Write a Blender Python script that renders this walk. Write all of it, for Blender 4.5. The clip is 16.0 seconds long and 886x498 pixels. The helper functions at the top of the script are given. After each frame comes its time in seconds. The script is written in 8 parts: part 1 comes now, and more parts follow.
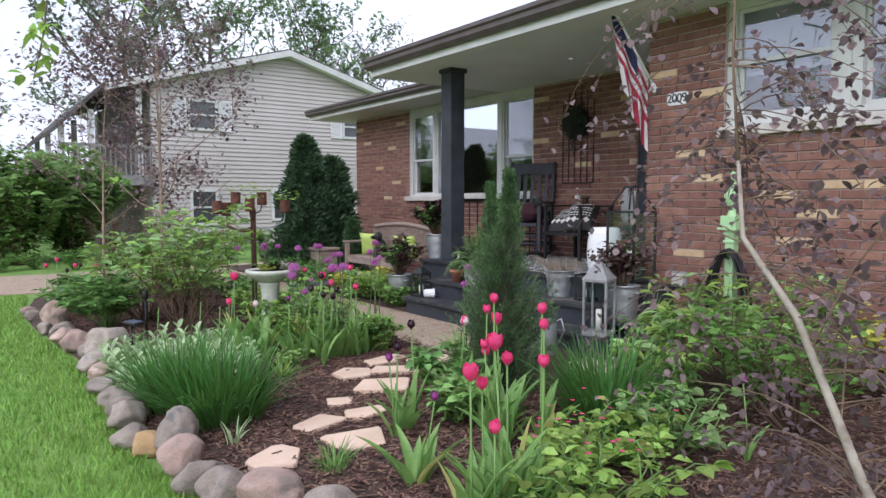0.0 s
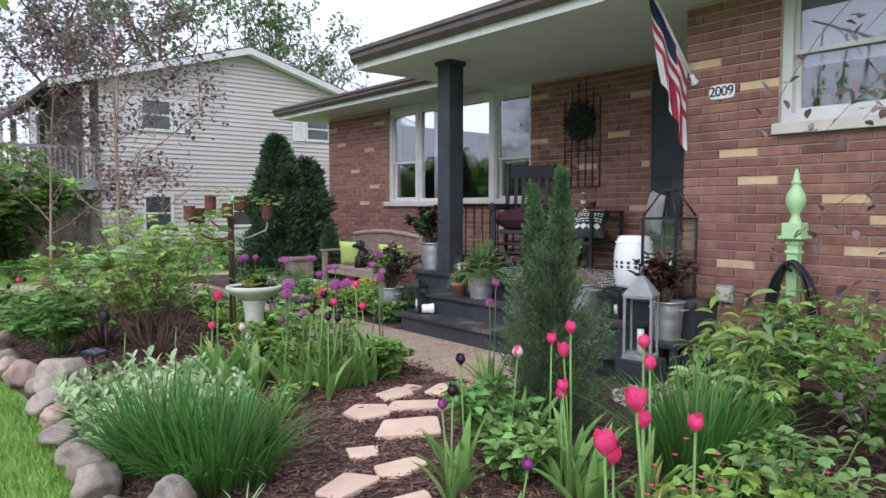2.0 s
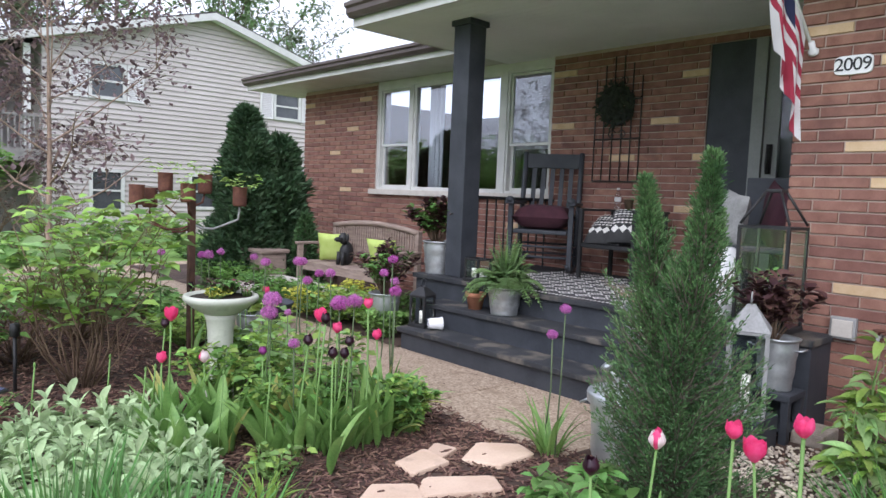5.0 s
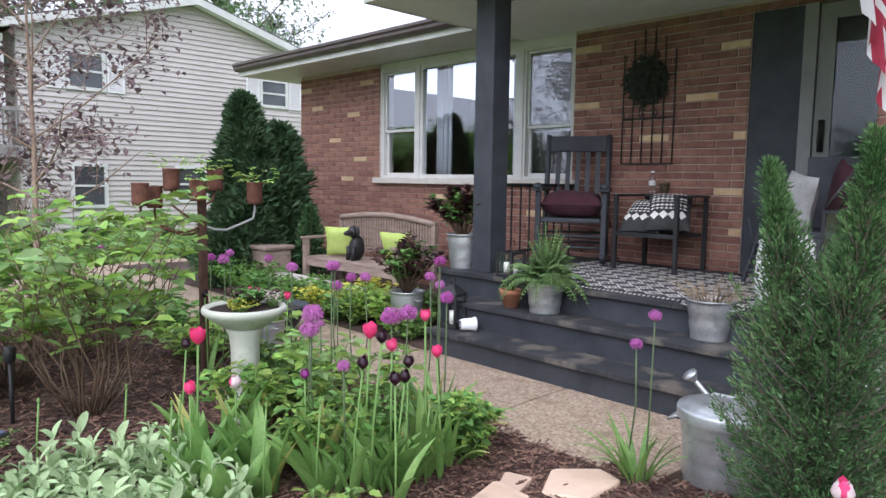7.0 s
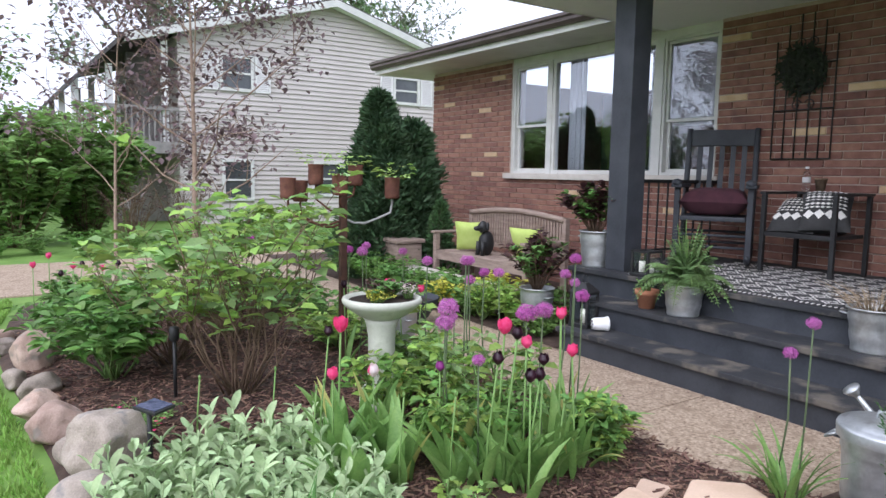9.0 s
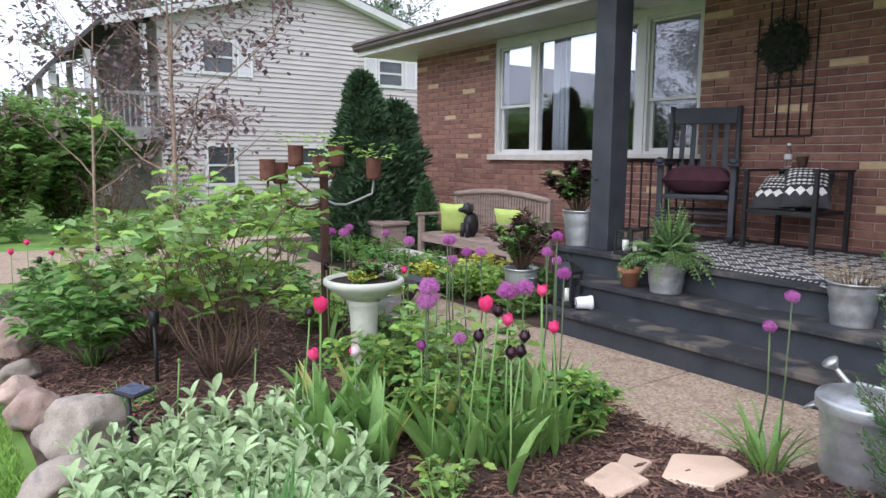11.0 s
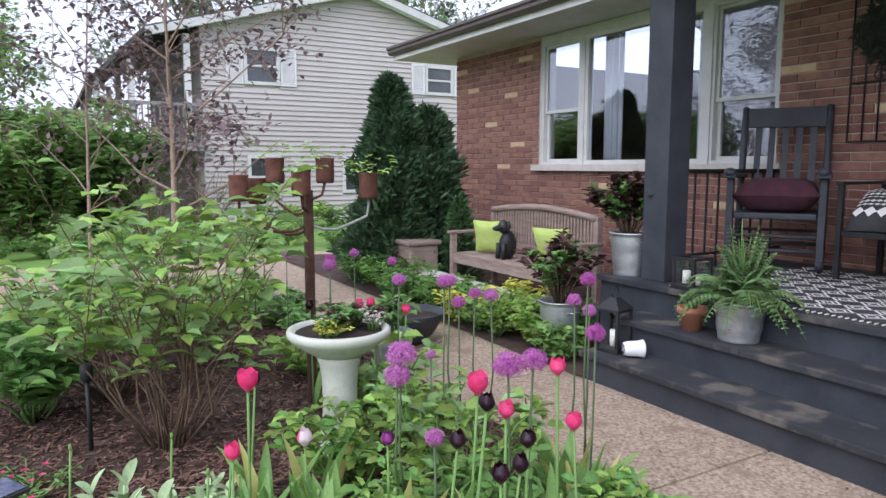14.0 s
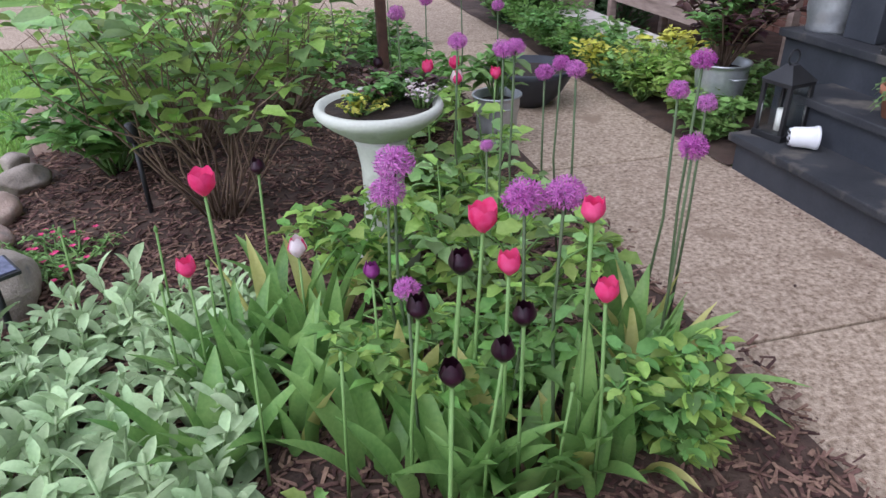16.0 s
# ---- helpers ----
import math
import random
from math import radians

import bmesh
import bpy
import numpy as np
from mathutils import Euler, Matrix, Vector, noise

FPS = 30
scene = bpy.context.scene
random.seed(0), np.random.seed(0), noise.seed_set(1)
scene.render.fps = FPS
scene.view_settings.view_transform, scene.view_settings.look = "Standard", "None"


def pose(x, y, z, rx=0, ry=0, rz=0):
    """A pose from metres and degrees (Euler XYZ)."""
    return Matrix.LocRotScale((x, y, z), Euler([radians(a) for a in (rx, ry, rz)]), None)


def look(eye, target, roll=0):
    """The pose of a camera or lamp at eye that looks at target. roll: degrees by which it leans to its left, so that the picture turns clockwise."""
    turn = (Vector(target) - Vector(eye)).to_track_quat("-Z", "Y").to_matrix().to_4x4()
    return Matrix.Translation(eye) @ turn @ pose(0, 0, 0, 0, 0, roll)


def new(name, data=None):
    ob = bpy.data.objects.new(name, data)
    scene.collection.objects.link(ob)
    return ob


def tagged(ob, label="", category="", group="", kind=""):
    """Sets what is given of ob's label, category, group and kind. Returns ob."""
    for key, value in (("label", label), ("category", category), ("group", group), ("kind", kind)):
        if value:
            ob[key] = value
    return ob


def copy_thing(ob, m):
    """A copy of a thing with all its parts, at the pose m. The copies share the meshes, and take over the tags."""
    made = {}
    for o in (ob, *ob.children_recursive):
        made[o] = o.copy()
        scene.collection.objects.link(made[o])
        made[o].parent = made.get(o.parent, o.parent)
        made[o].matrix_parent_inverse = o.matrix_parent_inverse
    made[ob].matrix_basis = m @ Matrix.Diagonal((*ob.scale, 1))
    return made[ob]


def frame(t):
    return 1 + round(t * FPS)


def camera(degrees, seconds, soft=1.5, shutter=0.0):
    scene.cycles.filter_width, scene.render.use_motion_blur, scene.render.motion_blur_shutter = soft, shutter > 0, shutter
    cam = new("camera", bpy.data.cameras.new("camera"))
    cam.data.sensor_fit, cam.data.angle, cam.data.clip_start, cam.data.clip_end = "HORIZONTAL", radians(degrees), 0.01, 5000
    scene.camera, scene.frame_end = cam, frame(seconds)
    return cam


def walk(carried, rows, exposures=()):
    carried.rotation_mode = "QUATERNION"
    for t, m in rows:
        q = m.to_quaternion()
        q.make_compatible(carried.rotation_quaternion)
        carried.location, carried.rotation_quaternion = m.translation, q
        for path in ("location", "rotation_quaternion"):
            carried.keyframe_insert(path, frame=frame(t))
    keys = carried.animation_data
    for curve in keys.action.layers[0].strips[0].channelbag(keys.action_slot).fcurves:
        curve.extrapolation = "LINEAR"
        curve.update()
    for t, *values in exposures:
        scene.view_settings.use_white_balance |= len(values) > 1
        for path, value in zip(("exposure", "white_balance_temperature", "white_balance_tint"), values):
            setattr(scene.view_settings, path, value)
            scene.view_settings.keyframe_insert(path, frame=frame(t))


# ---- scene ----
cam = camera(65.9, 16.0)
PATH = [
    (0, (0.203, 0.146, 1.302), (1.367, 1.766, 1.159), 0.0),
    (0.5, (0.128, 0.365, 1.303), (1.337, 1.949, 1.135), -1.4),
    (1, (0.174, 0.579, 1.286), (1.41, 2.141, 1.101), -1.0),
    (1.5, (0.267, 0.835, 1.305), (1.458, 2.435, 1.155), 0.9),
    (2, (0.266, 1.049, 1.299), (1.539, 2.586, 1.172), 0.0),
    (2.5, (0.328, 1.272, 1.299), (1.71, 2.714, 1.19), -0.2),
    (3, (0.474, 1.501, 1.324), (1.862, 2.939, 1.256), 2.2),
    (3.5, (0.533, 1.728, 1.306), (1.972, 3.116, 1.244), 2.7),
    (4, (0.599, 1.978, 1.301), (2.121, 3.27, 1.185), 2.4),
    (4.5, (0.727, 2.174, 1.292), (2.179, 3.54, 1.131), 3.4),
    (5, (0.773, 2.366, 1.304), (2.134, 3.823, 1.149), 2.4),
    (7.5, (0.834, 3.011, 1.336), (2.226, 4.432, 1.128), 0.5),
    (8, (0.83, 3.021, 1.335), (2.084, 4.567, 1.142), 0.1),
    (8.5, (0.793, 2.997, 1.338), (1.907, 4.645, 1.128), 1.0),
    (11, (0.832, 2.989, 1.31), (1.969, 4.612, 1.046), 0.4),
    (11.5, (0.857, 3.034, 1.302), (2.041, 4.623, 1.034), 0.1),
    (12, (0.864, 3.158, 1.291), (2.118, 4.697, 1.045), -1.0),
    (12.5, (0.876, 3.288, 1.283), (2.206, 4.769, 1.098), -2.1),
    (13, (0.963, 3.357, 1.274), (2.3, 4.834, 1.092), -1.8),
    (13.5, (1.29, 3.434, 1.275), (2.449, 5.054, 1.09), 0.4),
    (14, (1.556, 3.568, 1.337), (2.548, 5.288, 1.098), 0.0),
    (14.5, (1.792, 3.76, 1.336), (2.703, 5.485, 0.899), -1.6),
    (15, (1.987, 3.894, 1.324), (2.665, 5.637, 0.615), -2.0),
    (15.5, (2.173, 3.963, 1.342), (2.649, 5.723, 0.52), -0.7),
    (16, (2.262, 4.007, 1.328), (2.677, 5.711, 0.367), -1.4),
]
EXPOSURES = [(0.0, 0.66, 5850, 18), (2.5, 0.74, 5850, 18), (5.0, 0.95, 5850, 18), (8.0, 0.97, 5850, 18), (11.0, 0.93, 5850, 18), (13.5, 0.9, 5800, 19), (16.0, 0.76, 5600, 21)]
walk(cam, [(t, look(eye, target, roll)) for t, eye, target, roll in PATH], EXPOSURES)

# ---- world and sun: a bright overcast day ----
SUN_UP, SUN_ROUND = radians(42), radians(240)
world = bpy.data.worlds.new("sky")
scene.world = world
world.use_nodes = True
wt = world.node_tree
wt.nodes.clear()
w_out = wt.nodes.new("ShaderNodeOutputWorld")
w_bg = wt.nodes.new("ShaderNodeBackground")
w_sky = wt.nodes.new("ShaderNodeTexSky")
w_sky.sky_type, w_sky.sun_disc = "NISHITA", False
w_sky.sun_elevation, w_sky.sun_rotation = SUN_UP, SUN_ROUND
w_sky.air_density, w_sky.dust_density = 1.0, 4.0
w_bg.inputs["Strength"].default_value = 0.098
w_noise = wt.nodes.new("ShaderNodeTexNoise")
w_noise.inputs["Scale"].default_value, w_noise.inputs["Detail"].default_value = 2.2, 5
w_ramp = wt.nodes.new("ShaderNodeValToRGB")
w_ramp.color_ramp.elements[0].position, w_ramp.color_ramp.elements[0].color = 0.3, (6.6, 7.0, 7.6, 1)
w_ramp.color_ramp.elements[1].position, w_ramp.color_ramp.elements[1].color = 0.75, (9.2, 9.4, 9.8, 1)
w_mix = wt.nodes.new("ShaderNodeMix")
w_mix.data_type = "RGBA"
w_mix.inputs["Factor"].default_value = 0.9
wt.links.new(w_noise.outputs["Fac"], w_ramp.inputs["Fac"])
wt.links.new(w_sky.outputs["Color"], w_mix.inputs["A"])
wt.links.new(w_ramp.outputs["Color"], w_mix.inputs["B"])
wt.links.new(w_mix.outputs["Result"], w_bg.inputs["Color"])
wt.links.new(w_bg.outputs["Background"], w_out.inputs["Surface"])

sun = new("sun", bpy.data.lights.new("sun", "SUN"))
sun.data.energy, sun.data.angle, sun.data.color = 1.3, radians(60), (1.0, 0.98, 0.95)
sun.matrix_world = look((0, 0, 0), (-math.sin(SUN_ROUND) * math.cos(SUN_UP), -math.cos(SUN_ROUND) * math.cos(SUN_UP), -math.sin(SUN_UP)))
# ---- materials ----
def surf(name, a, b, scale=8.0, rough=0.8, bump=0.2, fine=60.0, metal=0.0, by_piece=0.0, by_island=0.0, thin=0.0, spec=0.4, stain=None, stretch=(1, 1, 1), coat=0.0):
    """Two colours mixed by broad and fine noise, with fine relief."""
    m = bpy.data.materials.new(name)
    m.use_nodes = True
    t = m.node_tree
    bs = t.nodes["Principled BSDF"]
    out = t.nodes["Material Output"]
    geo = t.nodes.new("ShaderNodeNewGeometry")
    mp = t.nodes.new("ShaderNodeMapping")
    mp.inputs["Scale"].default_value = stretch
    t.links.new(geo.outputs["Position"], mp.inputs["Vector"])
    n1 = t.nodes.new("ShaderNodeTexNoise")
    n1.inputs["Scale"].default_value, n1.inputs["Detail"].default_value = scale, 4
    n2 = t.nodes.new("ShaderNodeTexNoise")
    n2.inputs["Scale"].default_value, n2.inputs["Detail"].default_value = fine, 3
    t.links.new(mp.outputs["Vector"], n1.inputs["Vector"])
    t.links.new(mp.outputs["Vector"], n2.inputs["Vector"])
    add = t.nodes.new("ShaderNodeMath")
    add.operation = "MULTIPLY_ADD"
    add.inputs[1].default_value = 0.45
    t.links.new(n2.outputs["Fac"], add.inputs[0])
    t.links.new(n1.outputs["Fac"], add.inputs[2])
    ramp = t.nodes.new("ShaderNodeMapRange")
    ramp.inputs["From Min"].default_value, ramp.inputs["From Max"].default_value = 0.5, 0.95
    t.links.new(add.outputs[0], ramp.inputs["Value"])
    mix = t.nodes.new("ShaderNodeMix")
    mix.data_type = "RGBA"
    mix.inputs["A"].default_value, mix.inputs["B"].default_value = (*a, 1), (*b, 1)
    t.links.new(ramp.outputs["Result"], mix.inputs["Factor"])
    colour = mix.outputs["Result"]
    if stain:
        n3 = t.nodes.new("ShaderNodeTexNoise")
        n3.inputs["Scale"].default_value, n3.inputs["Detail"].default_value = stain[1], 6
        t.links.new(geo.outputs["Position"], n3.inputs["Vector"])
        r3 = t.nodes.new("ShaderNodeMapRange")
        r3.inputs["From Min"].default_value, r3.inputs["From Max"].default_value = stain[2], stain[2] + 0.12
        t.links.new(n3.outputs["Fac"], r3.inputs["Value"])
        mx = t.nodes.new("ShaderNodeMix")
        mx.data_type = "RGBA"
        mx.inputs["B"].default_value = (*stain[0], 1)
        t.links.new(colour, mx.inputs["A"])
        t.links.new(r3.outputs["Result"], mx.inputs["Factor"])
        colour = mx.outputs["Result"]
    if by_piece or by_island:
        if by_piece:
            src = t.nodes.new("ShaderNodeObjectInfo").outputs["Random"]
        else:
            src = geo.outputs["Random Per Island"]
        mr = t.nodes.new("ShaderNodeMapRange")
        amount = by_piece or by_island
        mr.inputs["To Min"].default_value, mr.inputs["To Max"].default_value = 1 - amount, 1 + amount
        t.links.new(src, mr.inputs["Value"])
        hs = t.nodes.new("ShaderNodeHueSaturation")
        hs.inputs["Fac"].default_value = 1
        mh = t.nodes.new("ShaderNodeMapRange")
        mh.inputs["To Min"].default_value, mh.inputs["To Max"].default_value = 0.5 - 0.03 * amount, 0.5 + 0.03 * amount
        t.links.new(src, mh.inputs["Value"])
        t.links.new(mh.outputs["Result"], hs.inputs["Hue"])
        t.links.new(mr.outputs["Result"], hs.inputs["Value"])
        t.links.new(colour, hs.inputs["Color"])
        colour = hs.outputs["Color"]
    t.links.new(colour, bs.inputs["Base Color"])
    rr = t.nodes.new("ShaderNodeMapRange")
    rr.inputs["To Min"].default_value, rr.inputs["To Max"].default_value = max(0.02, rough - 0.1), min(1, rough + 0.1)
    t.links.new(n2.outputs["Fac"], rr.inputs["Value"])
    t.links.new(rr.outputs["Result"], bs.inputs["Roughness"])
    bs.inputs["Metallic"].default_value = metal
    bs.inputs["Specular IOR Level"].default_value = spec
    bs.inputs["Coat Weight"].default_value = coat
    if bump:
        bp = t.nodes.new("ShaderNodeBump")
        bp.inputs["Strength"].default_value, bp.inputs["Distance"].default_value = bump, 0.01
        t.links.new(add.outputs[0], bp.inputs["Height"])
        t.links.new(bp.outputs["Normal"], bs.inputs["Normal"])
    if thin:
        tr = t.nodes.new("ShaderNodeBsdfTranslucent")
        t.links.new(colour, tr.inputs["Color"])
        ms = t.nodes.new("ShaderNodeMixShader")
        ms.inputs["Fac"].default_value = thin
        t.links.new(bs.outputs["BSDF"], ms.inputs[1])
        t.links.new(tr.outputs["BSDF"], ms.inputs[2])
        t.links.new(ms.outputs["Shader"], out.inputs["Surface"])
    return m


def leafy(name, a, b, rough=0.5, vary=0.35, thin=0.3, scale=6.0):
    return surf(name, a, b, scale, rough, 0.15, 90.0, by_island=vary, thin=thin, spec=0.35)


def glassy(name, tint=(0.9, 0.95, 0.95), rough=0.02, ior=1.45):
    m = bpy.data.materials.new(name)
    m.use_nodes = True
    bs = m.node_tree.nodes["Principled BSDF"]
    bs.inputs["Base Color"].default_value = (*tint, 1)
    bs.inputs["Transmission Weight"].default_value = 1
    bs.inputs["Roughness"].default_value = rough
    bs.inputs["IOR"].default_value = ior
    return m


M_LAWN = surf("lawn_soil", (0.11, 0.215, 0.038), (0.18, 0.3, 0.062), 3, 0.9, 0.6, 40)
M_GRASS = leafy("grass_blade", (0.2, 0.36, 0.065), (0.32, 0.49, 0.12), 0.6, 0.35, 0.35)
M_SOIL = surf("mulch_soil", (0.035, 0.023, 0.017), (0.095, 0.058, 0.042), 9, 0.95, 1.0, 70, stain=((0.11, 0.075, 0.055), 2.5, 0.56))
M_CHIP = surf("bark_chip", (0.07, 0.038, 0.028), (0.23, 0.13, 0.1), 14, 0.9, 0.5, 110, by_island=0.7, spec=0.3)
M_CONC = surf("exposed_aggregate_concrete", (0.2, 0.14, 0.09), (0.57, 0.45, 0.33), 55.0, 0.9, 0.8, 200, by_piece=0.06, stain=((0.28, 0.205, 0.14), 5.0, 0.58))
M_FLAG = surf("pink_flagstone", (0.6, 0.43, 0.31), (0.74, 0.56, 0.42), 5, 0.85, 0.3, 90, by_piece=0.1, stain=((0.5, 0.36, 0.27), 6, 0.6))
M_BRICK = surf("red_brick", (0.18, 0.082, 0.061), (0.285, 0.146, 0.108), 10, 0.88, 0.5, 130, by_piece=0.22, stain=((0.15, 0.075, 0.06), 3.5, 0.6))
M_BRICKJ = surf("red_brick_rest", (0.18, 0.082, 0.061), (0.285, 0.146, 0.108), 10, 0.88, 0.5, 130, by_island=0.22, stain=((0.15, 0.075, 0.06), 3.5, 0.6))
M_BUFF = surf("buff_brick", (0.52, 0.36, 0.2), (0.64, 0.48, 0.3), 10, 0.88, 0.5, 130, by_piece=0.12)
M_MORTAR = surf("mortar", (0.36, 0.28, 0.23), (0.48, 0.39, 0.33), 8, 0.95, 0.5, 150)
M_WHITE = surf("aged_white_paint", (0.54, 0.54, 0.51), (0.66, 0.66, 0.63), 4, 0.55, 0.1, 70, stain=((0.55, 0.54, 0.5), 5, 0.64))
M_SOFFIT = surf("grey_soffit_paint", (0.76, 0.78, 0.78), (0.84, 0.86, 0.86), 2, 0.7, 0.08, 60)
M_GUTTER = surf("brown_gutter", (0.085, 0.065, 0.06), (0.13, 0.105, 0.095), 4, 0.5, 0.1, 60)
M_SHINGLE = surf("dark_shingle", (0.06, 0.055, 0.055), (0.12, 0.11, 0.105), 6, 0.95, 0.8, 120)
M_BLACK = surf("charcoal_paint", (0.028, 0.032, 0.039), (0.052, 0.057, 0.066), 5, 0.6, 0.15, 60)
M_STEP = surf("worn_charcoal_deck_paint", (0.022, 0.024, 0.028), (0.05, 0.051, 0.053), 4, 0.75, 0.35, 80, stain=((0.13, 0.115, 0.095), 4.5, 0.52))
M_STONE = surf("limestone_sill", (0.5, 0.46, 0.4), (0.62, 0.58, 0.52), 6, 0.85, 0.3, 90)
M_SIDING = surf("cream_vinyl_siding", (0.455, 0.415, 0.385), (0.525, 0.485, 0.455), 0.8, 0.6, 0.05, 30)
# near-black colour stands in for the shade of the room behind the glass
M_UNLIT = surf("unlit_room_shade", (0.02, 0.021, 0.023), (0.04, 0.042, 0.046), 2, 0.9, 0, 30)
M_CURTAIN = surf("white_curtain", (0.6, 0.62, 0.64), (0.75, 0.76, 0.78), 3, 0.9, 0.2, 60)
M_GLASS = glassy("window_glass", (0.8, 0.86, 0.92), 0.015, 2.1)
M_PANE = glassy("lantern_glass")
M_GALV = surf("galvanised_steel", (0.43, 0.45, 0.45), (0.62, 0.64, 0.64), 12, 0.42, 0.1, 60, metal=0.75, stain=((0.3, 0.3, 0.29), 5, 0.6))
M_IRON = surf("black_iron", (0.012, 0.012, 0.013), (0.03, 0.03, 0.03), 8, 0.5, 0.1, 90)
M_ROCK = surf("granite_rock", (0.21, 0.175, 0.14), (0.42, 0.355, 0.295), 9, 0.9, 0.9, 120, by_piece=0.25, stain=((0.19, 0.18, 0.17), 9, 0.57))
M_ROCKP = surf("pink_granite_rock", (0.27, 0.18, 0.14), (0.46, 0.34, 0.28), 9, 0.9, 0.9, 120, by_piece=0.25, stain=((0.24, 0.2, 0.17), 12, 0.55))
M_ROCKO = surf("ochre_rock", (0.34, 0.21, 0.09), (0.48, 0.33, 0.17), 8, 0.9, 0.6, 120)
M_BARKM = surf("bark", (0.09, 0.07, 0.055), (0.2, 0.16, 0.13), 14, 0.95, 0.8, 100)
M_TWIG = surf("brown_twig", (0.13, 0.085, 0.055), (0.24, 0.165, 0.11), 18, 0.9, 0.4, 100)
M_STEM = leafy("green_stem", (0.13, 0.24, 0.06), (0.2, 0.33, 0.1), 0.6, 0.15, 0.0)


# ---- geometry helpers ----
class Geo:
    """Collects vertices and faces of one mesh."""

    def __init__(self):
        self.v, self.f = [], []

    def add(self, verts, faces):
        n = len(self.v)
        self.v.extend(verts)
        self.f.extend([tuple(i + n for i in fc) for fc in faces])
        return self

    def box(self, x0, y0, z0, x1, y1, z1, m=None):
        vs = [Vector(p) for p in ((x0, y0, z0), (x1, y0, z0), (x1, y1, z0), (x0, y1, z0), (x0, y0, z1), (x1, y0, z1), (x1, y1, z1), (x0, y1, z1))]
        if m is not None:
            vs = [m @ p for p in vs]
        return self.add([tuple(p) for p in vs], [(3, 2, 1, 0), (4, 5, 6, 7), (0, 1, 5, 4), (1, 2, 6, 5), (2, 3, 7, 6), (3, 0, 4, 7)])

    def bevel_box(self, x0, y0, z0, x1, y1, z1, r, m=None):
        bm = bmesh.new()
        bmesh.ops.create_cube(bm, size=1)
        bmesh.ops.scale(bm, vec=(x1 - x0, y1 - y0, z1 - z0), verts=bm.verts)
        bmesh.ops.translate(bm, vec=((x0 + x1) / 2, (y0 + y1) / 2, (z0 + z1) / 2), verts=bm.verts)
        bmesh.ops.bevel(bm, geom=bm.edges[:], offset=r, segments=2, affect="EDGES", profile=0.6)
        if m is not None:
            bmesh.ops.transform(bm, matrix=m, verts=bm.verts)
        bm.verts.index_update()
        self.add([tuple(p.co) for p in bm.verts], [tuple(p.index for p in fc.verts) for fc in bm.faces])
        bm.free()
        return self

    def tube(self, path, radii, n=6, cap=True):
        path = [Vector(p) for p in path]
        if isinstance(radii, (int, float)):
            radii = [radii] * len(path)
        vs, fs = [], []
        side = None
        for i, p in enumerate(path):
            way = (path[min(i + 1, len(path) - 1)] - path[max(i - 1, 0)])
            if way.length < 1e-9:
                way = Vector((0, 0, 1))
            way.normalize()
            if side is None:
                side = way.orthogonal().normalized()
            side = (side - way * side.dot(way))
            side = side.normalized() if side.length > 1e-6 else way.orthogonal().normalized()
            up = way.cross(side)
            for k in range(n):
                a = 2 * math.pi * k / n
                vs.append(tuple(p + (side * math.cos(a) + up * math.sin(a)) * radii[i]))
        for i in range(len(path) - 1):
            for k in range(n):
                a, b = i * n + k, i * n + (k + 1) % n
                fs.append((a, b, b + n, a + n))
        if cap:
            fs.append(tuple(range(n - 1, -1, -1)))
            fs.append(tuple(range((len(path) - 1) * n, len(path) * n)))
        return self.add(vs, fs)

    def lathe(self, profile, n=24, at=(0, 0, 0), m=None, cap=True, wave=None):
        """profile: (radius, height) from bottom to top."""
        vs, fs = [], []
        for r, z in profile:
            for k in range(n):
                a = 2 * math.pi * k / n
                rr = r * (wave(a, z) if wave else 1)
                p = Vector((rr * math.cos(a), rr * math.sin(a), z))
                p = (m @ p) if m is not None else p + Vector(at)
                vs.append(tuple(p))
        for i in range(len(profile) - 1):
            for k in range(n):
                a, b = i * n + k, i * n + (k + 1) % n
                fs.append((a, b, b + n, a + n))
        if cap:
            fs.append(tuple(range(n - 1, -1, -1)))
            fs.append(tuple(range((len(profile) - 1) * n, len(profile) * n)))
        return self.add(vs, fs)

    def blob(self, centre, size, rough=0.15, freq=1.5, seed=0.0, sub=3, turn=0.0, flat=None):
        bm = bmesh.new()
        bmesh.ops.create_icosphere(bm, subdivisions=sub, radius=1)
        off = Vector((seed * 7.3, seed * 3.1, seed * 5.7))
        c, s = math.cos(turn), math.sin(turn)
        bm.verts.index_update()
        vs = []
        for p in bm.verts:
            d = 1 + rough * noise.noise(p.co * freq + off) + rough * 0.4 * noise.noise(p.co * freq * 3 + off)
            q = Vector((p.co.x * size[0], p.co.y * size[1], p.co.z * size[2])) * d
            z = q.z if flat is None else max(q.z, -flat)
            vs.append((centre[0] + c * q.x - s * q.y, centre[1] + s * q.x + c * q.y, centre[2] + z))
        self.add(vs, [tuple(p.index for p in fc.verts) for fc in bm.faces])
        bm.free()
        return self

    def leaf(self, base, way, up, length, width, droop=0.3, segs=4, fold=0.15, shape=0.45, curl=0.0, blunt=0.8, tooth=0.0):
        """A leaf blade: widest at shape of its length, folded along its rib and drooping."""
        base, way, up = Vector(base), Vector(way).normalized(), Vector(up)
        side = way.cross(up)
        side = side.normalized() if side.length > 1e-6 else way.orthogonal().normalized()
        up = side.cross(way).normalized()
        vs, fs = [], []
        p, d = base.copy(), way.copy()
        step = length / segs
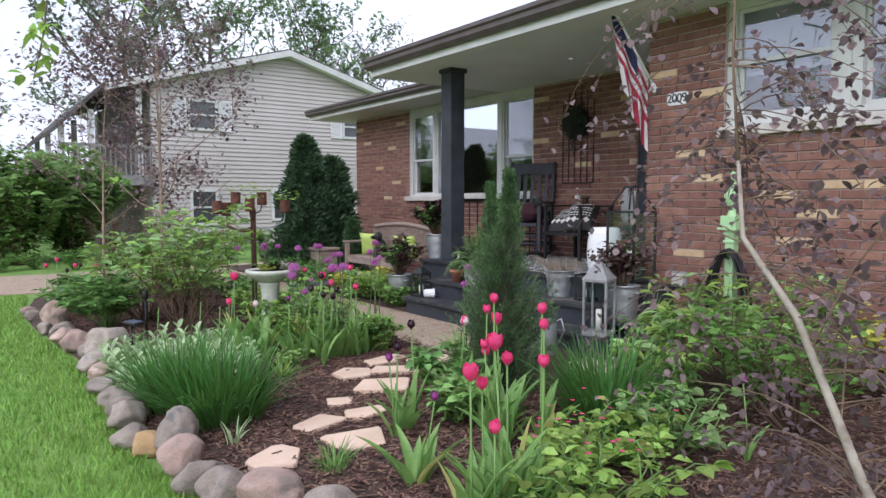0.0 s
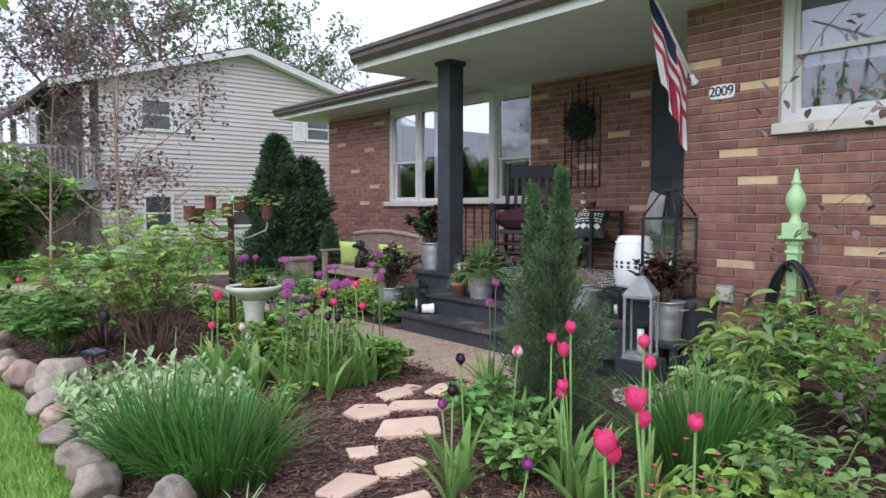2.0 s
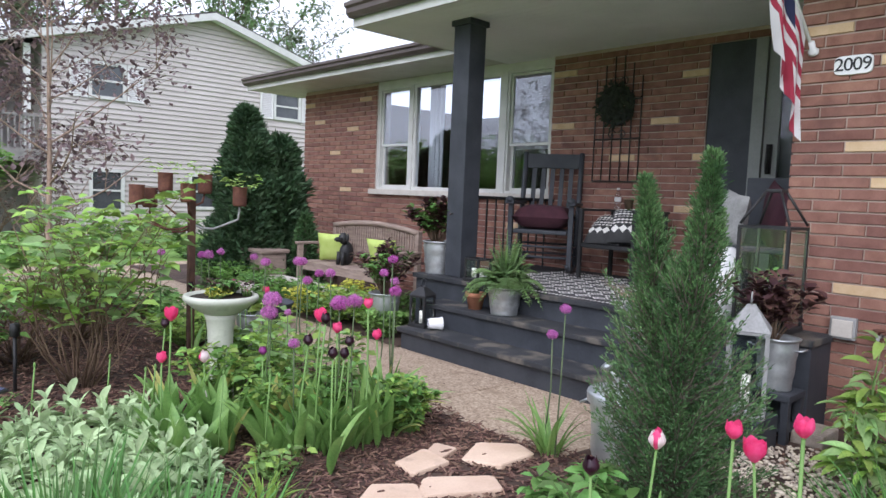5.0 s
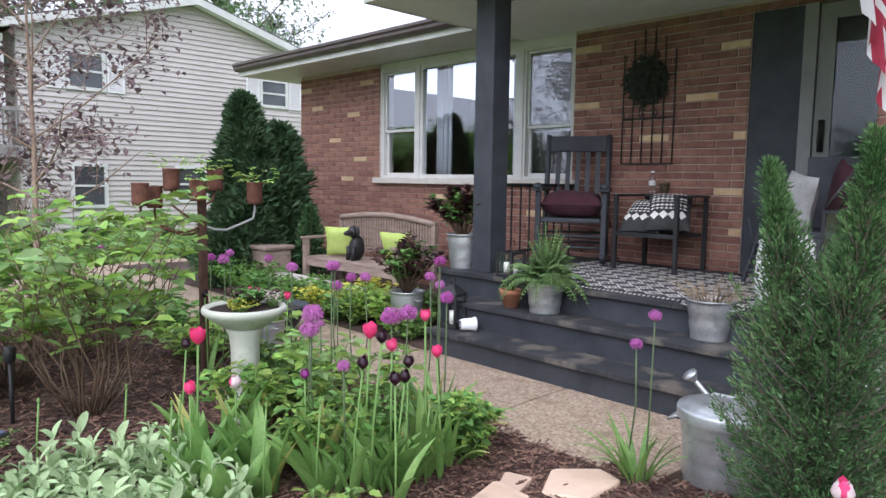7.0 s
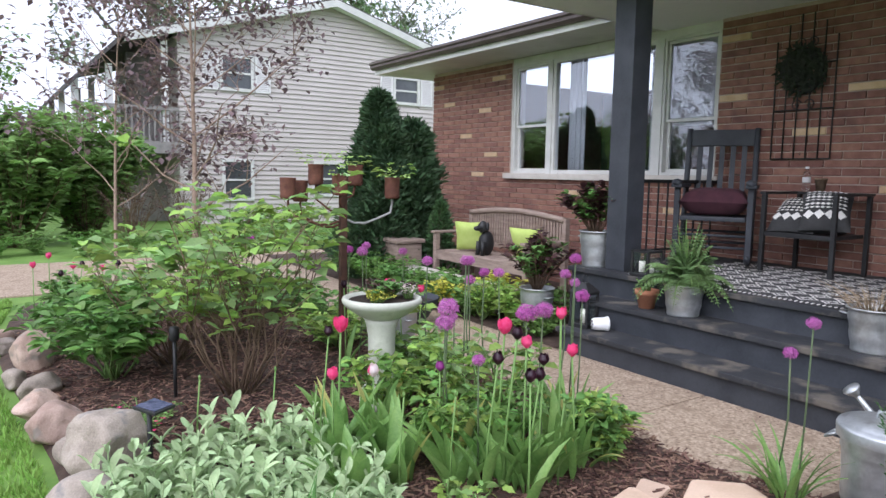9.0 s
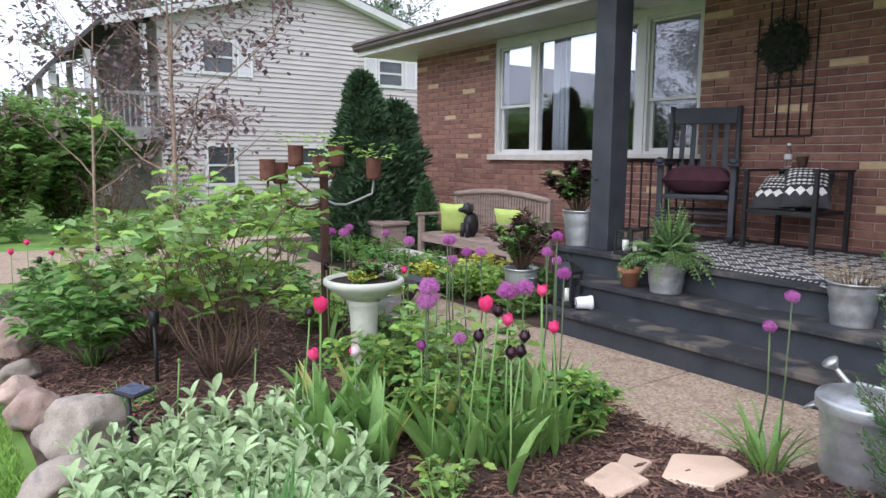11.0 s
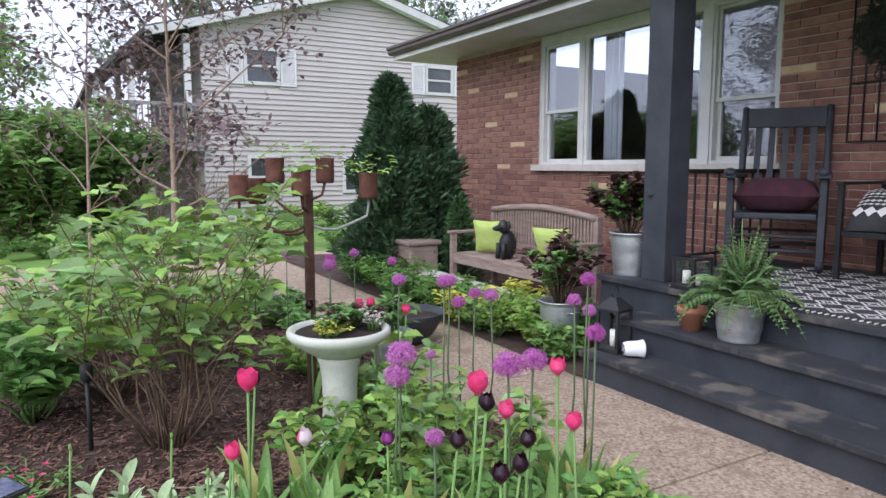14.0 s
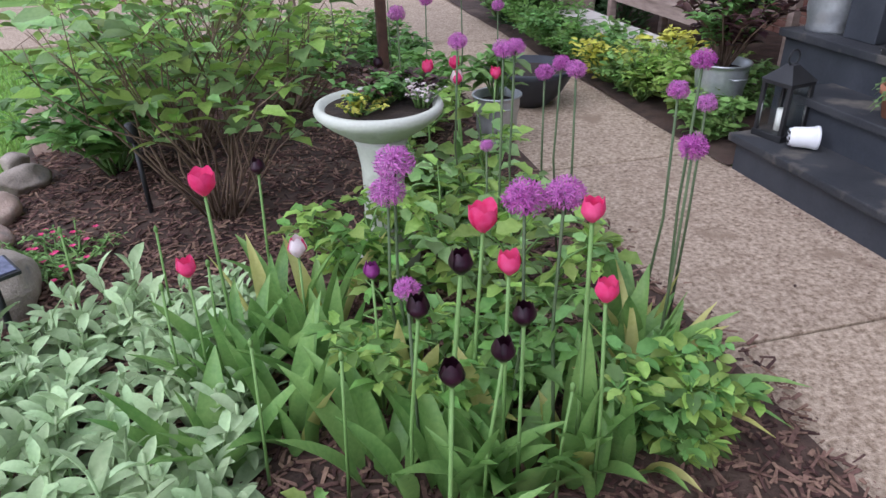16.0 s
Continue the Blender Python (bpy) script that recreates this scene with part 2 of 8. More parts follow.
        for i in range(segs + 1):
            u = i / segs
            w = width * (math.sin(math.pi * min(1, u ** (math.log(0.5) / math.log(shape)))) ** blunt * (1 + (tooth if i % 2 else -tooth)) if 0 < u < 1 else (0.12 if u == 0 else 0.02)) / 2
            nrm = side.cross(d).normalized()
            vs += [tuple(p - side * w + nrm * w * fold * 2), tuple(p), tuple(p + side * w + nrm * w * fold * 2)]
            p = p + d * step
            d = (d - up * (droop * (0.5 + u) / segs) + side * curl / segs - Vector((0, 0, 1)) * (droop * 0.5 / segs)).normalized()
        for i in range(segs):
            a = i * 3
            fs += [(a, a + 1, a + 4, a + 3), (a + 1, a + 2, a + 5, a + 4)]
        return self.add(vs, fs)


def mesh_of(name, geo, mat, smooth=True):
    me = bpy.data.meshes.new(name)
    me.from_pydata(geo.v, [], geo.f)
    me.materials.append(mat)
    if smooth:
        me.shade_smooth()
    return me


def solid(name, geo, mat, label="", category="", group="", kind="", smooth=False, m=None):
    ob = new(name, mesh_of(name, geo, mat, smooth))
    if m is not None:
        ob.matrix_world = m
    return tagged(ob, label, category, group, kind)


def thing(name, label, category, group="", kind="", m=None):
    ob = new(name)
    ob.empty_display_size = 0.1
    if m is not None:
        ob.matrix_world = m
    return tagged(ob, label, category, group, kind)


def part(name, geo, mat, parent, label="", smooth=True, kind=""):
    ob = new(name, mesh_of(name, geo, mat, smooth))
    ob.parent = parent
    return tagged(ob, label, kind=kind)


def piece(name, me, parent, m):
    ob = new(name, me)
    ob.parent = parent
    ob.matrix_basis = m
    return ob


rnd = random.Random(11)
def uni(a, b):
    return rnd.uniform(a, b)
# ---- ground ----
def flat(points, z):
    g = Geo()
    g.add([(x, y, z) for x, y in points], [tuple(range(len(points)))])
    return g


def sheet(x0, y0, x1, y1, nx, ny, height):
    g = Geo()
    vs = [(x0 + (x1 - x0) * i / nx, y0 + (y1 - y0) * j / ny) for j in range(ny + 1) for i in range(nx + 1)]
    return g.add([(x, y, height(x, y)) for x, y in vs], [(j * (nx + 1) + i, j * (nx + 1) + i + 1, (j + 1) * (nx + 1) + i + 1, (j + 1) * (nx + 1) + i) for j in range(ny) for i in range(nx)])


solid("ground", sheet(-300, -300, 300, 400, 40, 40, lambda x, y: -0.012), M_LAWN, "green lawn running on all round the houses", "lawn", kind="structure")

BED = [(1.0, 10.6), (0.86, 9.6), (0.8, 8.5), (0.88, 7.4), (0.97, 6.4), (1.0, 5.2), (0.93, 4.3), (0.98, 3.5), (1.22, 2.9), (1.4, 2.1), (1.55, 1.0), (1.7, -1.0), (2.1, -4.0)]


def bed_edge(y):
    """x of the bed's lawn edge at y."""
    for (xa, ya), (xb, yb) in zip(BED, BED[1:]):
        if yb <= y <= ya:
            return xa + (xb - xa) * (ya - y) / (ya - yb)
    return BED[0][0] if y > BED[0][1] else BED[-1][0]


def bed_z(x, y):
    e = bed_edge(y)
    return 0.035 * min(1, max(0, (x - e) / 0.3)) + 0.012 * noise.noise(Vector((x * 1.7, y * 1.7, 0))) + 0.006 * noise.noise(Vector((x * 9, y * 9, 3)))


WALK_X0, WALK_X1 = 3.46, 4.42
g = Geo()
n_rows, n_cols = 110, 40
for j in range(n_rows + 1):
    y = -4 + 14.6 * j / n_rows
    x0, x1 = bed_edge(y), (WALK_X0 + 0.02 if y > 4.25 else 5.3)
    for i in range(n_cols + 1):
        x = x0 + (x1 - x0) * i / n_cols
        g.v.append((x, y, bed_z(x, y) - (0.04 if i == 0 else 0)))
g.f = [(j * (n_cols + 1) + i, j * (n_cols + 1) + i + 1, (j + 1) * (n_cols + 1) + i + 1, (j + 1) * (n_cols + 1) + i) for j in range(n_rows) for i in range(n_cols)]
solid("mulch_bed", g, M_SOIL, "flower bed covered with dark shredded bark mulch", "flower bed", kind="structure", smooth=True)
# strip of planting by the house beyond the steps
solid("house_bed", sheet(4.4, 6.76, 6.72, 13.4, 20, 50, lambda x, y: 0.02 + 0.02 * noise.noise(Vector((x * 2, y * 2, 1)))), M_SOIL, "narrow planting strip of dark soil along the house wall", "flower bed", kind="structure", smooth=True)

# ---- concrete walk and drive ----
walk_path = thing("pavement", "weathered exposed-aggregate concrete walk beside the steps", "walkway", kind="structure")
for ya, yb in ((4.2, 5.46), (5.472, 6.98), (6.992, 8.5), (8.512, 10.0), (10.012, 11.2)):
    x1 = WALK_X1 + 0.02
    g = Geo().bevel_box(WALK_X0, ya, -0.1, x1, yb, 0.012, 0.008)
    part("slab", g, M_CONC, walk_path, smooth=False)
drive = thing("road", "pale concrete driveway between the two gardens", "driveway", kind="structure")
for i in range(8):
    g = Geo().bevel_box(-15 + i * 3, 11.22, -0.1, -15 + i * 3 + 2.988, 13.9, 0.006, 0.008)
    part("slab", g, M_CONC, drive, smooth=False)

# ---- porch and steps ----
STEP_Y0, STEP_Y1 = 4.03, 6.74
RISE = 0.195
steps = thing("stairs", "worn charcoal-painted wooden porch steps", "steps", kind="structure")
for i, x in enumerate((4.42, 4.67)):
    z = RISE * (i + 1)
    part("riser", Geo().box(x, STEP_Y0, z - RISE, x + 0.24, STEP_Y1, z - 0.042), M_BLACK, steps, smooth=False)
    part("tread", Geo().bevel_box(x - 0.035, STEP_Y0 - 0.0, z - 0.04, x + 0.285, STEP_Y1 + 0.03, z, 0.008), M_STEP, steps, smooth=False)
porch = thing("porch_floor", "raised porch platform painted charcoal", "porch", kind="structure")
PZ = 3 * RISE
part("riser", Geo().box(4.92, STEP_Y0, 0.0, 6.70, 7.15, PZ - 0.042), M_BLACK, porch, smooth=False)
for i in range(13):
    xa = 4.885 + i * 0.14
    part("deck_board", Geo().bevel_box(xa, STEP_Y0, PZ - 0.04, xa + 0.136, 7.17, PZ, 0.005), M_STEP, porch, smooth=False)

# ---- house ----
MAIN_X, WING_X, WING_Y, MAIN_Y1 = 6.71, 5.20, 4.02, 12.1
EAVE_Z, WALL_TOP = 2.845, 2.95
SOUTH = -5.0


def wall_with_hole(axis_x, y0, y1, z0, z1, holes, depth=0.25):
    """Wall facing -x with rectangular openings (ya, yb, za, zb)."""
    g = Geo()
    ys = sorted({y0, y1, *[h for o in holes for h in o[:2]]})
    zs = sorted({z0, z1, *[h for o in holes for h in o[2:]]})
    for ya, yb in zip(ys, ys[1:]):
        for za, zb in zip(zs, zs[1:]):
            if not any(o[0] <= ya and yb <= o[1] and o[2] <= za and zb <= o[3] for o in holes):
                g.box(axis_x, ya, za, axis_x + depth, yb, zb)
    return g


MAIN_HOLES = [(7.08, 10.2, 1.36, 2.86), (4.04, 5.33, PZ, 2.75)]
WING_HOLES = [(1.5, 3.29, 1.87, 2.86)]
wall_main = solid("wall_main", wall_with_hole(MAIN_X, 4.04, MAIN_Y1 - 0.012, 0, WALL_TOP, MAIN_HOLES), M_MORTAR, "red brick front wall with scattered buff bricks", "wall", kind="structure")
wall_wing = solid("wall_wing", wall_with_hole(WING_X, SOUTH, WING_Y - 0.012, 0, WALL_TOP, WING_HOLES), M_MORTAR, "red brick wing wall with scattered buff bricks", "wall", kind="structure")
wall_return = solid("wall_return", Geo().box(WING_X + 0.25, WING_Y - 0.25, 0, MAIN_X + 0.25, WING_Y - 0.012, EAVE_Z), M_MORTAR, "short brick return wall beside the front door", "wall", kind="structure")
wall_north = solid("wall_north", Geo().box(MAIN_X + 0.25, MAIN_Y1 - 0.25, 0, 15, MAIN_Y1 - 0.012, EAVE_Z), M_BRICKJ, "red brick end wall of the house", "wall", kind="structure")
solid("wall_south", Geo().box(WING_X + 0.25, SOUTH, 0, 15, SOUTH + 0.25, EAVE_Z), M_BRICKJ, "red brick end wall of the house", "wall", kind="structure")
solid("wall_back", Geo().box(15, SOUTH, 0, 15.25, MAIN_Y1 - 0.012, EAVE_Z), M_BRICKJ, "red brick back wall of the house", "wall", kind="structure")
# added floor and inner wall, their colour darkened so the room looks unlit
solid("room_floor", Geo().box(MAIN_X + 0.25, WING_Y, 0.3, 15, MAIN_Y1 - 0.25, 0.5), M_UNLIT, "floor inside the house, coloured near black as if unlit", "floor", kind="structure")
solid("wall_inner", Geo().box(10.2, SOUTH + 0.25, 0.5, 10.3, MAIN_Y1 - 0.25, EAVE_Z - 0.05), M_UNLIT, "added inner wall of the front room, coloured near black as if unlit", "wall", kind="structure")

# bricks: 300 singly on each front wall, the rest joined
COURSE, PITCH, JOINT = 0.0687, 0.296, 0.009


def one_brick(length, mat):
    g = Geo()
    h, d, r = COURSE - JOINT, 0.012, 0.004
    l2, h2 = length / 2, h / 2
    g.add([(0, -l2, -h2), (0, l2, -h2), (0, l2, h2), (0, -l2, h2), (-d, -l2 + r, -h2 + r), (-d, l2 - r, -h2 + r), (-d, l2 - r, h2 - r), (-d, -l2 + r, h2 - r)],
          [(4, 7, 6, 5), (0, 4, 5, 1), (1, 5, 6, 2), (2, 6, 7, 3), (3, 7, 4, 0)])
    return mesh_of("brick", g, mat, False), g


def brick_wall(wall, face_x, y0, y1, z0, z1, holes, near_y, seed, buffs, chosen):
    r = random.Random(seed)
    cache, spots = {}, []
    row = 0
    z = z0
    while z + COURSE <= z1 + 0.02:
        zc = z + COURSE / 2
        y = y1 - (PITCH * (0.5 if row % 2 else 1.0))
        edges = [y1]
        while y > y0 + 0.05:
            edges.append(y)
            y -= PITCH
        edges.append(y0)
        for a, b in zip(edges, edges[1:]):
            spans = [(b, a)]
            for ha, hb, za, zb in holes:
                if za - COURSE * 0.45 < zc < zb + COURSE * 0.45:
                    cut = []
                    for s0, s1 in spans:
                        if s1 <= ha or s0 >= hb:
                            cut.append((s0, s1))
                        else:
                            if s0 < ha:
                                cut.append((s0, ha))
                            if s1 > hb:
                                cut.append((hb, s1))
                    spans = cut
            for s0, s1 in spans:
                if s1 - s0 > 0.03:
                    spots.append(((s0 + s1) / 2, zc, s1 - s0 - JOINT))
        z += COURSE
        row += 1
    picked = {min(range(len(spots)), key=lambda i: abs(spots[i][0] - a) + 2 * abs(spots[i][1] - b)) for a, b in chosen}
    known = {spots[i][:2] for i in picked}
    lo, hi = min(a for a, b in chosen) - 0.2, max(a for a, b in chosen) + 0.2
    spots.sort(key=lambda s: abs(s[0] - near_y) + 0.6 * abs(s[1] - 1.6))
    rest, rest_buff = Geo(), Geo()
    for i, (y, zc, length) in enumerate(spots):
        buff = (y, zc) in known or (r.random() < buffs and length > 0.2 and not lo < y < hi)
        key = (round(length, 2), buff)
        if key not in cache:
            cache[key] = one_brick(key[0], M_BUFF if buff else M_BRICK)
        me, shape = cache[key]
        out = face_x + r.uniform(-0.0015, 0.0015)
        if i < 300:
            piece("brick", me, wall, pose(out, y, zc))
        else:
            (rest_buff if buff else rest).add([(out + p[0], y + p[1], zc + p[2]) for p in shape.v], shape.f)
    part("brickwork", rest, M_BRICKJ, wall, smooth=False, kind="stuff")
    part("buff_brickwork", rest_buff, M_BUFF, wall, smooth=False, kind="stuff")


# ---- soffits, fascia, gutters, roof ----
PORCH_X, PORCH_Y1 = 4.56, 7.78
soffit = thing("porch_ceiling", "grey-painted plank soffit over the porch", "ceiling", kind="structure")
g = Geo()
for i in range(22):
    xa = PORCH_X + 0.02 + i * 0.098
    g.box(xa, SOUTH - 0.4, EAVE_Z, xa + 0.095, PORCH_Y1 - 0.02, EAVE_Z + 0.018)
g.box(PORCH_X + 0.02, SOUTH - 0.4, EAVE_Z + 0.018, 6.9, PORCH_Y1 - 0.02, EAVE_Z + 0.04)
part("ceiling", g, M_SOFFIT, soffit, smooth=False)
MAIN_EAVE_X, MAIN_EAVE_Y, MAIN_EAVE_Z = 6.0, 12.72, 2.86
g = Geo()
for i in range(8):
    xa = MAIN_EAVE_X + 0.02 + i * 0.098
    g.box(xa, PORCH_Y1 - 0.6, MAIN_EAVE_Z, min(xa + 0.095, MAIN_X + 0.02), MAIN_EAVE_Y - 0.02, MAIN_EAVE_Z + 0.018)
g.box(MAIN_X + 0.02, MAIN_Y1 - 0.008, MAIN_EAVE_Z, 15.4, MAIN_EAVE_Y - 0.02, MAIN_EAVE_Z + 0.02)
solid("soffit", g, M_WHITE, "white-painted plank soffit under the eave", "soffit", kind="structure")


def gutter(name, x, y0, y1, z, label, tall=0.0):
    t = thing(name, label, "gutter", kind="structure")
    part("fascia", Geo().box(x, y0, z - 0.005, x + 0.025, y1, z + 0.15 + tall), M_WHITE, t, "pale painted fascia board", False)
    g = Geo()
    prof = [(0.0, 0.045), (-0.05, 0.045), (-0.085, 0.075), (-0.085, 0.11), (-0.11, 0.125), (-0.11, 0.15), (-0.095, 0.15), (-0.09, 0.13), (0.0, 0.13)]
    n = len(prof)
    g.add([(x + a - 0.002, y0, z + b * (1 + tall * 4) + 0.015) for a, b in prof] + [(x + a - 0.002, y1, z + b * (1 + tall * 4) + 0.015) for a, b in prof],
          [(k, (k + 1) % n, (k + 1) % n + n, k + n) for k in range(n)] + [tuple(range(n))[::-1], tuple(range(n, 2 * n))])
    part("gutter_channel", g, M_GUTTER, t, "dark brown metal gutter", False)
    return t


gutter("gutter_porch", PORCH_X, SOUTH - 0.4, PORCH_Y1, EAVE_Z, "brown metal gutter on a pale fascia along the porch roof", 0.05)
gutter("gutter_main", MAIN_EAVE_X, PORCH_Y1 - 0.5, MAIN_EAVE_Y, MAIN_EAVE_Z, "brown metal gutter on a pale fascia along the eave")
solid("porch_fascia_end", Geo().box(PORCH_X + 0.03, PORCH_Y1 - 0.018, EAVE_Z - 0.003, 6.9, PORCH_Y1 + 0.01, EAVE_Z + 0.2), M_WHITE, "pale board closing the porch roof's end", "fascia", kind="structure")


def roof_slab(name, x0, z0, x1, z1, y0, y1):
    g = Geo()
    n = max(6, int((x1 - x0) / 0.16))
    for i in range(n):
        xa, xb = x0 + (x1 - x0) * i / n, x0 + (x1 - x0) * (i + 1) / n + 0.02
        za, zb = z0 + (z1 - z0) * i / n, z0 + (z1 - z0) * (i + 1) / n
        g.add([(xa, y0, za), (xa, y1, za), (xb, y1, zb), (xb, y0, zb), (xa, y0, za + 0.02), (xa, y1, za + 0.02), (xb, y1, zb + 0.006), (xb, y0, zb + 0.006)],
              [(0, 1, 2, 3), (7, 6, 5, 4), (4, 5, 1, 0), (5, 6, 2, 1), (6, 7, 3, 2), (7, 4, 0, 3)])
    return solid(name, g, M_SHINGLE, "low-pitched roof of dark asphalt shingles", "roof", kind="structure")


roof_slab("roof_porch", PORCH_X - 0.06, EAVE_Z + 0.205, 10.4, EAVE_Z + 1.7, SOUTH - 0.4, PORCH_Y1 + 0.02)
roof_slab("roof_main", MAIN_EAVE_X - 0.06, MAIN_EAVE_Z + 0.17, 10.6, MAIN_EAVE_Z + 1.45, PORCH_Y1 - 0.4, MAIN_EAVE_Y + 0.02)
g = Geo().add([(10.4, SOUTH - 0.4, EAVE_Z + 1.7), (10.4, MAIN_EAVE_Y, EAVE_Z + 1.7), (15.6, MAIN_EAVE_Y, EAVE_Z + 0.1), (15.6, SOUTH - 0.4, EAVE_Z + 0.1)], [(0, 1, 2, 3)])
solid("roof_back", g, M_SHINGLE, "back slope of the shingled roof", "roof", kind="structure")

# porch post
post = thing("porch_post", "square charcoal-painted wooden porch post", "post")
part("shaft", Geo().bevel_box(5.0, 6.66, PZ, 5.2, 6.86, EAVE_Z - 0.05, 0.008), M_BLACK, post, smooth=False)
part("cap", Geo().bevel_box(4.98, 6.64, EAVE_Z - 0.05, 5.22, 6.88, EAVE_Z, 0.006), M_BLACK, post, smooth=False)


# ---- windows and door ----
def frame_bars(g, x, y0, y1, z0, z1, w, d):
    g.box(x, y0, z0, x + d, y0 + w, z1)
    g.box(x, y1 - w, z0, x + d, y1, z1)
    g.box(x, y0 + w, z0, x + d, y1 - w, z0 + w)
    g.box(x, y0 + w, z1 - w, x + d, y1 - w, z1)
    return g


def pane(parent, x, y0, y1, z0, z1):
    ob = part("pane", Geo().box(x, y0, z0, x + 0.006, y1, z1), M_GLASS, parent, smooth=False)
    ob.visible_shadow = False
    return ob


def double_hung(parent, x, y0, y1, z0, z1, mid, w=0.028):
    part("window_frame", frame_bars(Geo(), x, y0, y1, z0, z1, w, 0.09), M_WHITE, parent, smooth=False)
    part("sash", frame_bars(Geo(), x + 0.03, y0 + w + 0.001, y1 - w - 0.001, mid - 0.02, z1 - w - 0.001, 0.03, 0.03), M_WHITE, parent, smooth=False)
    part("sash", frame_bars(Geo(), x + 0.062, y0 + w + 0.001, y1 - w - 0.001, z0 + w + 0.001, mid + 0.02, 0.035, 0.03), M_WHITE, parent, smooth=False)
    pane(parent, x + 0.042, y0 + w + 0.028, y1 - w - 0.028, mid + 0.008, z1 - w - 0.028)
    pane(parent, x + 0.074, y0 + w + 0.034, y1 - w - 0.034, z0 + w + 0.034, mid - 0.012)


win = thing("window_1", "white-framed picture window flanked by double-hung sashes", "window", kind="structure")
part("window_sill", Geo().bevel_box(MAIN_X - 0.07, 7.0, 1.29, MAIN_X + 0.2, 10.27, 1.362, 0.006), M_STONE, win, "pale stone sill", False)
part("head_trim", Geo().box(MAIN_X + 0.02, 7.08, 2.765, MAIN_X + 0.12, 10.2, 2.86), M_WHITE, win, smooth=False)
g = Geo()
for ya, yb in ((7.08, 7.105), (7.76, 7.84), (9.43, 9.51), (10.18, 10.2)):
    g.box(MAIN_X + 0.015, ya, 1.362, MAIN_X + 0.13, yb, 2.765)
part("mullion", g, M_WHITE, win, smooth=False)
double_hung(win, MAIN_X + 0.03, 7.105, 7.76, 1.364, 2.765, 1.93)
double_hung(win, MAIN_X + 0.03, 9.51, 10.18, 1.364, 2.765, 1.98)
part("window_frame", frame_bars(Geo(), MAIN_X + 0.03, 7.84, 9.43, 1.364, 2.765, 0.045, 0.08), M_WHITE, win, smooth=False)
pane(win, MAIN_X + 0.06, 7.885, 9.385, 1.409, 2.72)
for ya, yb in ((7.88, 8.12), (9.16, 9.4)):
    g = Geo()
    for k in range(9):
        y = ya + (yb - ya) * k / 8
        g.tube([(MAIN_X + 0.32 + 0.014 * math.sin(k * 1.9), y, 1.2), (MAIN_X + 0.32 + 0.014 * math.sin(k * 1.9 + 0.4), y + 0.005, 2.8)], 0.02, 6)
    part("curtain", g, M_CURTAIN, win, "pale sheer curtain drawn to the side behind the glass")
def blinds(parent, x, y0, y1, z0, z1):
    gb = Geo()
    z = z0
    while z < z1:
        gb.box(x, y0, z, x + 0.03, y1, z + 0.003, Matrix.Translation((x, 0, z)) @ pose(0, 0, 0, 0, 55, 0) @ Matrix.Translation((-x, 0, -z)))
        z += 0.026
    part("blind", gb, M_CURTAIN, parent, "white slatted blind", False, "stuff")
blinds(win, MAIN_X + 0.135, 7.14, 7.73, 1.9, 2.76)
wing_win = thing("window_2", "white-framed double-hung windows with a stone sill", "window", kind="structure")
part("window_sill", Geo().bevel_box(WING_X - 0.07, 1.4, 1.795, WING_X + 0.2, 3.31, 1.872, 0.006), M_STONE, wing_win, "pale stone sill", False)
for ya, yb in ((1.5, 2.365), (2.425, 3.29)):
    double_hung(wing_win, WING_X + 0.03, ya, yb, 1.874, 2.845, 2.37, 0.07)
blinds(wing_win, WING_X + 0.16, 2.5, 3.22, 2.3, 2.84)
blinds(wing_win, WING_X + 0.16, 1.57, 2.3, 2.3, 2.84)
part("mullion", Geo().box(WING_X + 0.02, 2.365, 1.874, WING_X + 0.13, 2.425, 2.845), M_WHITE, wing_win, smooth=False)

M_JAMB = surf("grey_door_paint", (0.2, 0.21, 0.2), (0.27, 0.28, 0.27), 3, 0.6, 0.1, 60)
door = thing("door_1", "front door with a grey storm door and dark glass", "door", kind="structure")
part("door_frame", Geo().box(MAIN_X + 0.0, 4.83, PZ, MAIN_X + 0.12, 4.93, 2.75), M_JAMB, door, smooth=False)
part("side_panel", Geo().box(MAIN_X + 0.02, 4.93, PZ, MAIN_X + 0.1, 5.33, 2.75), M_BLACK, door, "black panel beside the door", False)
part("storm_door", frame_bars(Geo(), MAIN_X + 0.03, 4.06, 4.825, PZ + 0.01, 2.74, 0.12, 0.04), M_JAMB, door, "grey storm door frame", False)
pane(door, MAIN_X + 0.045, 4.18, 4.705, PZ + 0.13, 2.62).data.materials[0] = M_PANE
part("door_leaf", Geo().box(MAIN_X + 0.14, 4.05, PZ, MAIN_X + 0.19, 4.83, 2.74), M_BLACK, door, "dark inner door", False)
part("handle", Geo().tube([(MAIN_X - 0.02, 4.765, 1.62), (MAIN_X - 0.03, 4.765, 1.7), (MAIN_X - 0.02, 4.765, 1.82)], 0.013, 6).box(MAIN_X + 0.0, 4.745, 1.6, MAIN_X + 0.03, 4.785, 1.85), M_IRON, door, "dark lever handle")
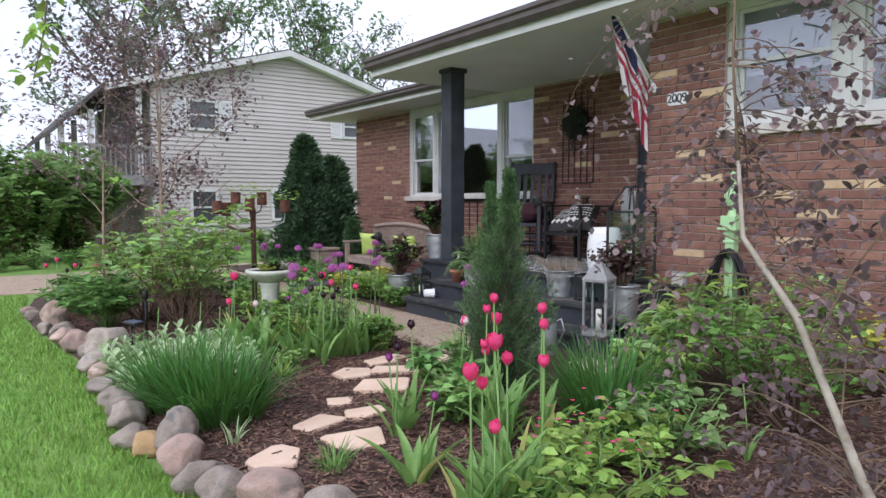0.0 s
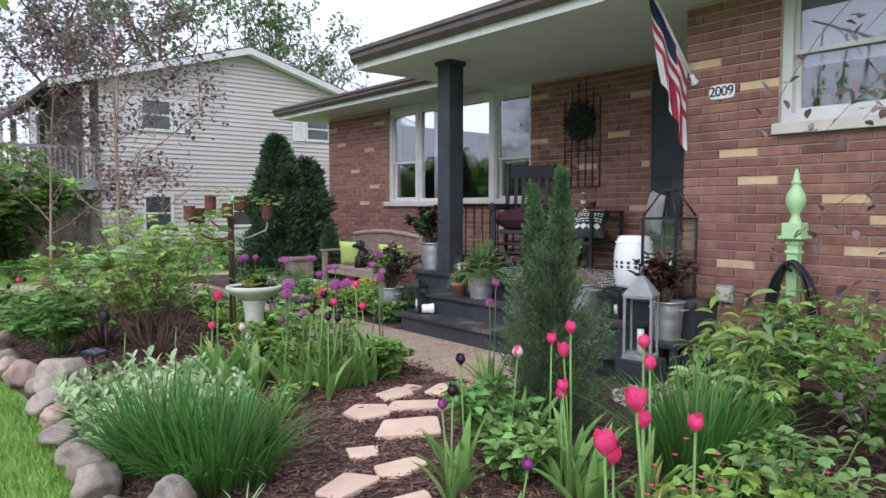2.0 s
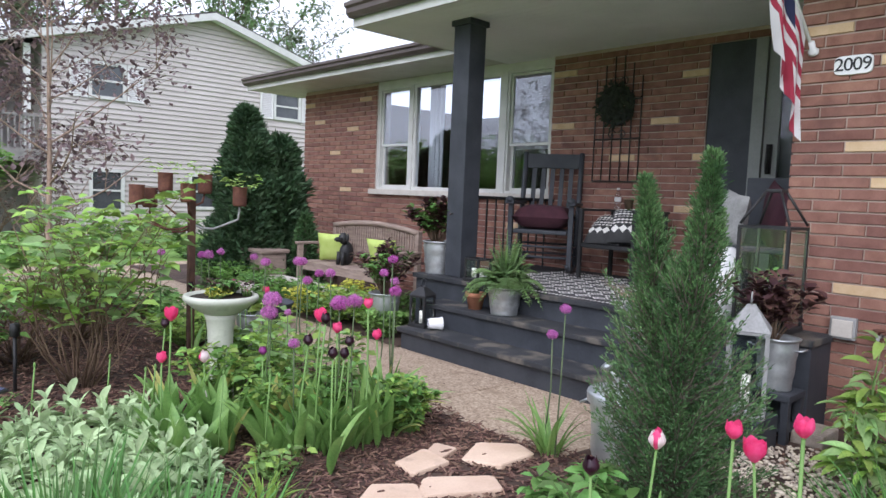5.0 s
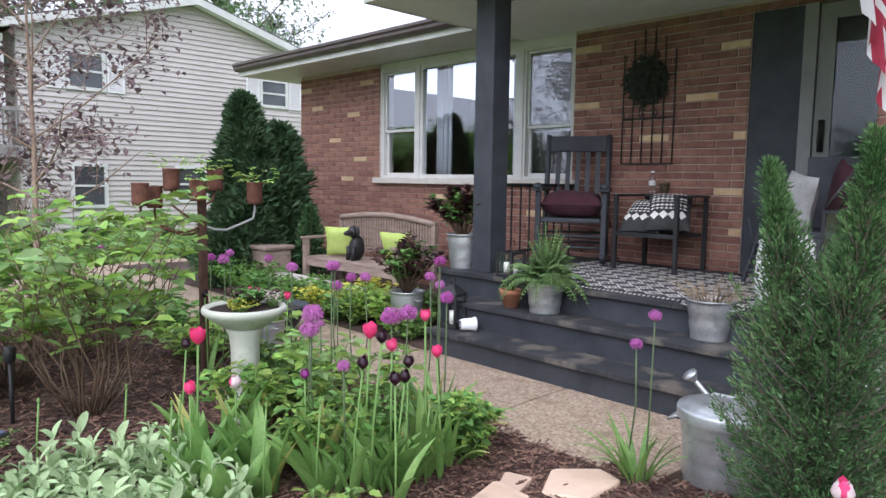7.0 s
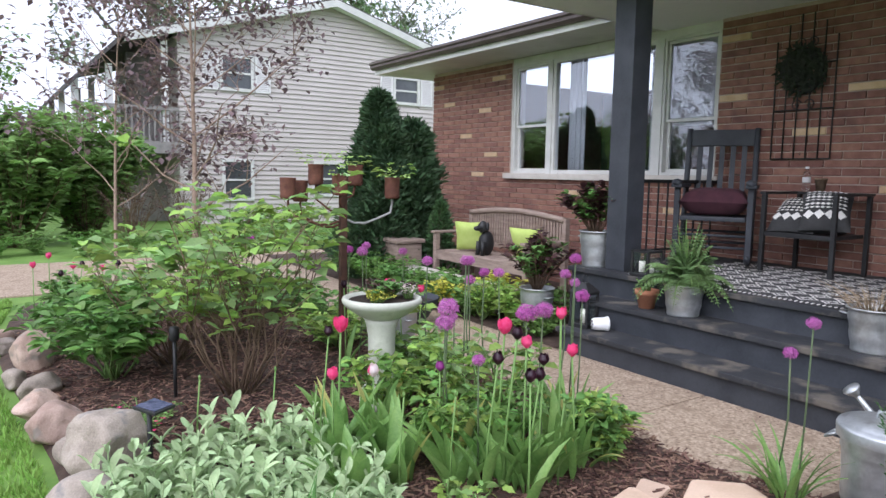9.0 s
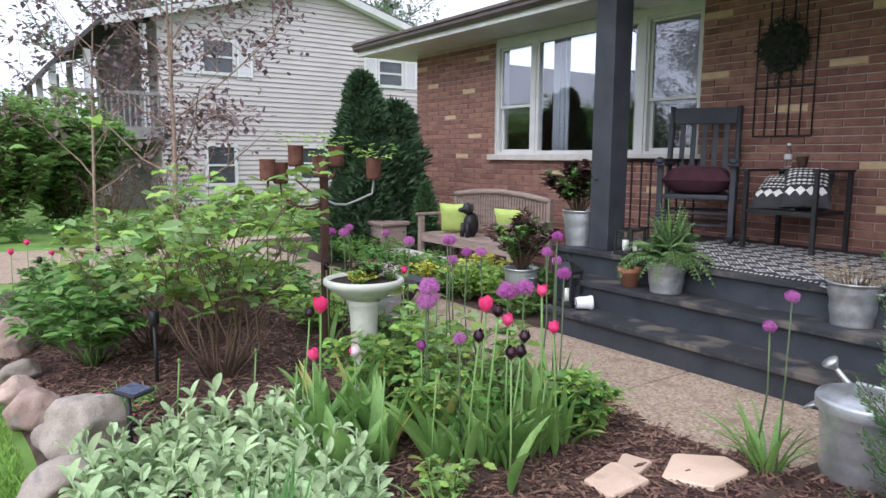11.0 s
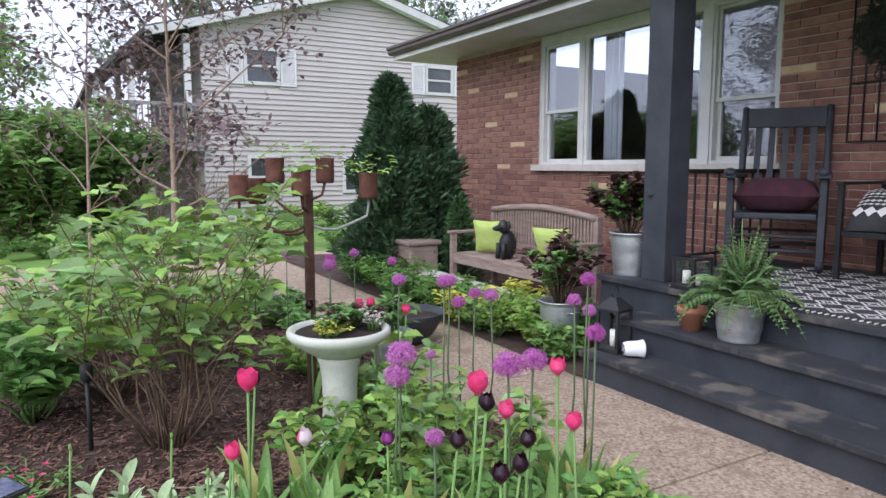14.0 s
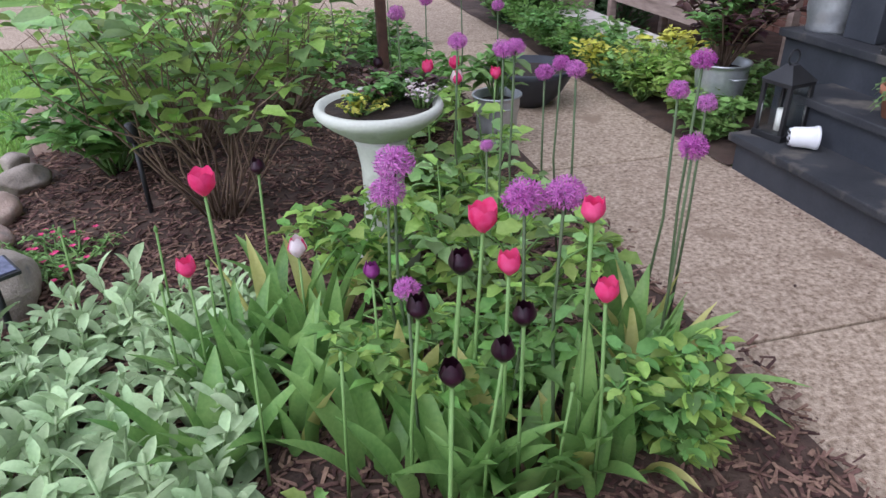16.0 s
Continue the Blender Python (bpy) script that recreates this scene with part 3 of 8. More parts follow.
# ---- things on and round the porch ----
M_CUSH = surf("burgundy_cloth", (0.04, 0.013, 0.02), (0.075, 0.025, 0.035), 10, 0.95, 0.3, 200)
M_LIME = surf("lime_cloth", (0.4, 0.52, 0.11), (0.53, 0.64, 0.2), 8, 0.95, 0.3, 220)
M_TEAK = surf("weathered_teak", (0.22, 0.16, 0.13), (0.36, 0.28, 0.23), 6, 0.85, 0.3, 80, stretch=(1, 1, 6))
M_TERRA = surf("terracotta", (0.42, 0.17, 0.09), (0.52, 0.24, 0.14), 8, 0.9, 0.2, 90)
M_WPLAST = surf("white_plastic", (0.74, 0.74, 0.73), (0.82, 0.82, 0.81), 5, 0.4, 0, 40)
M_GLAZE = surf("white_glaze", (0.76, 0.77, 0.76), (0.84, 0.84, 0.83), 4, 0.12, 0.02, 30)
M_RUST = surf("rusted_tin", (0.085, 0.032, 0.022), (0.17, 0.07, 0.045), 18, 0.85, 0.4, 120)
M_RUSTPOST = surf("rusty_steel_post", (0.055, 0.028, 0.02), (0.11, 0.055, 0.035), 18, 0.85, 0.3, 120)
M_SAGE = surf("mint_green_paint", (0.36, 0.58, 0.28), (0.44, 0.66, 0.36), 9, 0.5, 0.1, 70, stain=((0.3, 0.42, 0.25), 12, 0.62))
M_HOSE = surf("black_rubber", (0.008, 0.008, 0.009), (0.02, 0.02, 0.02), 9, 0.5, 0.1, 90)
M_CANDLE = surf("ivory_wax", (0.76, 0.73, 0.64), (0.82, 0.79, 0.7), 6, 0.5, 0.05, 50)
M_GREYM = surf("weathered_grey_metal", (0.22, 0.22, 0.21), (0.34, 0.34, 0.33), 10, 0.6, 0.15, 80)
M_DKMET = surf("dark_weathered_metal", (0.07, 0.07, 0.068), (0.13, 0.13, 0.125), 10, 0.6, 0.15, 80)
M_SOILP = surf("potting_soil", (0.02, 0.014, 0.01), (0.05, 0.035, 0.025), 20, 0.95, 0.8, 90)
M_FLAGR = surf("red_flag_cloth", (0.34, 0.03, 0.06), (0.43, 0.05, 0.085), 6, 0.85, 0.2, 150, thin=0.25)
M_FLAGW = surf("white_flag_cloth", (0.7, 0.68, 0.68), (0.78, 0.76, 0.76), 6, 0.85, 0.2, 150, thin=0.25)
M_FLAGB = surf("navy_flag_cloth", (0.02, 0.025, 0.07), (0.035, 0.04, 0.1), 6, 0.85, 0.2, 150, thin=0.15)
M_BEIGE = surf("woven_black_white", (0.03, 0.03, 0.03), (0.06, 0.06, 0.06), 9, 0.95, 0.3, 200)
M_CREAM = surf("cream_weave", (0.7, 0.68, 0.64), (0.8, 0.78, 0.74), 9, 0.95, 0.3, 200)
M_FERN = leafy("fern_frond", (0.12, 0.21, 0.075), (0.24, 0.35, 0.14), 0.6, 0.4, 0.3)
M_DARKLEAF = leafy("dark_red_leaf", (0.055, 0.022, 0.028), (0.12, 0.06, 0.05), 0.5, 0.6, 0.2)
M_GREENLEAF = leafy("mid_green_leaf", (0.09, 0.2, 0.045), (0.18, 0.34, 0.09), 0.5, 0.45, 0.3)
M_DRY = leafy("dry_stalk", (0.3, 0.22, 0.14), (0.42, 0.33, 0.22), 0.9, 0.3, 0.1)


def rug():
    t = thing("rug", "black and white diamond-patterned woven rug on the porch floor", "rug")
    z = PZ + 0.002
    part("ground_weave", Geo().box(4.97, 4.5, z, 6.45, 6.6, z + 0.008), M_BEIGE, t, smooth=False)
    g = Geo()
    nx, ny = 9, 13
    dx, dy = 1.44 / nx, 2.06 / ny
    for i in range(nx):
        for j in range(ny):
            cx, cy = 4.99 + dx * (i + 0.5), 4.52 + dy * (j + 0.5)
            for s, w in ((0.98, 0.2), (0.52, 0.18)):
                a, b = dx / 2 * s, dy / 2 * s
                ring = [(-a, 0), (0, -b), (a, 0), (0, b)]
                k = 1 - w / s * 1.1
                vs = [(cx + px, cy + py, z + 0.0105) for px, py in ring] + [(cx + px * k, cy + py * k, z + 0.0105) for px, py in ring]
                g.add(vs, [(q, (q + 1) % 4, (q + 1) % 4 + 4, q + 4) for q in range(4)])
    part("lattice", g, M_CREAM, t, smooth=False, kind="stuff")
    g = Geo()
    for k in range(60):
        y = 4.51 + 2.08 * k / 60
        g.tube([(4.97, y, z + 0.004), (4.945, y + 0.004, z + 0.003)], 0.004, 4)
    part("fringe", g, M_CREAM, t, kind="stuff")


rug()


def cushion(g, w, d, h, m):
    n = 12
    for side in (1, -1):
        vs, fs = [], []
        for i in range(n + 1):
            for j in range(n + 1):
                u, v = i / n * 2 - 1, j / n * 2 - 1
                e = max(0, (1 - u ** 4) * (1 - v ** 4)) ** 0.55
                p = (1 - 0.07 * (1 - abs(v)) * abs(u) ** 3), (1 - 0.07 * (1 - abs(u)) * abs(v) ** 3)
                vs.append(tuple(m @ Vector((u * w / 2 * p[0], v * d / 2 * p[1], side * h / 2 * e + 0.006 * noise.noise(Vector((u * 3, v * 3, w * 9 + side)))))))
        for i in range(n):
            for j in range(n):
                q = (i * (n + 1) + j, (i + 1) * (n + 1) + j, (i + 1) * (n + 1) + j + 1, i * (n + 1) + j + 1)
                fs.append(q if side > 0 else q[::-1])
        g.add(vs, fs)
    return g


def rocking_chair():
    m = pose(6.15, 6.66, PZ + 0.012, 0, 0, 210)
    t = thing("rocking_chair", "dark slatted wooden rocking chair with a burgundy cushion", "chair", m=m)
    W, D = 0.29, 0.27
    for s in (1, -1):
        part("rocker", Geo().tube([(-0.5, s * W, 0.13), (-0.35, s * W, 0.05), (-0.1, s * W, 0.022), (0.15, s * W, 0.024), (0.34, s * W, 0.06), (0.42, s * W, 0.1)], 0.022, 6), M_BLACK, t)
        part("front_leg", Geo().bevel_box(D - 0.03, s * W - 0.024, 0.035, D + 0.03, s * W + 0.024, 0.66, 0.008), M_BLACK, t, smooth=False)
        part("back_post", Geo().tube([(-D, s * W, 0.03), (-D, s * W, 0.45), (-D - 0.1, s * W, 0.9), (-D - 0.16, s * W, 1.2)], 0.026, 6), M_BLACK, t)
        part("armrest", Geo().bevel_box(-D - 0.06, s * W - 0.045, 0.66, D + 0.09, s * W + 0.045, 0.69, 0.01), M_BLACK, t, smooth=False)
        part("knob", Geo().blob((D + 0.06, s * W, 0.7), (0.05, 0.045, 0.035), 0, sub=2), M_BLACK, t)
    part("seat", Geo().bevel_box(-D - 0.01, -W + 0.03, 0.38, D + 0.03, W - 0.03, 0.42, 0.01), M_BLACK, t, smooth=False)
    for x in (D, -D):
        for z in (0.16, 0.26):
            part("stretcher", Geo().tube([(x, -W, z), (x, W, z)], 0.012, 6), M_BLACK, t)
    for s in (1, -1):
        for z in (0.14, 0.24):
            part("stretcher", Geo().tube([(D, s * W, z), (-D, s * W, z)], 0.012, 6), M_BLACK, t)
    part("top_rail", Geo().bevel_box(-D - 0.165, -W + 0.02, 1.04, -D - 0.125, W - 0.02, 1.19, 0.008), M_BLACK, t, smooth=False)
    part("lower_rail", Geo().bevel_box(-D - 0.05, -W + 0.02, 0.5, -D - 0.015, W - 0.02, 0.55, 0.006), M_BLACK, t, smooth=False)
    for k in range(5):
        y = -0.19 + 0.095 * k
        part("back_slat", Geo().add([tuple(Vector(p)) for p in ((-D - 0.05, y - 0.022, 0.55), (-D - 0.05, y + 0.022, 0.55), (-D - 0.16, y + 0.022, 1.05), (-D - 0.16, y - 0.022, 1.05), (-D - 0.032, y - 0.022, 0.55), (-D - 0.032, y + 0.022, 0.55), (-D - 0.142, y + 0.022, 1.05), (-D - 0.142, y - 0.022, 1.05))], [(0, 1, 2, 3), (7, 6, 5, 4), (0, 4, 5, 1), (1, 5, 6, 2), (2, 6, 7, 3), (3, 7, 4, 0)]), M_BLACK, t, smooth=False)
    c = solid("seat_cushion", cushion(Geo(), 0.58, 0.56, 0.24, m @ pose(0.02, 0, 0.54)), M_CUSH, "plump burgundy cushion on the rocking chair", "cushion", smooth=True)


rocking_chair()


def patio_chair():
    t = thing("patio_chair", "black square-tube metal armchair against the brick wall", "chair")
    x0, x1, y0, y1, zt = 6.04, 6.56, 5.58, 6.14, PZ + 0.655
    for x in (x0, x1):
        for y in (y0, y1):
            part("leg", Geo().bevel_box(x - 0.017, y - 0.017, PZ, x + 0.017, y + 0.017, zt - 0.02, 0.003), M_IRON, t, smooth=False)
    for y in (y0, y1):
        part("armrest", Geo().bevel_box(x0 - 0.03, y - 0.025, zt - 0.02, x1 + 0.03, y + 0.025, zt, 0.004), M_IRON, t, smooth=False)
    part("back_rail", Geo().bevel_box(x1 - 0.09, y0 + 0.026, zt - 0.02, x1 + 0.03, y1 - 0.026, zt, 0.004), M_IRON, t, smooth=False)
    part("front_rail", Geo().bevel_box(x0 - 0.012, y0 + 0.018, PZ + 0.3, x0 + 0.012, y1 - 0.018, PZ + 0.335, 0.003), M_IRON, t, smooth=False)
    part("seat", Geo().bevel_box(x0 + 0.02, y0 + 0.018, PZ + 0.3, x1 - 0.018, y1 - 0.018, PZ + 0.33, 0.004), M_IRON, t, smooth=False)
    for k in range(2):
        m = pose(6.24, 5.96 - 0.21 * k, PZ + 0.45 + 0.05 * k, 0, -32 - 8 * k, 8 + 16 * k)
        p = thing("throw_pillow", "black and white patterned throw pillow lying on the metal chair", "pillow", group="pillows on the metal chair")
        part("cover", cushion(Geo(), 0.42, 0.36, 0.2, m), M_BEIGE, p)
        for z, size in ((-0.12, 0.042), (-0.05, 0.012), (-0.01, 0.016), (0.035, 0.007), (0.07, 0.016), (0.105, 0.007), (0.14, 0.01)):
            g = Geo()
            nseg = 4 if size > 0.04 else 8
            for q in range(nseg):
                v, w = -0.145 + 0.29 * (q + 0.5) / nseg, 0.15 / nseg
                ring = []
                for c in ((z - size, v), (z - size * 0.5, v - w * 0.5), (z, v - w), (z + size * 0.5, v - w * 0.5), (z + size, v), (z + size * 0.5, v + w * 0.5), (z, v + w), (z - size * 0.5, v + w * 0.5)):
                    e = max(0, (1 - (c[0] / 0.21) ** 4) * (1 - (c[1] / 0.18) ** 4)) ** 0.55
                    ring.append(tuple(m @ Vector((c[0], c[1], 0.1 * e + 0.009))))
                e = max(0, (1 - (z / 0.21) ** 4) * (1 - (v / 0.18) ** 4)) ** 0.55
                g.add(ring + [tuple(m @ Vector((z, v, 0.1 * e + 0.01)))], [(k2, (k2 + 1) % 8, 8) for k2 in range(8)])
            part("woven_band", g, M_CREAM, p, "cream diamond band", False, "stuff")


patio_chair()


def bottle():
    t = thing("water_bottle", "clear plastic water bottle with a white cap", "bottle")
    z = PZ + 0.66
    b = part("bottle_body", Geo().lathe([(0.028, 0), (0.032, 0.008), (0.032, 0.05), (0.029, 0.06), (0.032, 0.07), (0.032, 0.12), (0.024, 0.15), (0.012, 0.17), (0.012, 0.185)], 16, (6.5, 6.06, z)), glassy("clear_plastic", (0.93, 0.96, 0.98), 0.05), t)
    part("cap", Geo().lathe([(0.015, 0.186), (0.015, 0.205)], 14, (6.5, 6.06, z)), M_WPLAST, t)
    part("label_band", Geo().lathe([(0.0325, 0.075), (0.0325, 0.115)], 16, (6.5, 6.06, z), cap=False), M_FLAGW, t)
    solid("small_pot", Geo().lathe([(0.03, 0), (0.045, 0.09), (0.048, 0.09), (0.048, 0.11), (0.04, 0.11), (0.035, 0.04)], 18, (6.52, 5.95, z)), M_TWIG, "small empty brown clay pot on the chair's back rail", "pot", smooth=True)


bottle()


def railing():
    t = thing("porch_railing", "black wrought-iron railing from the post to the wall", "railing")
    part("top_rail", Geo().bevel_box(5.21, 6.985, 1.29, 6.7, 7.02, 1.32, 0.004), M_IRON, t, smooth=False)
    part("bottom_rail", Geo().bevel_box(5.21, 6.99, 0.68, 6.7, 7.015, 0.7, 0.004), M_IRON, t, smooth=False)
    for k in range(11):
        x = 5.28 + k * 0.13
        part("baluster", Geo().box(x - 0.006, 6.996, PZ if k % 5 == 0 else 0.7, x + 0.006, 7.008, 1.29), M_IRON, t, smooth=False)


railing()


# ---- pots, buckets, lanterns ----
def bucket(name, x, y, z, r, h, mat, label, hoops=True, handles=True, soil=True):
    t = thing(name, label, "bucket", m=pose(x, y, z))
    k = 0.78
    prof = [(r * k, 0), (r * k + 0.004, 0.01)]
    for i in range(1, 10):
        u = i / 10
        prof.append((r * (k + (1 - k) * u) + (0.004 if hoops and i in (3, 4, 7, 8) else 0), h * u))
    prof += [(r, h - 0.012), (r + 0.01, h - 0.008), (r + 0.011, h), (r + 0.003, h + 0.002), (r - 0.006, h - 0.006), (r - 0.012, h - 0.05)]
    part("wall", Geo().lathe(prof, 32), mat, t)
    if handles:
        for s in (1, -1):
            part("ear", Geo().tube([(0.04, s * r * 0.97, h * 0.8), (0.035, s * (r + 0.035), h * 0.82), (-0.035, s * (r + 0.035), h * 0.82), (-0.04, s * r * 0.97, h * 0.8)], 0.006, 6), mat, t)
    if soil:
        part("soil", Geo().lathe([(r - 0.014, h - 0.045), (0.01, h - 0.03)], 18), M_SOILP, t, "dark potting soil")
    return t


def lantern(x, y, z, w, h, mat, label, candles=1, turn=0.0, roof=True, open_top=False):
    t = thing("lantern", label, "lantern", m=pose(x, y, z, 0, 0, turn))
    a = w / 2
    hb = h * 0.74 if roof else h
    part("base", Geo().bevel_box(-a - 0.015, -a - 0.015, 0, a + 0.015, a + 0.015, 0.03, 0.005), mat, t, smooth=False)
    for sx in (1, -1):
        for sy in (1, -1):
            part("corner_post", Geo().box(sx * a - 0.009, sy * a - 0.009, 0.03, sx * a + 0.009, sy * a + 0.009, hb), mat, t, smooth=False)
    part("top_frame", Geo().bevel_box(-a - 0.012, -a - 0.012, hb, a + 0.012, a + 0.012, hb + 0.02, 0.004) if roof and not open_top else Geo().box(-a, -a - 0.008, hb - 0.016, a, -a + 0.008, hb).box(-a, a - 0.008, hb - 0.016, a, a + 0.008, hb).box(-a - 0.008, -a, hb - 0.016, -a + 0.008, a, hb).box(a - 0.008, -a, hb - 0.016, a + 0.008, a, hb), mat, t, smooth=False)
    for s in (1, -1):
        p = part("pane", Geo().box(s * a - 0.002, -a + 0.01, 0.03, s * a + 0.002, a - 0.01, hb), M_PANE, t, smooth=False)
        p.visible_shadow = False
        p = part("pane", Geo().box(-a + 0.01, s * a - 0.002, 0.03, a - 0.01, s * a + 0.002, hb), M_PANE, t, smooth=False)
        p.visible_shadow = False
    if open_top:
        part("peak_plate", Geo().bevel_box(-0.05, -0.05, h - 0.02, 0.05, 0.05, h, 0.006), mat, t, smooth=False)
        for sx in (1, -1):
            for sy in (1, -1):
                part("roof_bar", Geo().tube([(sx * a, sy * a, hb + 0.01), (sx * 0.04, sy * 0.04, h - 0.01)], 0.008, 6), mat, t)
    elif roof:
        part("roof", Geo().add([(-a - 0.015, -a - 0.015, hb + 0.02), (a + 0.015, -a - 0.015, hb + 0.02), (a + 0.015, a + 0.015, hb + 0.02), (-a - 0.015, a + 0.015, hb + 0.02), (-0.02, -0.02, h), (0.02, -0.02, h), (0.02, 0.02, h), (-0.02, 0.02, h)], [(0, 1, 5, 4), (1, 2, 6, 5), (2, 3, 7, 6), (3, 0, 4, 7), (4, 5, 6, 7), (3, 2, 1, 0)]), mat, t, smooth=False)
        ring = [(0.035 * math.cos(q * math.pi / 6), 0, h + 0.03 + 0.035 * math.sin(q * math.pi / 6)) for q in range(13)]
        part("ring", Geo().tube(ring, 0.004, 5), mat, t)
    if open_top:
        gl = Geo()
        for k in range(90):
            w = k * 2.4
            gl.leaf((0.05 * math.cos(w), 0.05 * math.sin(w), 0.05 + 0.3 * k / 90), (math.cos(w), math.sin(w), 0.6), (0, 0, 1), 0.07, 0.03, 0.4, 3)
        part("greenery", gl, M_GREENLEAF, t, "dark green leaves filling the lantern", kind="stuff")
    for k in range(candles):
        part("candle", Geo().lathe([(0.024, 0.03), (0.024, 0.03 + h * (0.3 + 0.1 * k)), (0.005, 0.03 + h * (0.3 + 0.1 * k))], 14, (0.0, -0.04 + 0.08 * k if candles > 1 else 0, 0)), M_CANDLE, t, "ivory pillar candle")
    return t


def sprig_plant(name, x, y, z, r, h, n, mat, label, leaf=(0.06, 0.035), stems=12, stem_mat=None, seed=1, droop=0.5, category="plant", up=0.25):
    """Leafy plant: leaning stems with leaves along them."""
    q = random.Random(seed)
    t = thing(name, label, category, m=pose(x, y, z))
    gs, gl = Geo(), Geo()
    per = max(1, n // stems)
    for s in range(stems):
        a, lean = q.uniform(0, 6.283), q.uniform(0.1, 1.0)
        top = Vector((math.cos(a) * r * lean, math.sin(a) * r * lean, h * q.uniform(0.65, 1.0) * (1 - 0.3 * lean ** 2)))
        path = [Vector((math.cos(a) * 0.02, math.sin(a) * 0.02, 0)).lerp(top, u) + Vector((0, 0, 0.12 * h * math.sin(u * 3.14))) for u in (0, 0.35, 0.7, 1)]
        gs.tube(path, [0.006, 0.005, 0.004, 0.002], 4)
        for k in range(per):
            u = up + (1 - up) * (k + q.random()) / per
            i = min(2, int(u * 3))
            p = path[i].lerp(path[i + 1], u * 3 - i)
            b = q.uniform(0, 6.283)
            way = Vector((math.cos(b), math.sin(b), q.uniform(-0.1, 0.9)))
            gl.leaf(p, way, Vector((0, 0, 1)), leaf[0] * q.uniform(0.6, 1.25), leaf[1] * q.uniform(0.7, 1.2), droop, 3, 0.2)
    part("stem_growth", gs, stem_mat or M_TWIG, t, kind="stuff")
    part("foliage", gl, mat, t, kind="stuff")
    return t


def fern(x, y, z, r, n, seed):
    q = random.Random(seed)
    t = thing("fern", "bushy green fern arching out of a pot on the steps", "plant", m=pose(x, y, z))
    gl, gs = Geo(), Geo()
    for k in range(n):
        a, lean = q.uniform(0, 6.283), q.uniform(0.15, 1)
        d = Vector((math.cos(a), math.sin(a), 0))
        length = r * q.uniform(0.8, 1.3)
        pts = []
        for i in range(9):
            u = i / 8
            pts.append(d * length * lean * u + Vector((0, 0, length * (1.5 - 0.7 * lean) * u - length * 1.1 * lean * u ** 2.4)))
        gs.tube(pts, [0.003] * 8 + [0.001], 3)
        side = Vector((-d.y, d.x, 0))
        for i in range(2, 17):
            u = i / 17
            j = min(7, int(u * 8))
            p = pts[j].lerp(pts[j + 1], u * 8 - j)
            w = 0.075 * math.sin(3.1 * u ** 0.8) + 0.01
            for s in (1, -1):
                gl.leaf(p, side * s + d * 0.4 + Vector((0, 0, -0.15)), Vector((0, 0, 1)), w, 0.018, 0.3, 2, 0.1)
    part("stem_growth", gs, M_STEM, t, kind="stuff")
    part("fronds", gl, M_FERN, t, kind="stuff")
    return t


bucket("metal_planter", 4.80, 5.94, 2 * RISE, 0.135, 0.22, M_GALV, "grey-green metal planter holding a fern on the steps", handles=False)
fern(4.80, 5.94, 2 * RISE + 0.18, 0.33, 120, 4)
pot = thing("terracotta_pot", "small terracotta flower pot on the steps", "pot", m=pose(4.78, 6.24, 2 * RISE))
part("pot_body", Geo().lathe([(0.055, 0), (0.075, 0.1), (0.086, 0.1), (0.088, 0.135), (0.078, 0.137), (0.074, 0.1)], 20), M_TERRA, pot)
sprig_plant("trailing_herb", 4.78, 6.24, 2 * RISE + 0.1, 0.12, 0.14, 50, M_GREENLEAF, "small trailing green herb in a terracotta pot", (0.03, 0.018), 10, M_STEM, 5)
bucket("galvanised_bucket", 4.88, 4.75, 2 * RISE, 0.135, 0.25, M_GALV, "galvanised bucket with dried stalks on the steps")
g = Geo()
for k in range(90):
    a, l = uni(0, 6.28), uni(0.05, 0.3)
    b = Vector((4.88 + math.cos(a) * uni(0, 0.1), 4.75 + math.sin(a) * uni(0, 0.1), 2 * RISE + 0.2))
    e = b + Vector((math.cos(a) * l * 0.8, math.sin(a) * l * 0.8, uni(0.05, 0.2)))
    g.tube([b, b.lerp(e, 0.5) + Vector((0, 0, 0.04)), e], [0.003, 0.002, 0.001], 3)
solid("dried_plant", g, M_DRY, "tangle of dry brown stalks in a bucket", "plant", smooth=True)

bucket("galvanised_bucket", 4.72, 7.36, 0.02, 0.145, 0.36, M_GALV, "galvanised bucket with a red-leaved plant beside the steps")
sprig_plant("shrub_rose", 4.72, 7.36, 0.34, 0.36, 0.55, 330, M_DARKLEAF, "bushy plant with dark red and green leaves in a bucket", (0.085, 0.055), 22, M_TWIG, 7)
sprig_plant("shrub_rose", 4.72, 7.36, 0.34, 0.34, 0.5, 300, M_GREENLEAF, "green undergrowth filling the same bucket", (0.08, 0.045), 14, M_TWIG, 8)
bucket("galvanised_bucket", 5.06, 7.02, PZ, 0.14, 0.3, M_GALV, "tall galvanised bucket on the porch beside the post")
sprig_plant("dark_succulent", 5.06, 7.02, PZ + 0.26, 0.31, 0.46, 480, M_DARKLEAF, "dark-leaved plant with green tips standing in a bucket", (0.085, 0.055), 20, M_TWIG, 9)
sprig_plant("dark_succulent", 5.06, 7.05, PZ + 0.26, 0.32, 0.44, 420, M_GREENLEAF, "green leafy plant mixed in the same bucket", (0.075, 0.048), 14, M_TWIG, 10)
lantern(4.57, 6.655, RISE, 0.14, 0.34, M_IRON, "black metal lantern with a candle on the lowest step", 1, 12)
lantern(4.98, 6.42, PZ, 0.15, 0.2, M_IRON, "low black lantern with two white candles on the porch edge", 2, 0, False)
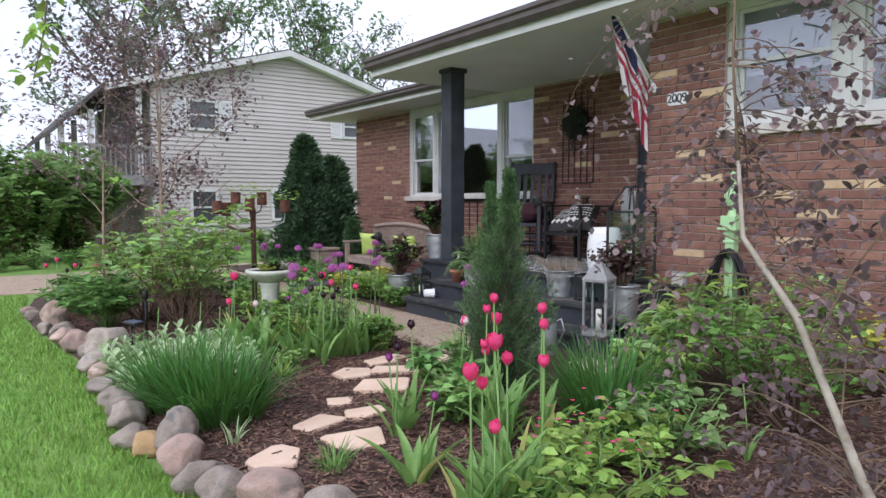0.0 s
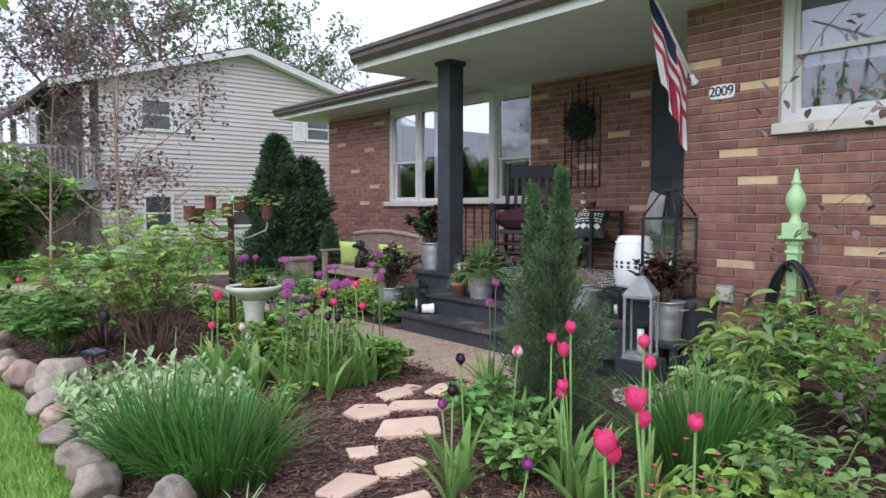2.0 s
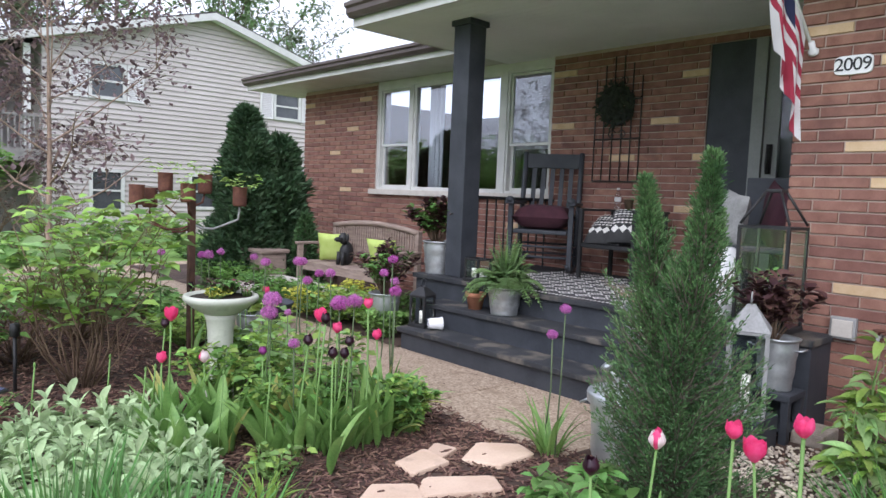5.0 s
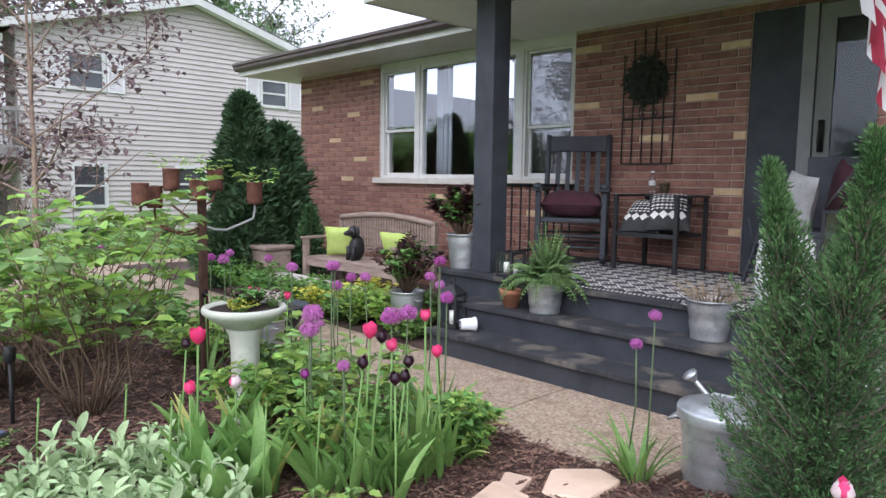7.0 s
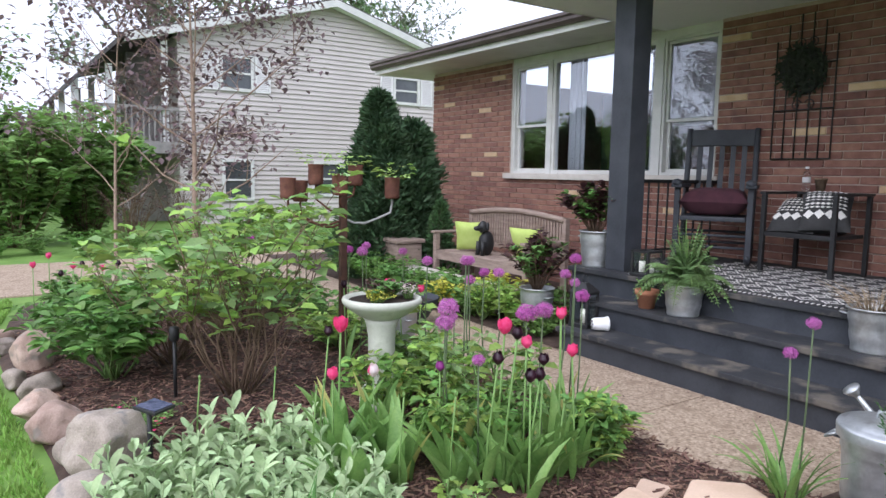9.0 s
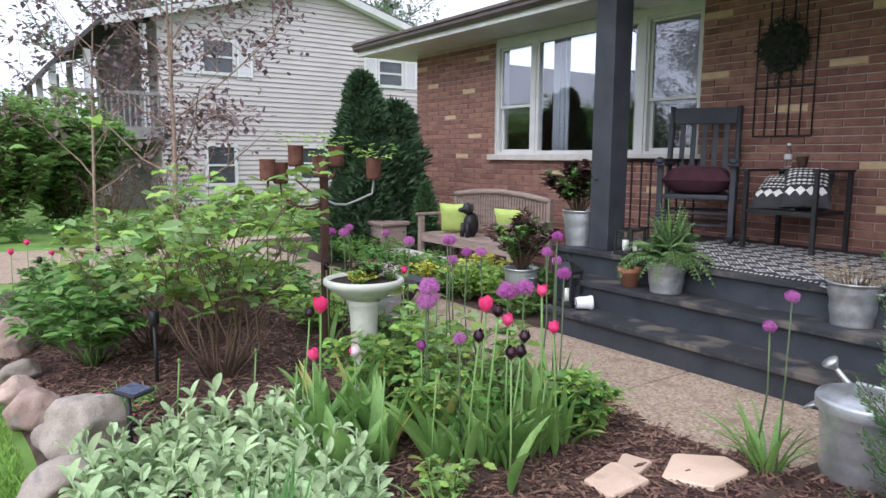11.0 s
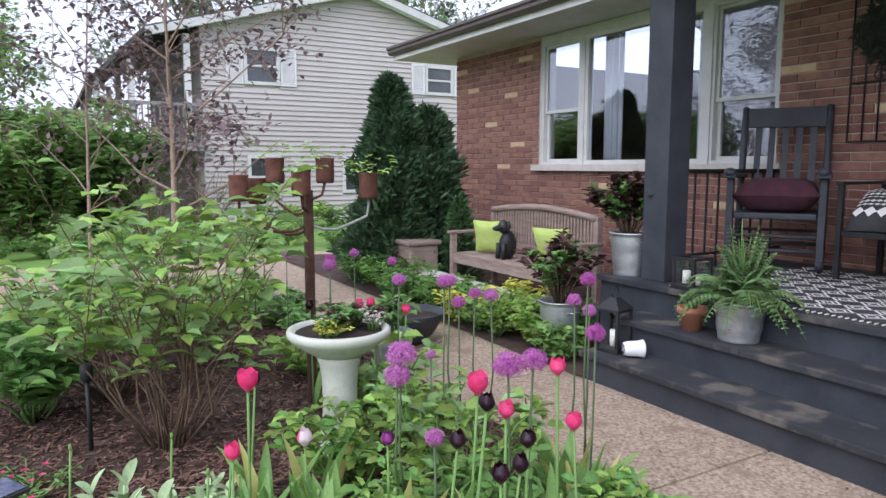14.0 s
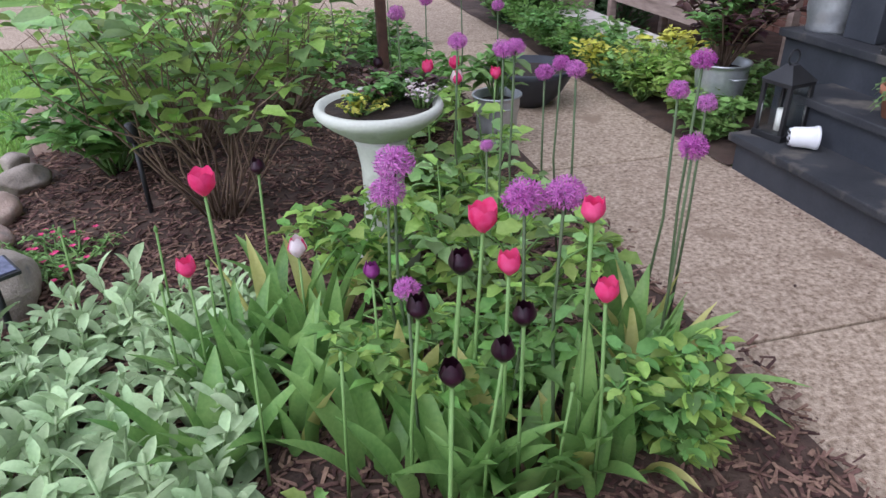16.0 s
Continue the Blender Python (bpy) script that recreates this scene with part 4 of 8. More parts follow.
lantern(4.88, 4.4, 2 * RISE, 0.15, 0.24, M_IRON, "low black lantern with a white candle on the step", 1, 0, False)

# plastic nursery pot lying on its side
m = pose(4.55, 6.47, RISE + 0.056, 90, 0, 62) @ pose(0, 0, -0.06) @ Matrix.Scale(0.9, 4)
npot = thing("nursery_pot", "white plastic nursery pot tipped over on the lowest step", "pot")
part("pot_body", Geo().lathe([(0.0, 0.004), (0.042, 0.0), (0.044, 0.004), (0.056, 0.12), (0.06, 0.12), (0.061, 0.135), (0.054, 0.135), (0.05, 0.02), (0.0, 0.012)], 22, m=m, cap=False), M_WPLAST, npot)
g = Geo()
for k in range(6):
    a = k * 1.047
    g.lathe([(0.009, -0.0035), (0.009, -0.0005)], 8, m=m @ pose(0.028 * math.cos(a), 0.028 * math.sin(a), 0))
part("drain_hole", g, M_IRON, npot, "dark drain holes")


# ---- corner by the wing wall ----
def garden_stool(x, y, z):
    t = thing("garden_stool", "glossy white ceramic drum stool with pierced bands", "stool", m=pose(x, y, z))
    part("drum", Geo().lathe([(0.12, 0), (0.135, 0.02), (0.16, 0.12), (0.168, 0.22), (0.16, 0.33), (0.14, 0.43), (0.128, 0.455), (0.11, 0.465), (0.0, 0.468)], 36, cap=False), M_GLAZE, t)
    for zz in (0.2, 0.235):
        for k in range(18):
            a = k * 2 * math.pi / 18
            part("piercing", Geo().bevel_box(0.16, -0.012, zz, 0.1695, 0.012, zz + 0.022, 0.002, pose(0, 0, 0, 0, 0, math.degrees(a))), M_IRON, t, smooth=False)
    for zz in (0.06, 0.41):
        g = Geo()
        for k in range(28):
            a = k * 2 * math.pi / 28
            rr = 0.147 if zz < 0.2 else 0.148
            g.blob((rr * math.cos(a), rr * math.sin(a), zz), (0.008, 0.008, 0.008), 0, sub=1)
        part("stud_band", g, M_GLAZE, t)


garden_stool(5.13, 4.42, PZ)
part("riser", Geo().box(4.86, 3.7, 0.0, 5.18, 4.027, PZ - 0.042), M_BLACK, porch, smooth=False)
part("deck_board", Geo().bevel_box(4.845, 3.69, PZ - 0.04, 5.185, 4.027, PZ, 0.005), M_STEP, porch, smooth=False)
lantern(4.98, 4.0, PZ, 0.28, 0.84, M_IRON, "tall weathered black metal lantern with an open peaked frame", 1, 0, True, True)
solid("plinth", Geo().bevel_box(4.31, 3.74, 0.0, 4.57, 4.0, 0.21, 0.008), M_BLACK, "low black-painted wooden plinth beside the steps", "plinth")
lantern(4.44, 3.873, 0.21, 0.185, 0.59, M_GREYM, "grey metal lantern with a pyramid roof on a black plinth", 1, 20)
stand = thing("plant_stand", "dark wooden plant stand by the brick corner", "stand")
part("stand_top", Geo().bevel_box(4.6, 3.7, 0.27, 4.835, 3.96, 0.31, 0.006), M_BLACK, stand, smooth=False)
for sx in (4.625, 4.81):
    for sy in (3.725, 3.935):
        part("leg", Geo().box(sx - 0.02, sy - 0.02, 0.0, sx + 0.02, sy + 0.02, 0.27), M_BLACK, stand, smooth=False)
part("stand_shelf", Geo().box(4.61, 3.71, 0.1, 4.825, 3.95, 0.12), M_BLACK, stand, smooth=False)
bucket("galvanised_bucket", 4.72, 3.83, 0.31, 0.11, 0.29, M_GALV, "galvanised bucket with a dark-leaved plant by the brick corner")
sprig_plant("coral_bells", 4.7, 3.86, 0.56, 0.3, 0.4, 300, M_DARKLEAF, "dark burgundy leafy plant in a tall bucket", (0.08, 0.06), 20, M_TWIG, 12)
# folding rocker and bolsters beside the door
t = thing("folding_chair", "dark folded garden chair leaning beside the front door", "chair")
for y in (4.75, 5.05):
    part("side_rail", Geo().tube([(6.1, y, PZ + 0.012), (6.5, y, PZ + 0.55), (6.62, y, PZ + 0.75)], 0.016, 6), M_BLACK, t)
    part("back_leg", Geo().tube([(6.52, y + 0.03, PZ + 0.012), (6.22, y + 0.03, PZ + 0.5)], 0.014, 6), M_BLACK, t)
for k in range(6):
    u = k / 6
    part("slat", Geo().bevel_box(6.16 + 0.42 * u - 0.02, 4.74, PZ + 0.1 + 0.6 * u - 0.008, 6.16 + 0.42 * u + 0.02, 5.06, PZ + 0.1 + 0.6 * u + 0.008, 0.003), M_BLACK, t, smooth=False)
t = thing("cushioned_chair", "dark porch chair holding patterned and burgundy pillows", "chair")
for x in (5.55, 5.95):
    for y in (4.12, 4.55):
        part("leg", Geo().bevel_box(x - 0.02, y - 0.02, PZ, x + 0.02, y + 0.02, PZ + 0.42, 0.004), M_BLACK, t, smooth=False)
part("seat", Geo().bevel_box(5.5, 4.08, PZ + 0.42, 6.0, 4.6, PZ + 0.46, 0.008), M_BLACK, t, smooth=False)
part("backrest", Geo().bevel_box(5.96, 4.08, PZ + 0.46, 6.0, 4.6, PZ + 0.95, 0.008), M_BLACK, t, smooth=False)
solid("bolster", cushion(Geo(), 0.38, 0.24, 0.13, pose(5.6, 4.52, PZ + 0.64, 90, 78, 60)), M_GREYM, "pale grey patterned pillow standing on the porch chair", "pillow", smooth=True)
solid("bolster", cushion(Geo(), 0.46, 0.4, 0.14, pose(5.74, 4.28, PZ + 0.65, 90, 70, 40)), M_CUSH, "burgundy pillow leaning on the porch chair", "pillow", smooth=True)


# ---- wall pieces ----
def wreath_and_trellis():
    t = thing("wall_trellis", "black wrought-iron trellis panel hung on the brick wall", "trellis")
    x = MAIN_X - 0.025
    y0, y1, z0, z1 = 5.98, 6.5, 1.52, 2.82
    for k in range(6):
        y = y0 + (y1 - y0) * k / 5
        part("bar", Geo().tube([(x, y, z0), (x, y, z1 - 0.28 + 0.22 * math.sin(math.pi * k / 5))], 0.007, 5), M_IRON, t)
    for z in (z0, z0 + 0.42, z0 + 0.8):
        part("cross_bar", Geo().tube([(x, y0, z), (x, y1, z)], 0.007, 5), M_IRON, t)
    for s in (-1, 1):
        for zc in (1.98, 2.5):
            sc = [(x, 6.24 + s * (0.06 + 0.05 * u * math.cos(u * 9)), zc + 0.05 * u * math.sin(u * 9)) for u in [v / 14 for v in range(15)]]
            part("scroll", Geo().tube(sc, 0.005, 5), M_IRON, t)
    part("hook", Geo().tube([(MAIN_X, 6.24, 2.33), (x, 6.24, 2.33)], 0.006, 5).tube([(MAIN_X, 6.24, 1.56), (x, 6.24, 1.56)], 0.006, 5), M_IRON, t)
    q = random.Random(5)
    w = thing("wreath", "dark round twig wreath hanging on the trellis", "wreath")
    g = Geo()
    for k in range(60):
        a0, rr = q.uniform(0, 6.28), q.uniform(0.13, 0.2)
        pts = [(x - 0.03 + q.uniform(-0.03, 0.02), 6.24 + (rr + q.uniform(-0.015, 0.015)) * math.cos(a0 + v * 0.35), 2.27 + (rr + q.uniform(-0.015, 0.015)) * math.sin(a0 + v * 0.35)) for v in range(7)]
        g.tube(pts, 0.005, 4)
    part("twig_ring", g, M_IRON, w)
    g = Geo()
    for k in range(620):
        a, rr = q.uniform(0, 6.28), q.uniform(0.01, 0.21)
        b = q.uniform(0, 6.28)
        g.leaf((x - 0.04, 6.24 + rr * math.cos(a), 2.27 + rr * math.sin(a)), (-0.5, math.cos(b), math.sin(b)), (-1, 0, 0.1), 0.07, 0.025, 0.3, 2)
    part("foliage", g, leafy("dark_wreath_leaf", (0.015, 0.02, 0.012), (0.035, 0.045, 0.025)), w, kind="stuff")


wreath_and_trellis()


def lettering(body, size, m, mat, parent, name="numeral"):
    cu = bpy.data.curves.new(name, "FONT")
    cu.body, cu.size, cu.extrude, cu.align_x, cu.align_y = body, size, 0.003, "CENTER", "CENTER"
    ob = new("lettering_tmp", cu)
    dg = bpy.context.evaluated_depsgraph_get()
    me = bpy.data.meshes.new_from_object(ob.evaluated_get(dg))
    bpy.data.objects.remove(ob)
    me.materials.clear()
    me.materials.append(mat)
    o = new(name, me)
    o.parent = parent
    o.matrix_basis = m
    return o


plate = thing("house_number", "white house number plate reading 2009 on the brick wall", "sign")
g = Geo()
prof = []
for k in range(28):
    a = 2 * math.pi * k / 28
    prof.append((math.copysign(abs(math.cos(a)) ** 0.35, math.cos(a)) * 0.102, math.copysign(abs(math.sin(a)) ** 0.45, math.sin(a)) * 0.056))
ya, za = 3.71, 2.15
g.add([(WING_X - 0.014, ya + a, za + b) for a, b in prof] + [(WING_X - 0.024, ya + a * 0.97, za + b * 0.95) for a, b in prof], [(k, (k + 1) % 28, (k + 1) % 28 + 28, k + 28) for k in range(28)] + [tuple(range(28, 56))])
part("plate", g, M_GLAZE, plate, smooth=False)
for k, ch in enumerate("2009"):
    lettering(ch, 0.105, Matrix.Translation((WING_X - 0.026, ya + 0.072 - 0.048 * k, za)) @ Matrix(((0, 0, -1, 0), (-1, 0, 0, 0), (0, 1, 0, 0), (0, 0, 0, 1))), M_IRON, plate)
out = thing("outlet_box", "grey weatherproof outlet box on the brick wall", "outlet")
part("cover", Geo().bevel_box(WING_X - 0.05, 3.57, 0.57, WING_X - 0.01, 3.71, 0.7, 0.008), M_GREYM, out, smooth=False)
part("lid", Geo().bevel_box(WING_X - 0.062, 3.585, 0.585, WING_X - 0.05, 3.695, 0.685, 0.004), M_STONE, out, smooth=False)
tap = thing("garden_tap", "brass outdoor tap on the brick wall", "tap")
part("spout", Geo().tube([(WING_X - 0.01, 3.45, 0.62), (WING_X - 0.08, 3.45, 0.62), (WING_X - 0.1, 3.45, 0.57)], 0.012, 8), M_GREYM, tap)
part("wheel_handle", Geo().lathe([(0.03, 0.65), (0.03, 0.66)], 14, (WING_X - 0.06, 3.45, 0)).tube([(WING_X - 0.06, 3.45, 0.62), (WING_X - 0.06, 3.45, 0.655)], 0.006, 6), M_RUST, tap)


def flag():
    t = thing("flag", "striped red, white and blue flag hanging from a white pole", "flag")
    base = Vector((WING_X - 0.01, 3.93, 2.24))
    tip = Vector((4.76, 4.08, 2.94))
    part("bracket", Geo().lathe([(0.03, 0), (0.03, 0.02), (0.018, 0.03), (0.018, 0.08)], 12, m=Matrix.Translation(base) @ pose(0, 0, 0, 0, -45, 0)), M_WPLAST, t)
    part("pole", Geo().tube([base, tip], 0.011, 8), M_WPLAST, t)
    ax = (tip - base)
    grids = {"stripe_red": Geo(), "stripe_white": Geo(), "canton": Geo()}
    rows, cols = 13, 20
    def spot(i, j):
        u, v = i / rows, j / cols
        p = base.lerp(tip, 1.0 - 0.86 * u) + Vector((-0.016, 0, 0))
        mid = base.lerp(tip, 0.2)
        fold = 0.03 * math.sin(u * 14 + v * 2.5) * (0.3 + v)
        k = 0.42 * v
        return Vector((p.x + (mid.x - p.x) * k + fold * 0.7, p.y + (mid.y - p.y) * k + fold, p.z - 0.012 - 0.7 * v * (1 - 0.12 * u)))
    for i in range(rows):
        for j in range(cols):
            band = j // 2 if j < 12 else i // 2
            key = "canton" if j < 5 and i < 9 else ("stripe_red" if band % 2 else "stripe_white")
            grids[key].add([tuple(spot(i, j)), tuple(spot(i + 1, j)), tuple(spot(i + 1, j + 1)), tuple(spot(i, j + 1))], [(0, 1, 2, 3)])
    for k, mt in (("stripe_red", M_FLAGR), ("stripe_white", M_FLAGW), ("canton", M_FLAGB)):
        part(k, grids[k], mt, t)


flag()


def hose_post():
    m = pose(5.0, 3.07, 0.02) @ Matrix.Diagonal((0.78, 0.78, 0.978, 1))
    t = thing("finial_post", "mint-green wooden post with a turned finial holding a hose", "post", m=m)
    part("shaft", Geo().bevel_box(-0.045, -0.045, 0, 0.045, 0.045, 1.08, 0.006), M_SAGE, t, smooth=False)
    part("collar", Geo().bevel_box(-0.058, -0.058, 0.98, 0.058, 0.058, 1.0, 0.004).bevel_box(-0.058, -0.058, 1.04, 0.058, 0.058, 1.06, 0.004), M_SAGE, t, smooth=False)
    part("cap", Geo().bevel_box(-0.1, -0.1, 1.08, 0.1, 0.1, 1.1, 0.005).bevel_box(-0.08, -0.08, 1.1, 0.08, 0.08, 1.19, 0.006), M_SAGE, t, smooth=False)
    part("finial", Geo().lathe([(0.05, 1.19), (0.045, 1.21), (0.032, 1.235), (0.035, 1.25), (0.07, 1.3), (0.082, 1.34), (0.074, 1.385), (0.04, 1.43), (0.03, 1.45), (0.042, 1.462), (0.042, 1.472), (0.028, 1.48), (0.026, 1.5), (0.02, 1.53), (0.008, 1.555), (0.0, 1.56)], 24, cap=False), M_SAGE, t)
    part("hanger", Geo().tube([(-0.045, 0, 0.86), (-0.12, 0, 0.88), (-0.15, 0, 0.92)], 0.01, 6), M_IRON, t)
    q = random.Random(2)
    for k in range(9):
        pts = []
        w, dz = 0.13 + 0.018 * (k % 5), 0.56 + 0.035 * k
        for i in range(29):
            a = 2 * math.pi * i / 28
            pts.append((-0.075 - 0.022 * (k % 4) + 0.012 * math.sin(a * 2 + k), w * math.sin(a) * (1.1 - 0.25 * math.cos(a)) - 0.03, 0.93 - dz / 2 + dz / 2 * math.cos(a) + q.uniform(-0.004, 0.004)))
        part("hose_loop", Geo().tube(pts, 0.011, 6, False), M_HOSE, t, "coiled black garden hose" if k == 0 else "")


hose_post()


# ---- trash can with a watering can ----
def trash_can(x, y):
    t = thing("trash_can", "galvanised steel trash can with a domed lid", "trash can", m=pose(x, y, 0.012))
    r, h = 0.175, 0.345
    prof = [(r * 0.86, 0), (r * 0.87, 0.012)]
    for i in range(1, 24):
        u = i / 24
        prof.append((r * (0.87 + 0.13 * u) + (0.005 * abs(math.sin(u * 40)) if (0.12 < u < 0.3 or 0.72 < u < 0.92) else 0), h * u))
    prof += [(r + 0.006, h)]
    part("barrel", Geo().lathe(prof, 48), M_GALV, t)
    part("lid", Geo().lathe([(r + 0.016, h - 0.04), (r + 0.018, h), (r + 0.012, h + 0.012), (r * 0.93, h + 0.012), (r * 0.9, h + 0.02), (r * 0.55, h + 0.03), (r * 0.5, h + 0.034), (0.0, h + 0.036)], 48, cap=False), M_GALV, t)
    part("lid_handle", Geo().tube([(0, -0.055, h + 0.03), (0, -0.05, h + 0.062), (0, 0.05, h + 0.062), (0, 0.055, h + 0.03)], 0.007, 6), M_GALV, t)
    for a in (100, 280):
        mm = pose(0, 0, 0, 0, 0, a)
        part("side_handle", Geo().tube([tuple(mm @ Vector(p)) for p in ((r * 0.97, -0.05, 0.3), (r + 0.04, -0.05, 0.27), (r + 0.045, 0.05, 0.27), (r * 0.97, 0.05, 0.3))], 0.007, 6), M_GALV, t)
    w = thing("watering_can", "small galvanised watering can behind the trash can", "watering can", m=pose(4.16, 4.2, 0.012, 0, 0, 135) @ Matrix.Scale(0.92, 4))
    part("can_body", Geo().lathe([(0.1, 0), (0.11, 0.02), (0.1, 0.3), (0.085, 0.33), (0.07, 0.335)], 28), M_GALV, w)
    part("spout", Geo().tube([(0.09, 0, 0.1), (0.19, 0, 0.28), (0.31, 0, 0.42)], [0.026, 0.018, 0.012], 10), M_GALV, w)
    part("rose", Geo().lathe([(0.012, 0), (0.04, 0.04), (0.04, 0.05), (0.0, 0.053)], 16, m=pose(0.305, 0, 0.413, 0, 40, 0), cap=False), M_GALV, w)
    part("handle", Geo().tube([(-0.08, 0, 0.31), (-0.14, 0, 0.34), (-0.17, 0, 0.24), (-0.1, 0, 0.08)], 0.008, 6), M_GALV, w)


trash_can(3.745, 4.165)


# ---- bench, cushions, dog, ledge, evergreen pots ----
def bench():
    t = thing("garden_bench", "weathered slatted teak garden bench under the window", "bench")
    x0, x1, y0, y1 = 5.2, 5.78, 8.1, 9.72
    for y in (y0, y1):
        part("front_leg", Geo().bevel_box(x0, y - 0.03, 0.02, x0 + 0.06, y + 0.03, 0.64, 0.006), M_TEAK, t, smooth=False)
        part("back_leg", Geo().bevel_box(x1 - 0.06, y - 0.03, 0.02, x1, y + 0.03, 0.9, 0.006), M_TEAK, t, smooth=False)
        part("armrest", Geo().bevel_box(x0 - 0.03, y - 0.04, 0.64, x1, y + 0.04, 0.67, 0.01), M_TEAK, t, smooth=False)
    for k in range(5):
        part("seat_slat", Geo().bevel_box(x0 + 0.01 + 0.105 * k, y0 + 0.03, 0.42, x0 + 0.1 + 0.105 * k, y1 - 0.03, 0.445, 0.004), M_TEAK, t, smooth=False)
    part("front_apron", Geo().box(x0 + 0.015, y0 + 0.031, 0.34, x0 + 0.04, y1 - 0.031, 0.419), M_TEAK, t, smooth=False)
    g = [(x1 - 0.05, y0 + (y1 - y0) * i / 16, 0.88 + 0.06 * math.sin(math.pi * i / 16)) for i in range(17)]
    part("top_rail", Geo().tube(g, 0.032, 8), M_TEAK, t)
    part("lower_rail", Geo().box(x1 - 0.06, y0 + 0.03, 0.5, x1 - 0.02, y1 - 0.03, 0.55), M_TEAK, t, smooth=False)
    for k in range(34):
        y = y0 + 0.06 + (y1 - y0 - 0.12) * k / 33
        zt = 0.87 + 0.06 * math.sin(math.pi * (y - y0) / (y1 - y0))
        part("back_slat", Geo().box(x1 - 0.05, y - 0.012, 0.55, x1 - 0.034, y + 0.012, zt), M_TEAK, t, smooth=False)


bench()
solid("scatter_cushion", cushion(Geo(), 0.36, 0.36, 0.13, pose(5.47, 9.36, 0.625, 0, 72, 42)), M_LIME, "square lime-green cushion on the garden bench", "cushion", group="bench cushions", smooth=True)
solid("scatter_cushion", cushion(Geo(), 0.36, 0.36, 0.12, pose(5.45, 8.34, 0.635, 0, 66, 25)), M_LIME, "lime-green cushion slumped at the bench's end", "cushion", group="bench cushions", smooth=True)
g = Geo().blob((5.42, 9.0, 0.58), (0.09, 0.08, 0.14), 0.08, sub=3).blob((5.36, 8.99, 0.76), (0.06, 0.055, 0.07), 0.05, sub=2).blob((5.28, 8.97, 0.75), (0.06, 0.035, 0.03), 0.05, sub=2)
g.tube([(5.34, 9.04, 0.6), (5.33, 9.04, 0.447)], 0.025, 8).tube([(5.34, 8.95, 0.6), (5.33, 8.95, 0.447)], 0.025, 8).blob((5.38, 9.05, 0.77), (0.02, 0.02, 0.05), 0, sub=2).blob((5.38, 8.93, 0.77), (0.02, 0.02, 0.05), 0, sub=2)
solid("dog_statue", g, M_IRON, "small black seated dog statue on the bench", "statue", smooth=True)
ledge = thing("stone_ledge", "low ledge of pale stone slabs before the bench", "ledge")
for k in range(4):
    part("slab", Geo().bevel_box(4.78, 8.02 + 0.48 * k, 0.02, 5.1, 8.02 + 0.48 * k + 0.47, 0.24 + 0.004 * (k % 2), 0.015), M_STONE, ledge, smooth=False)
urn = thing("stone_planter", "weathered stone trough planter beside the evergreen", "planter")
part("trough", Geo().bevel_box(4.85, 9.98, 0.02, 5.2, 10.5, 0.5, 0.03), M_TEAK, urn, smooth=False)
part("rim", Geo().bevel_box(4.82, 9.95, 0.5, 5.23, 10.53, 0.55, 0.02), M_TEAK, urn, smooth=False)
# ---- garden ----
M_LAMB = leafy("felted_silver_leaf", (0.3, 0.42, 0.21), (0.51, 0.63, 0.35), 0.95, 0.3, 0.2)
M_LILY = leafy("daylily_blade", (0.055, 0.16, 0.03), (0.12, 0.27, 0.06), 0.45, 0.35, 0.3)
M_STRAP = leafy("tulip_leaf", (0.12, 0.255, 0.06), (0.27, 0.42, 0.12), 0.4, 0.45, 0.3)
M_PALEG = leafy("pale_green_leaf", (0.18, 0.32, 0.1), (0.35, 0.5, 0.19), 0.45, 0.45, 0.35)
M_LIMELEAF = leafy("lime_leaf", (0.21, 0.36, 0.06), (0.42, 0.57, 0.14), 0.45, 0.5, 0.4)
M_BUSH = leafy("shrub_leaf", (0.085, 0.2, 0.035), (0.2, 0.36, 0.08), 0.5, 0.4, 0.3)
M_JUN = leafy("juniper_needle", (0.04, 0.095, 0.035), (0.1, 0.185, 0.065), 0.6, 0.4, 0.2)
M_JUNTIP = leafy("juniper_tip", (0.09, 0.19, 0.065), (0.19, 0.31, 0.12), 0.6, 0.3, 0.25)
M_ARB = leafy("arborvitae_spray", (0.035, 0.075, 0.035), (0.08, 0.14, 0.06), 0.65, 0.4, 0.15)
M_PURPLE = leafy("purple_birch_leaf", (0.14, 0.095, 0.1), (0.28, 0.2, 0.2), 0.5, 0.5, 0.35)
M_PINK = surf("pink_petal", (0.78, 0.035, 0.17), (0.88, 0.12, 0.3), 20, 0.5, 0.1, 90, thin=0.3)
M_WPET = surf("white_petal", (0.75, 0.6, 0.6), (0.85, 0.78, 0.76), 30, 0.5, 0.1, 90, thin=0.3)
M_BLACKT = surf("maroon_black_petal", (0.012, 0.003, 0.008), (0.04, 0.008, 0.02), 20, 0.35, 0.1, 90, thin=0.1)
M_VIOLET = surf("violet_petal", (0.2, 0.02, 0.16), (0.32, 0.06, 0.26), 20, 0.45, 0.1, 90, thin=0.25)
M_ALSTEM = leafy("allium_stem", (0.07, 0.11, 0.05), (0.13, 0.17, 0.08), 0.6, 0.15, 0.0)
M_ALLIUM = leafy("allium_floret", (0.5, 0.09, 0.4), (0.68, 0.27, 0.6), 0.6, 0.3, 0.35)
M_YELLOWED = leafy("yellowing_leaf", (0.5, 0.5, 0.13), (0.66, 0.63, 0.25), 0.6, 0.15, 0.4)
M_YELLOW = leafy("yellow_green_bloom", (0.5, 0.5, 0.05), (0.68, 0.65, 0.15), 0.6, 0.3, 0.3)
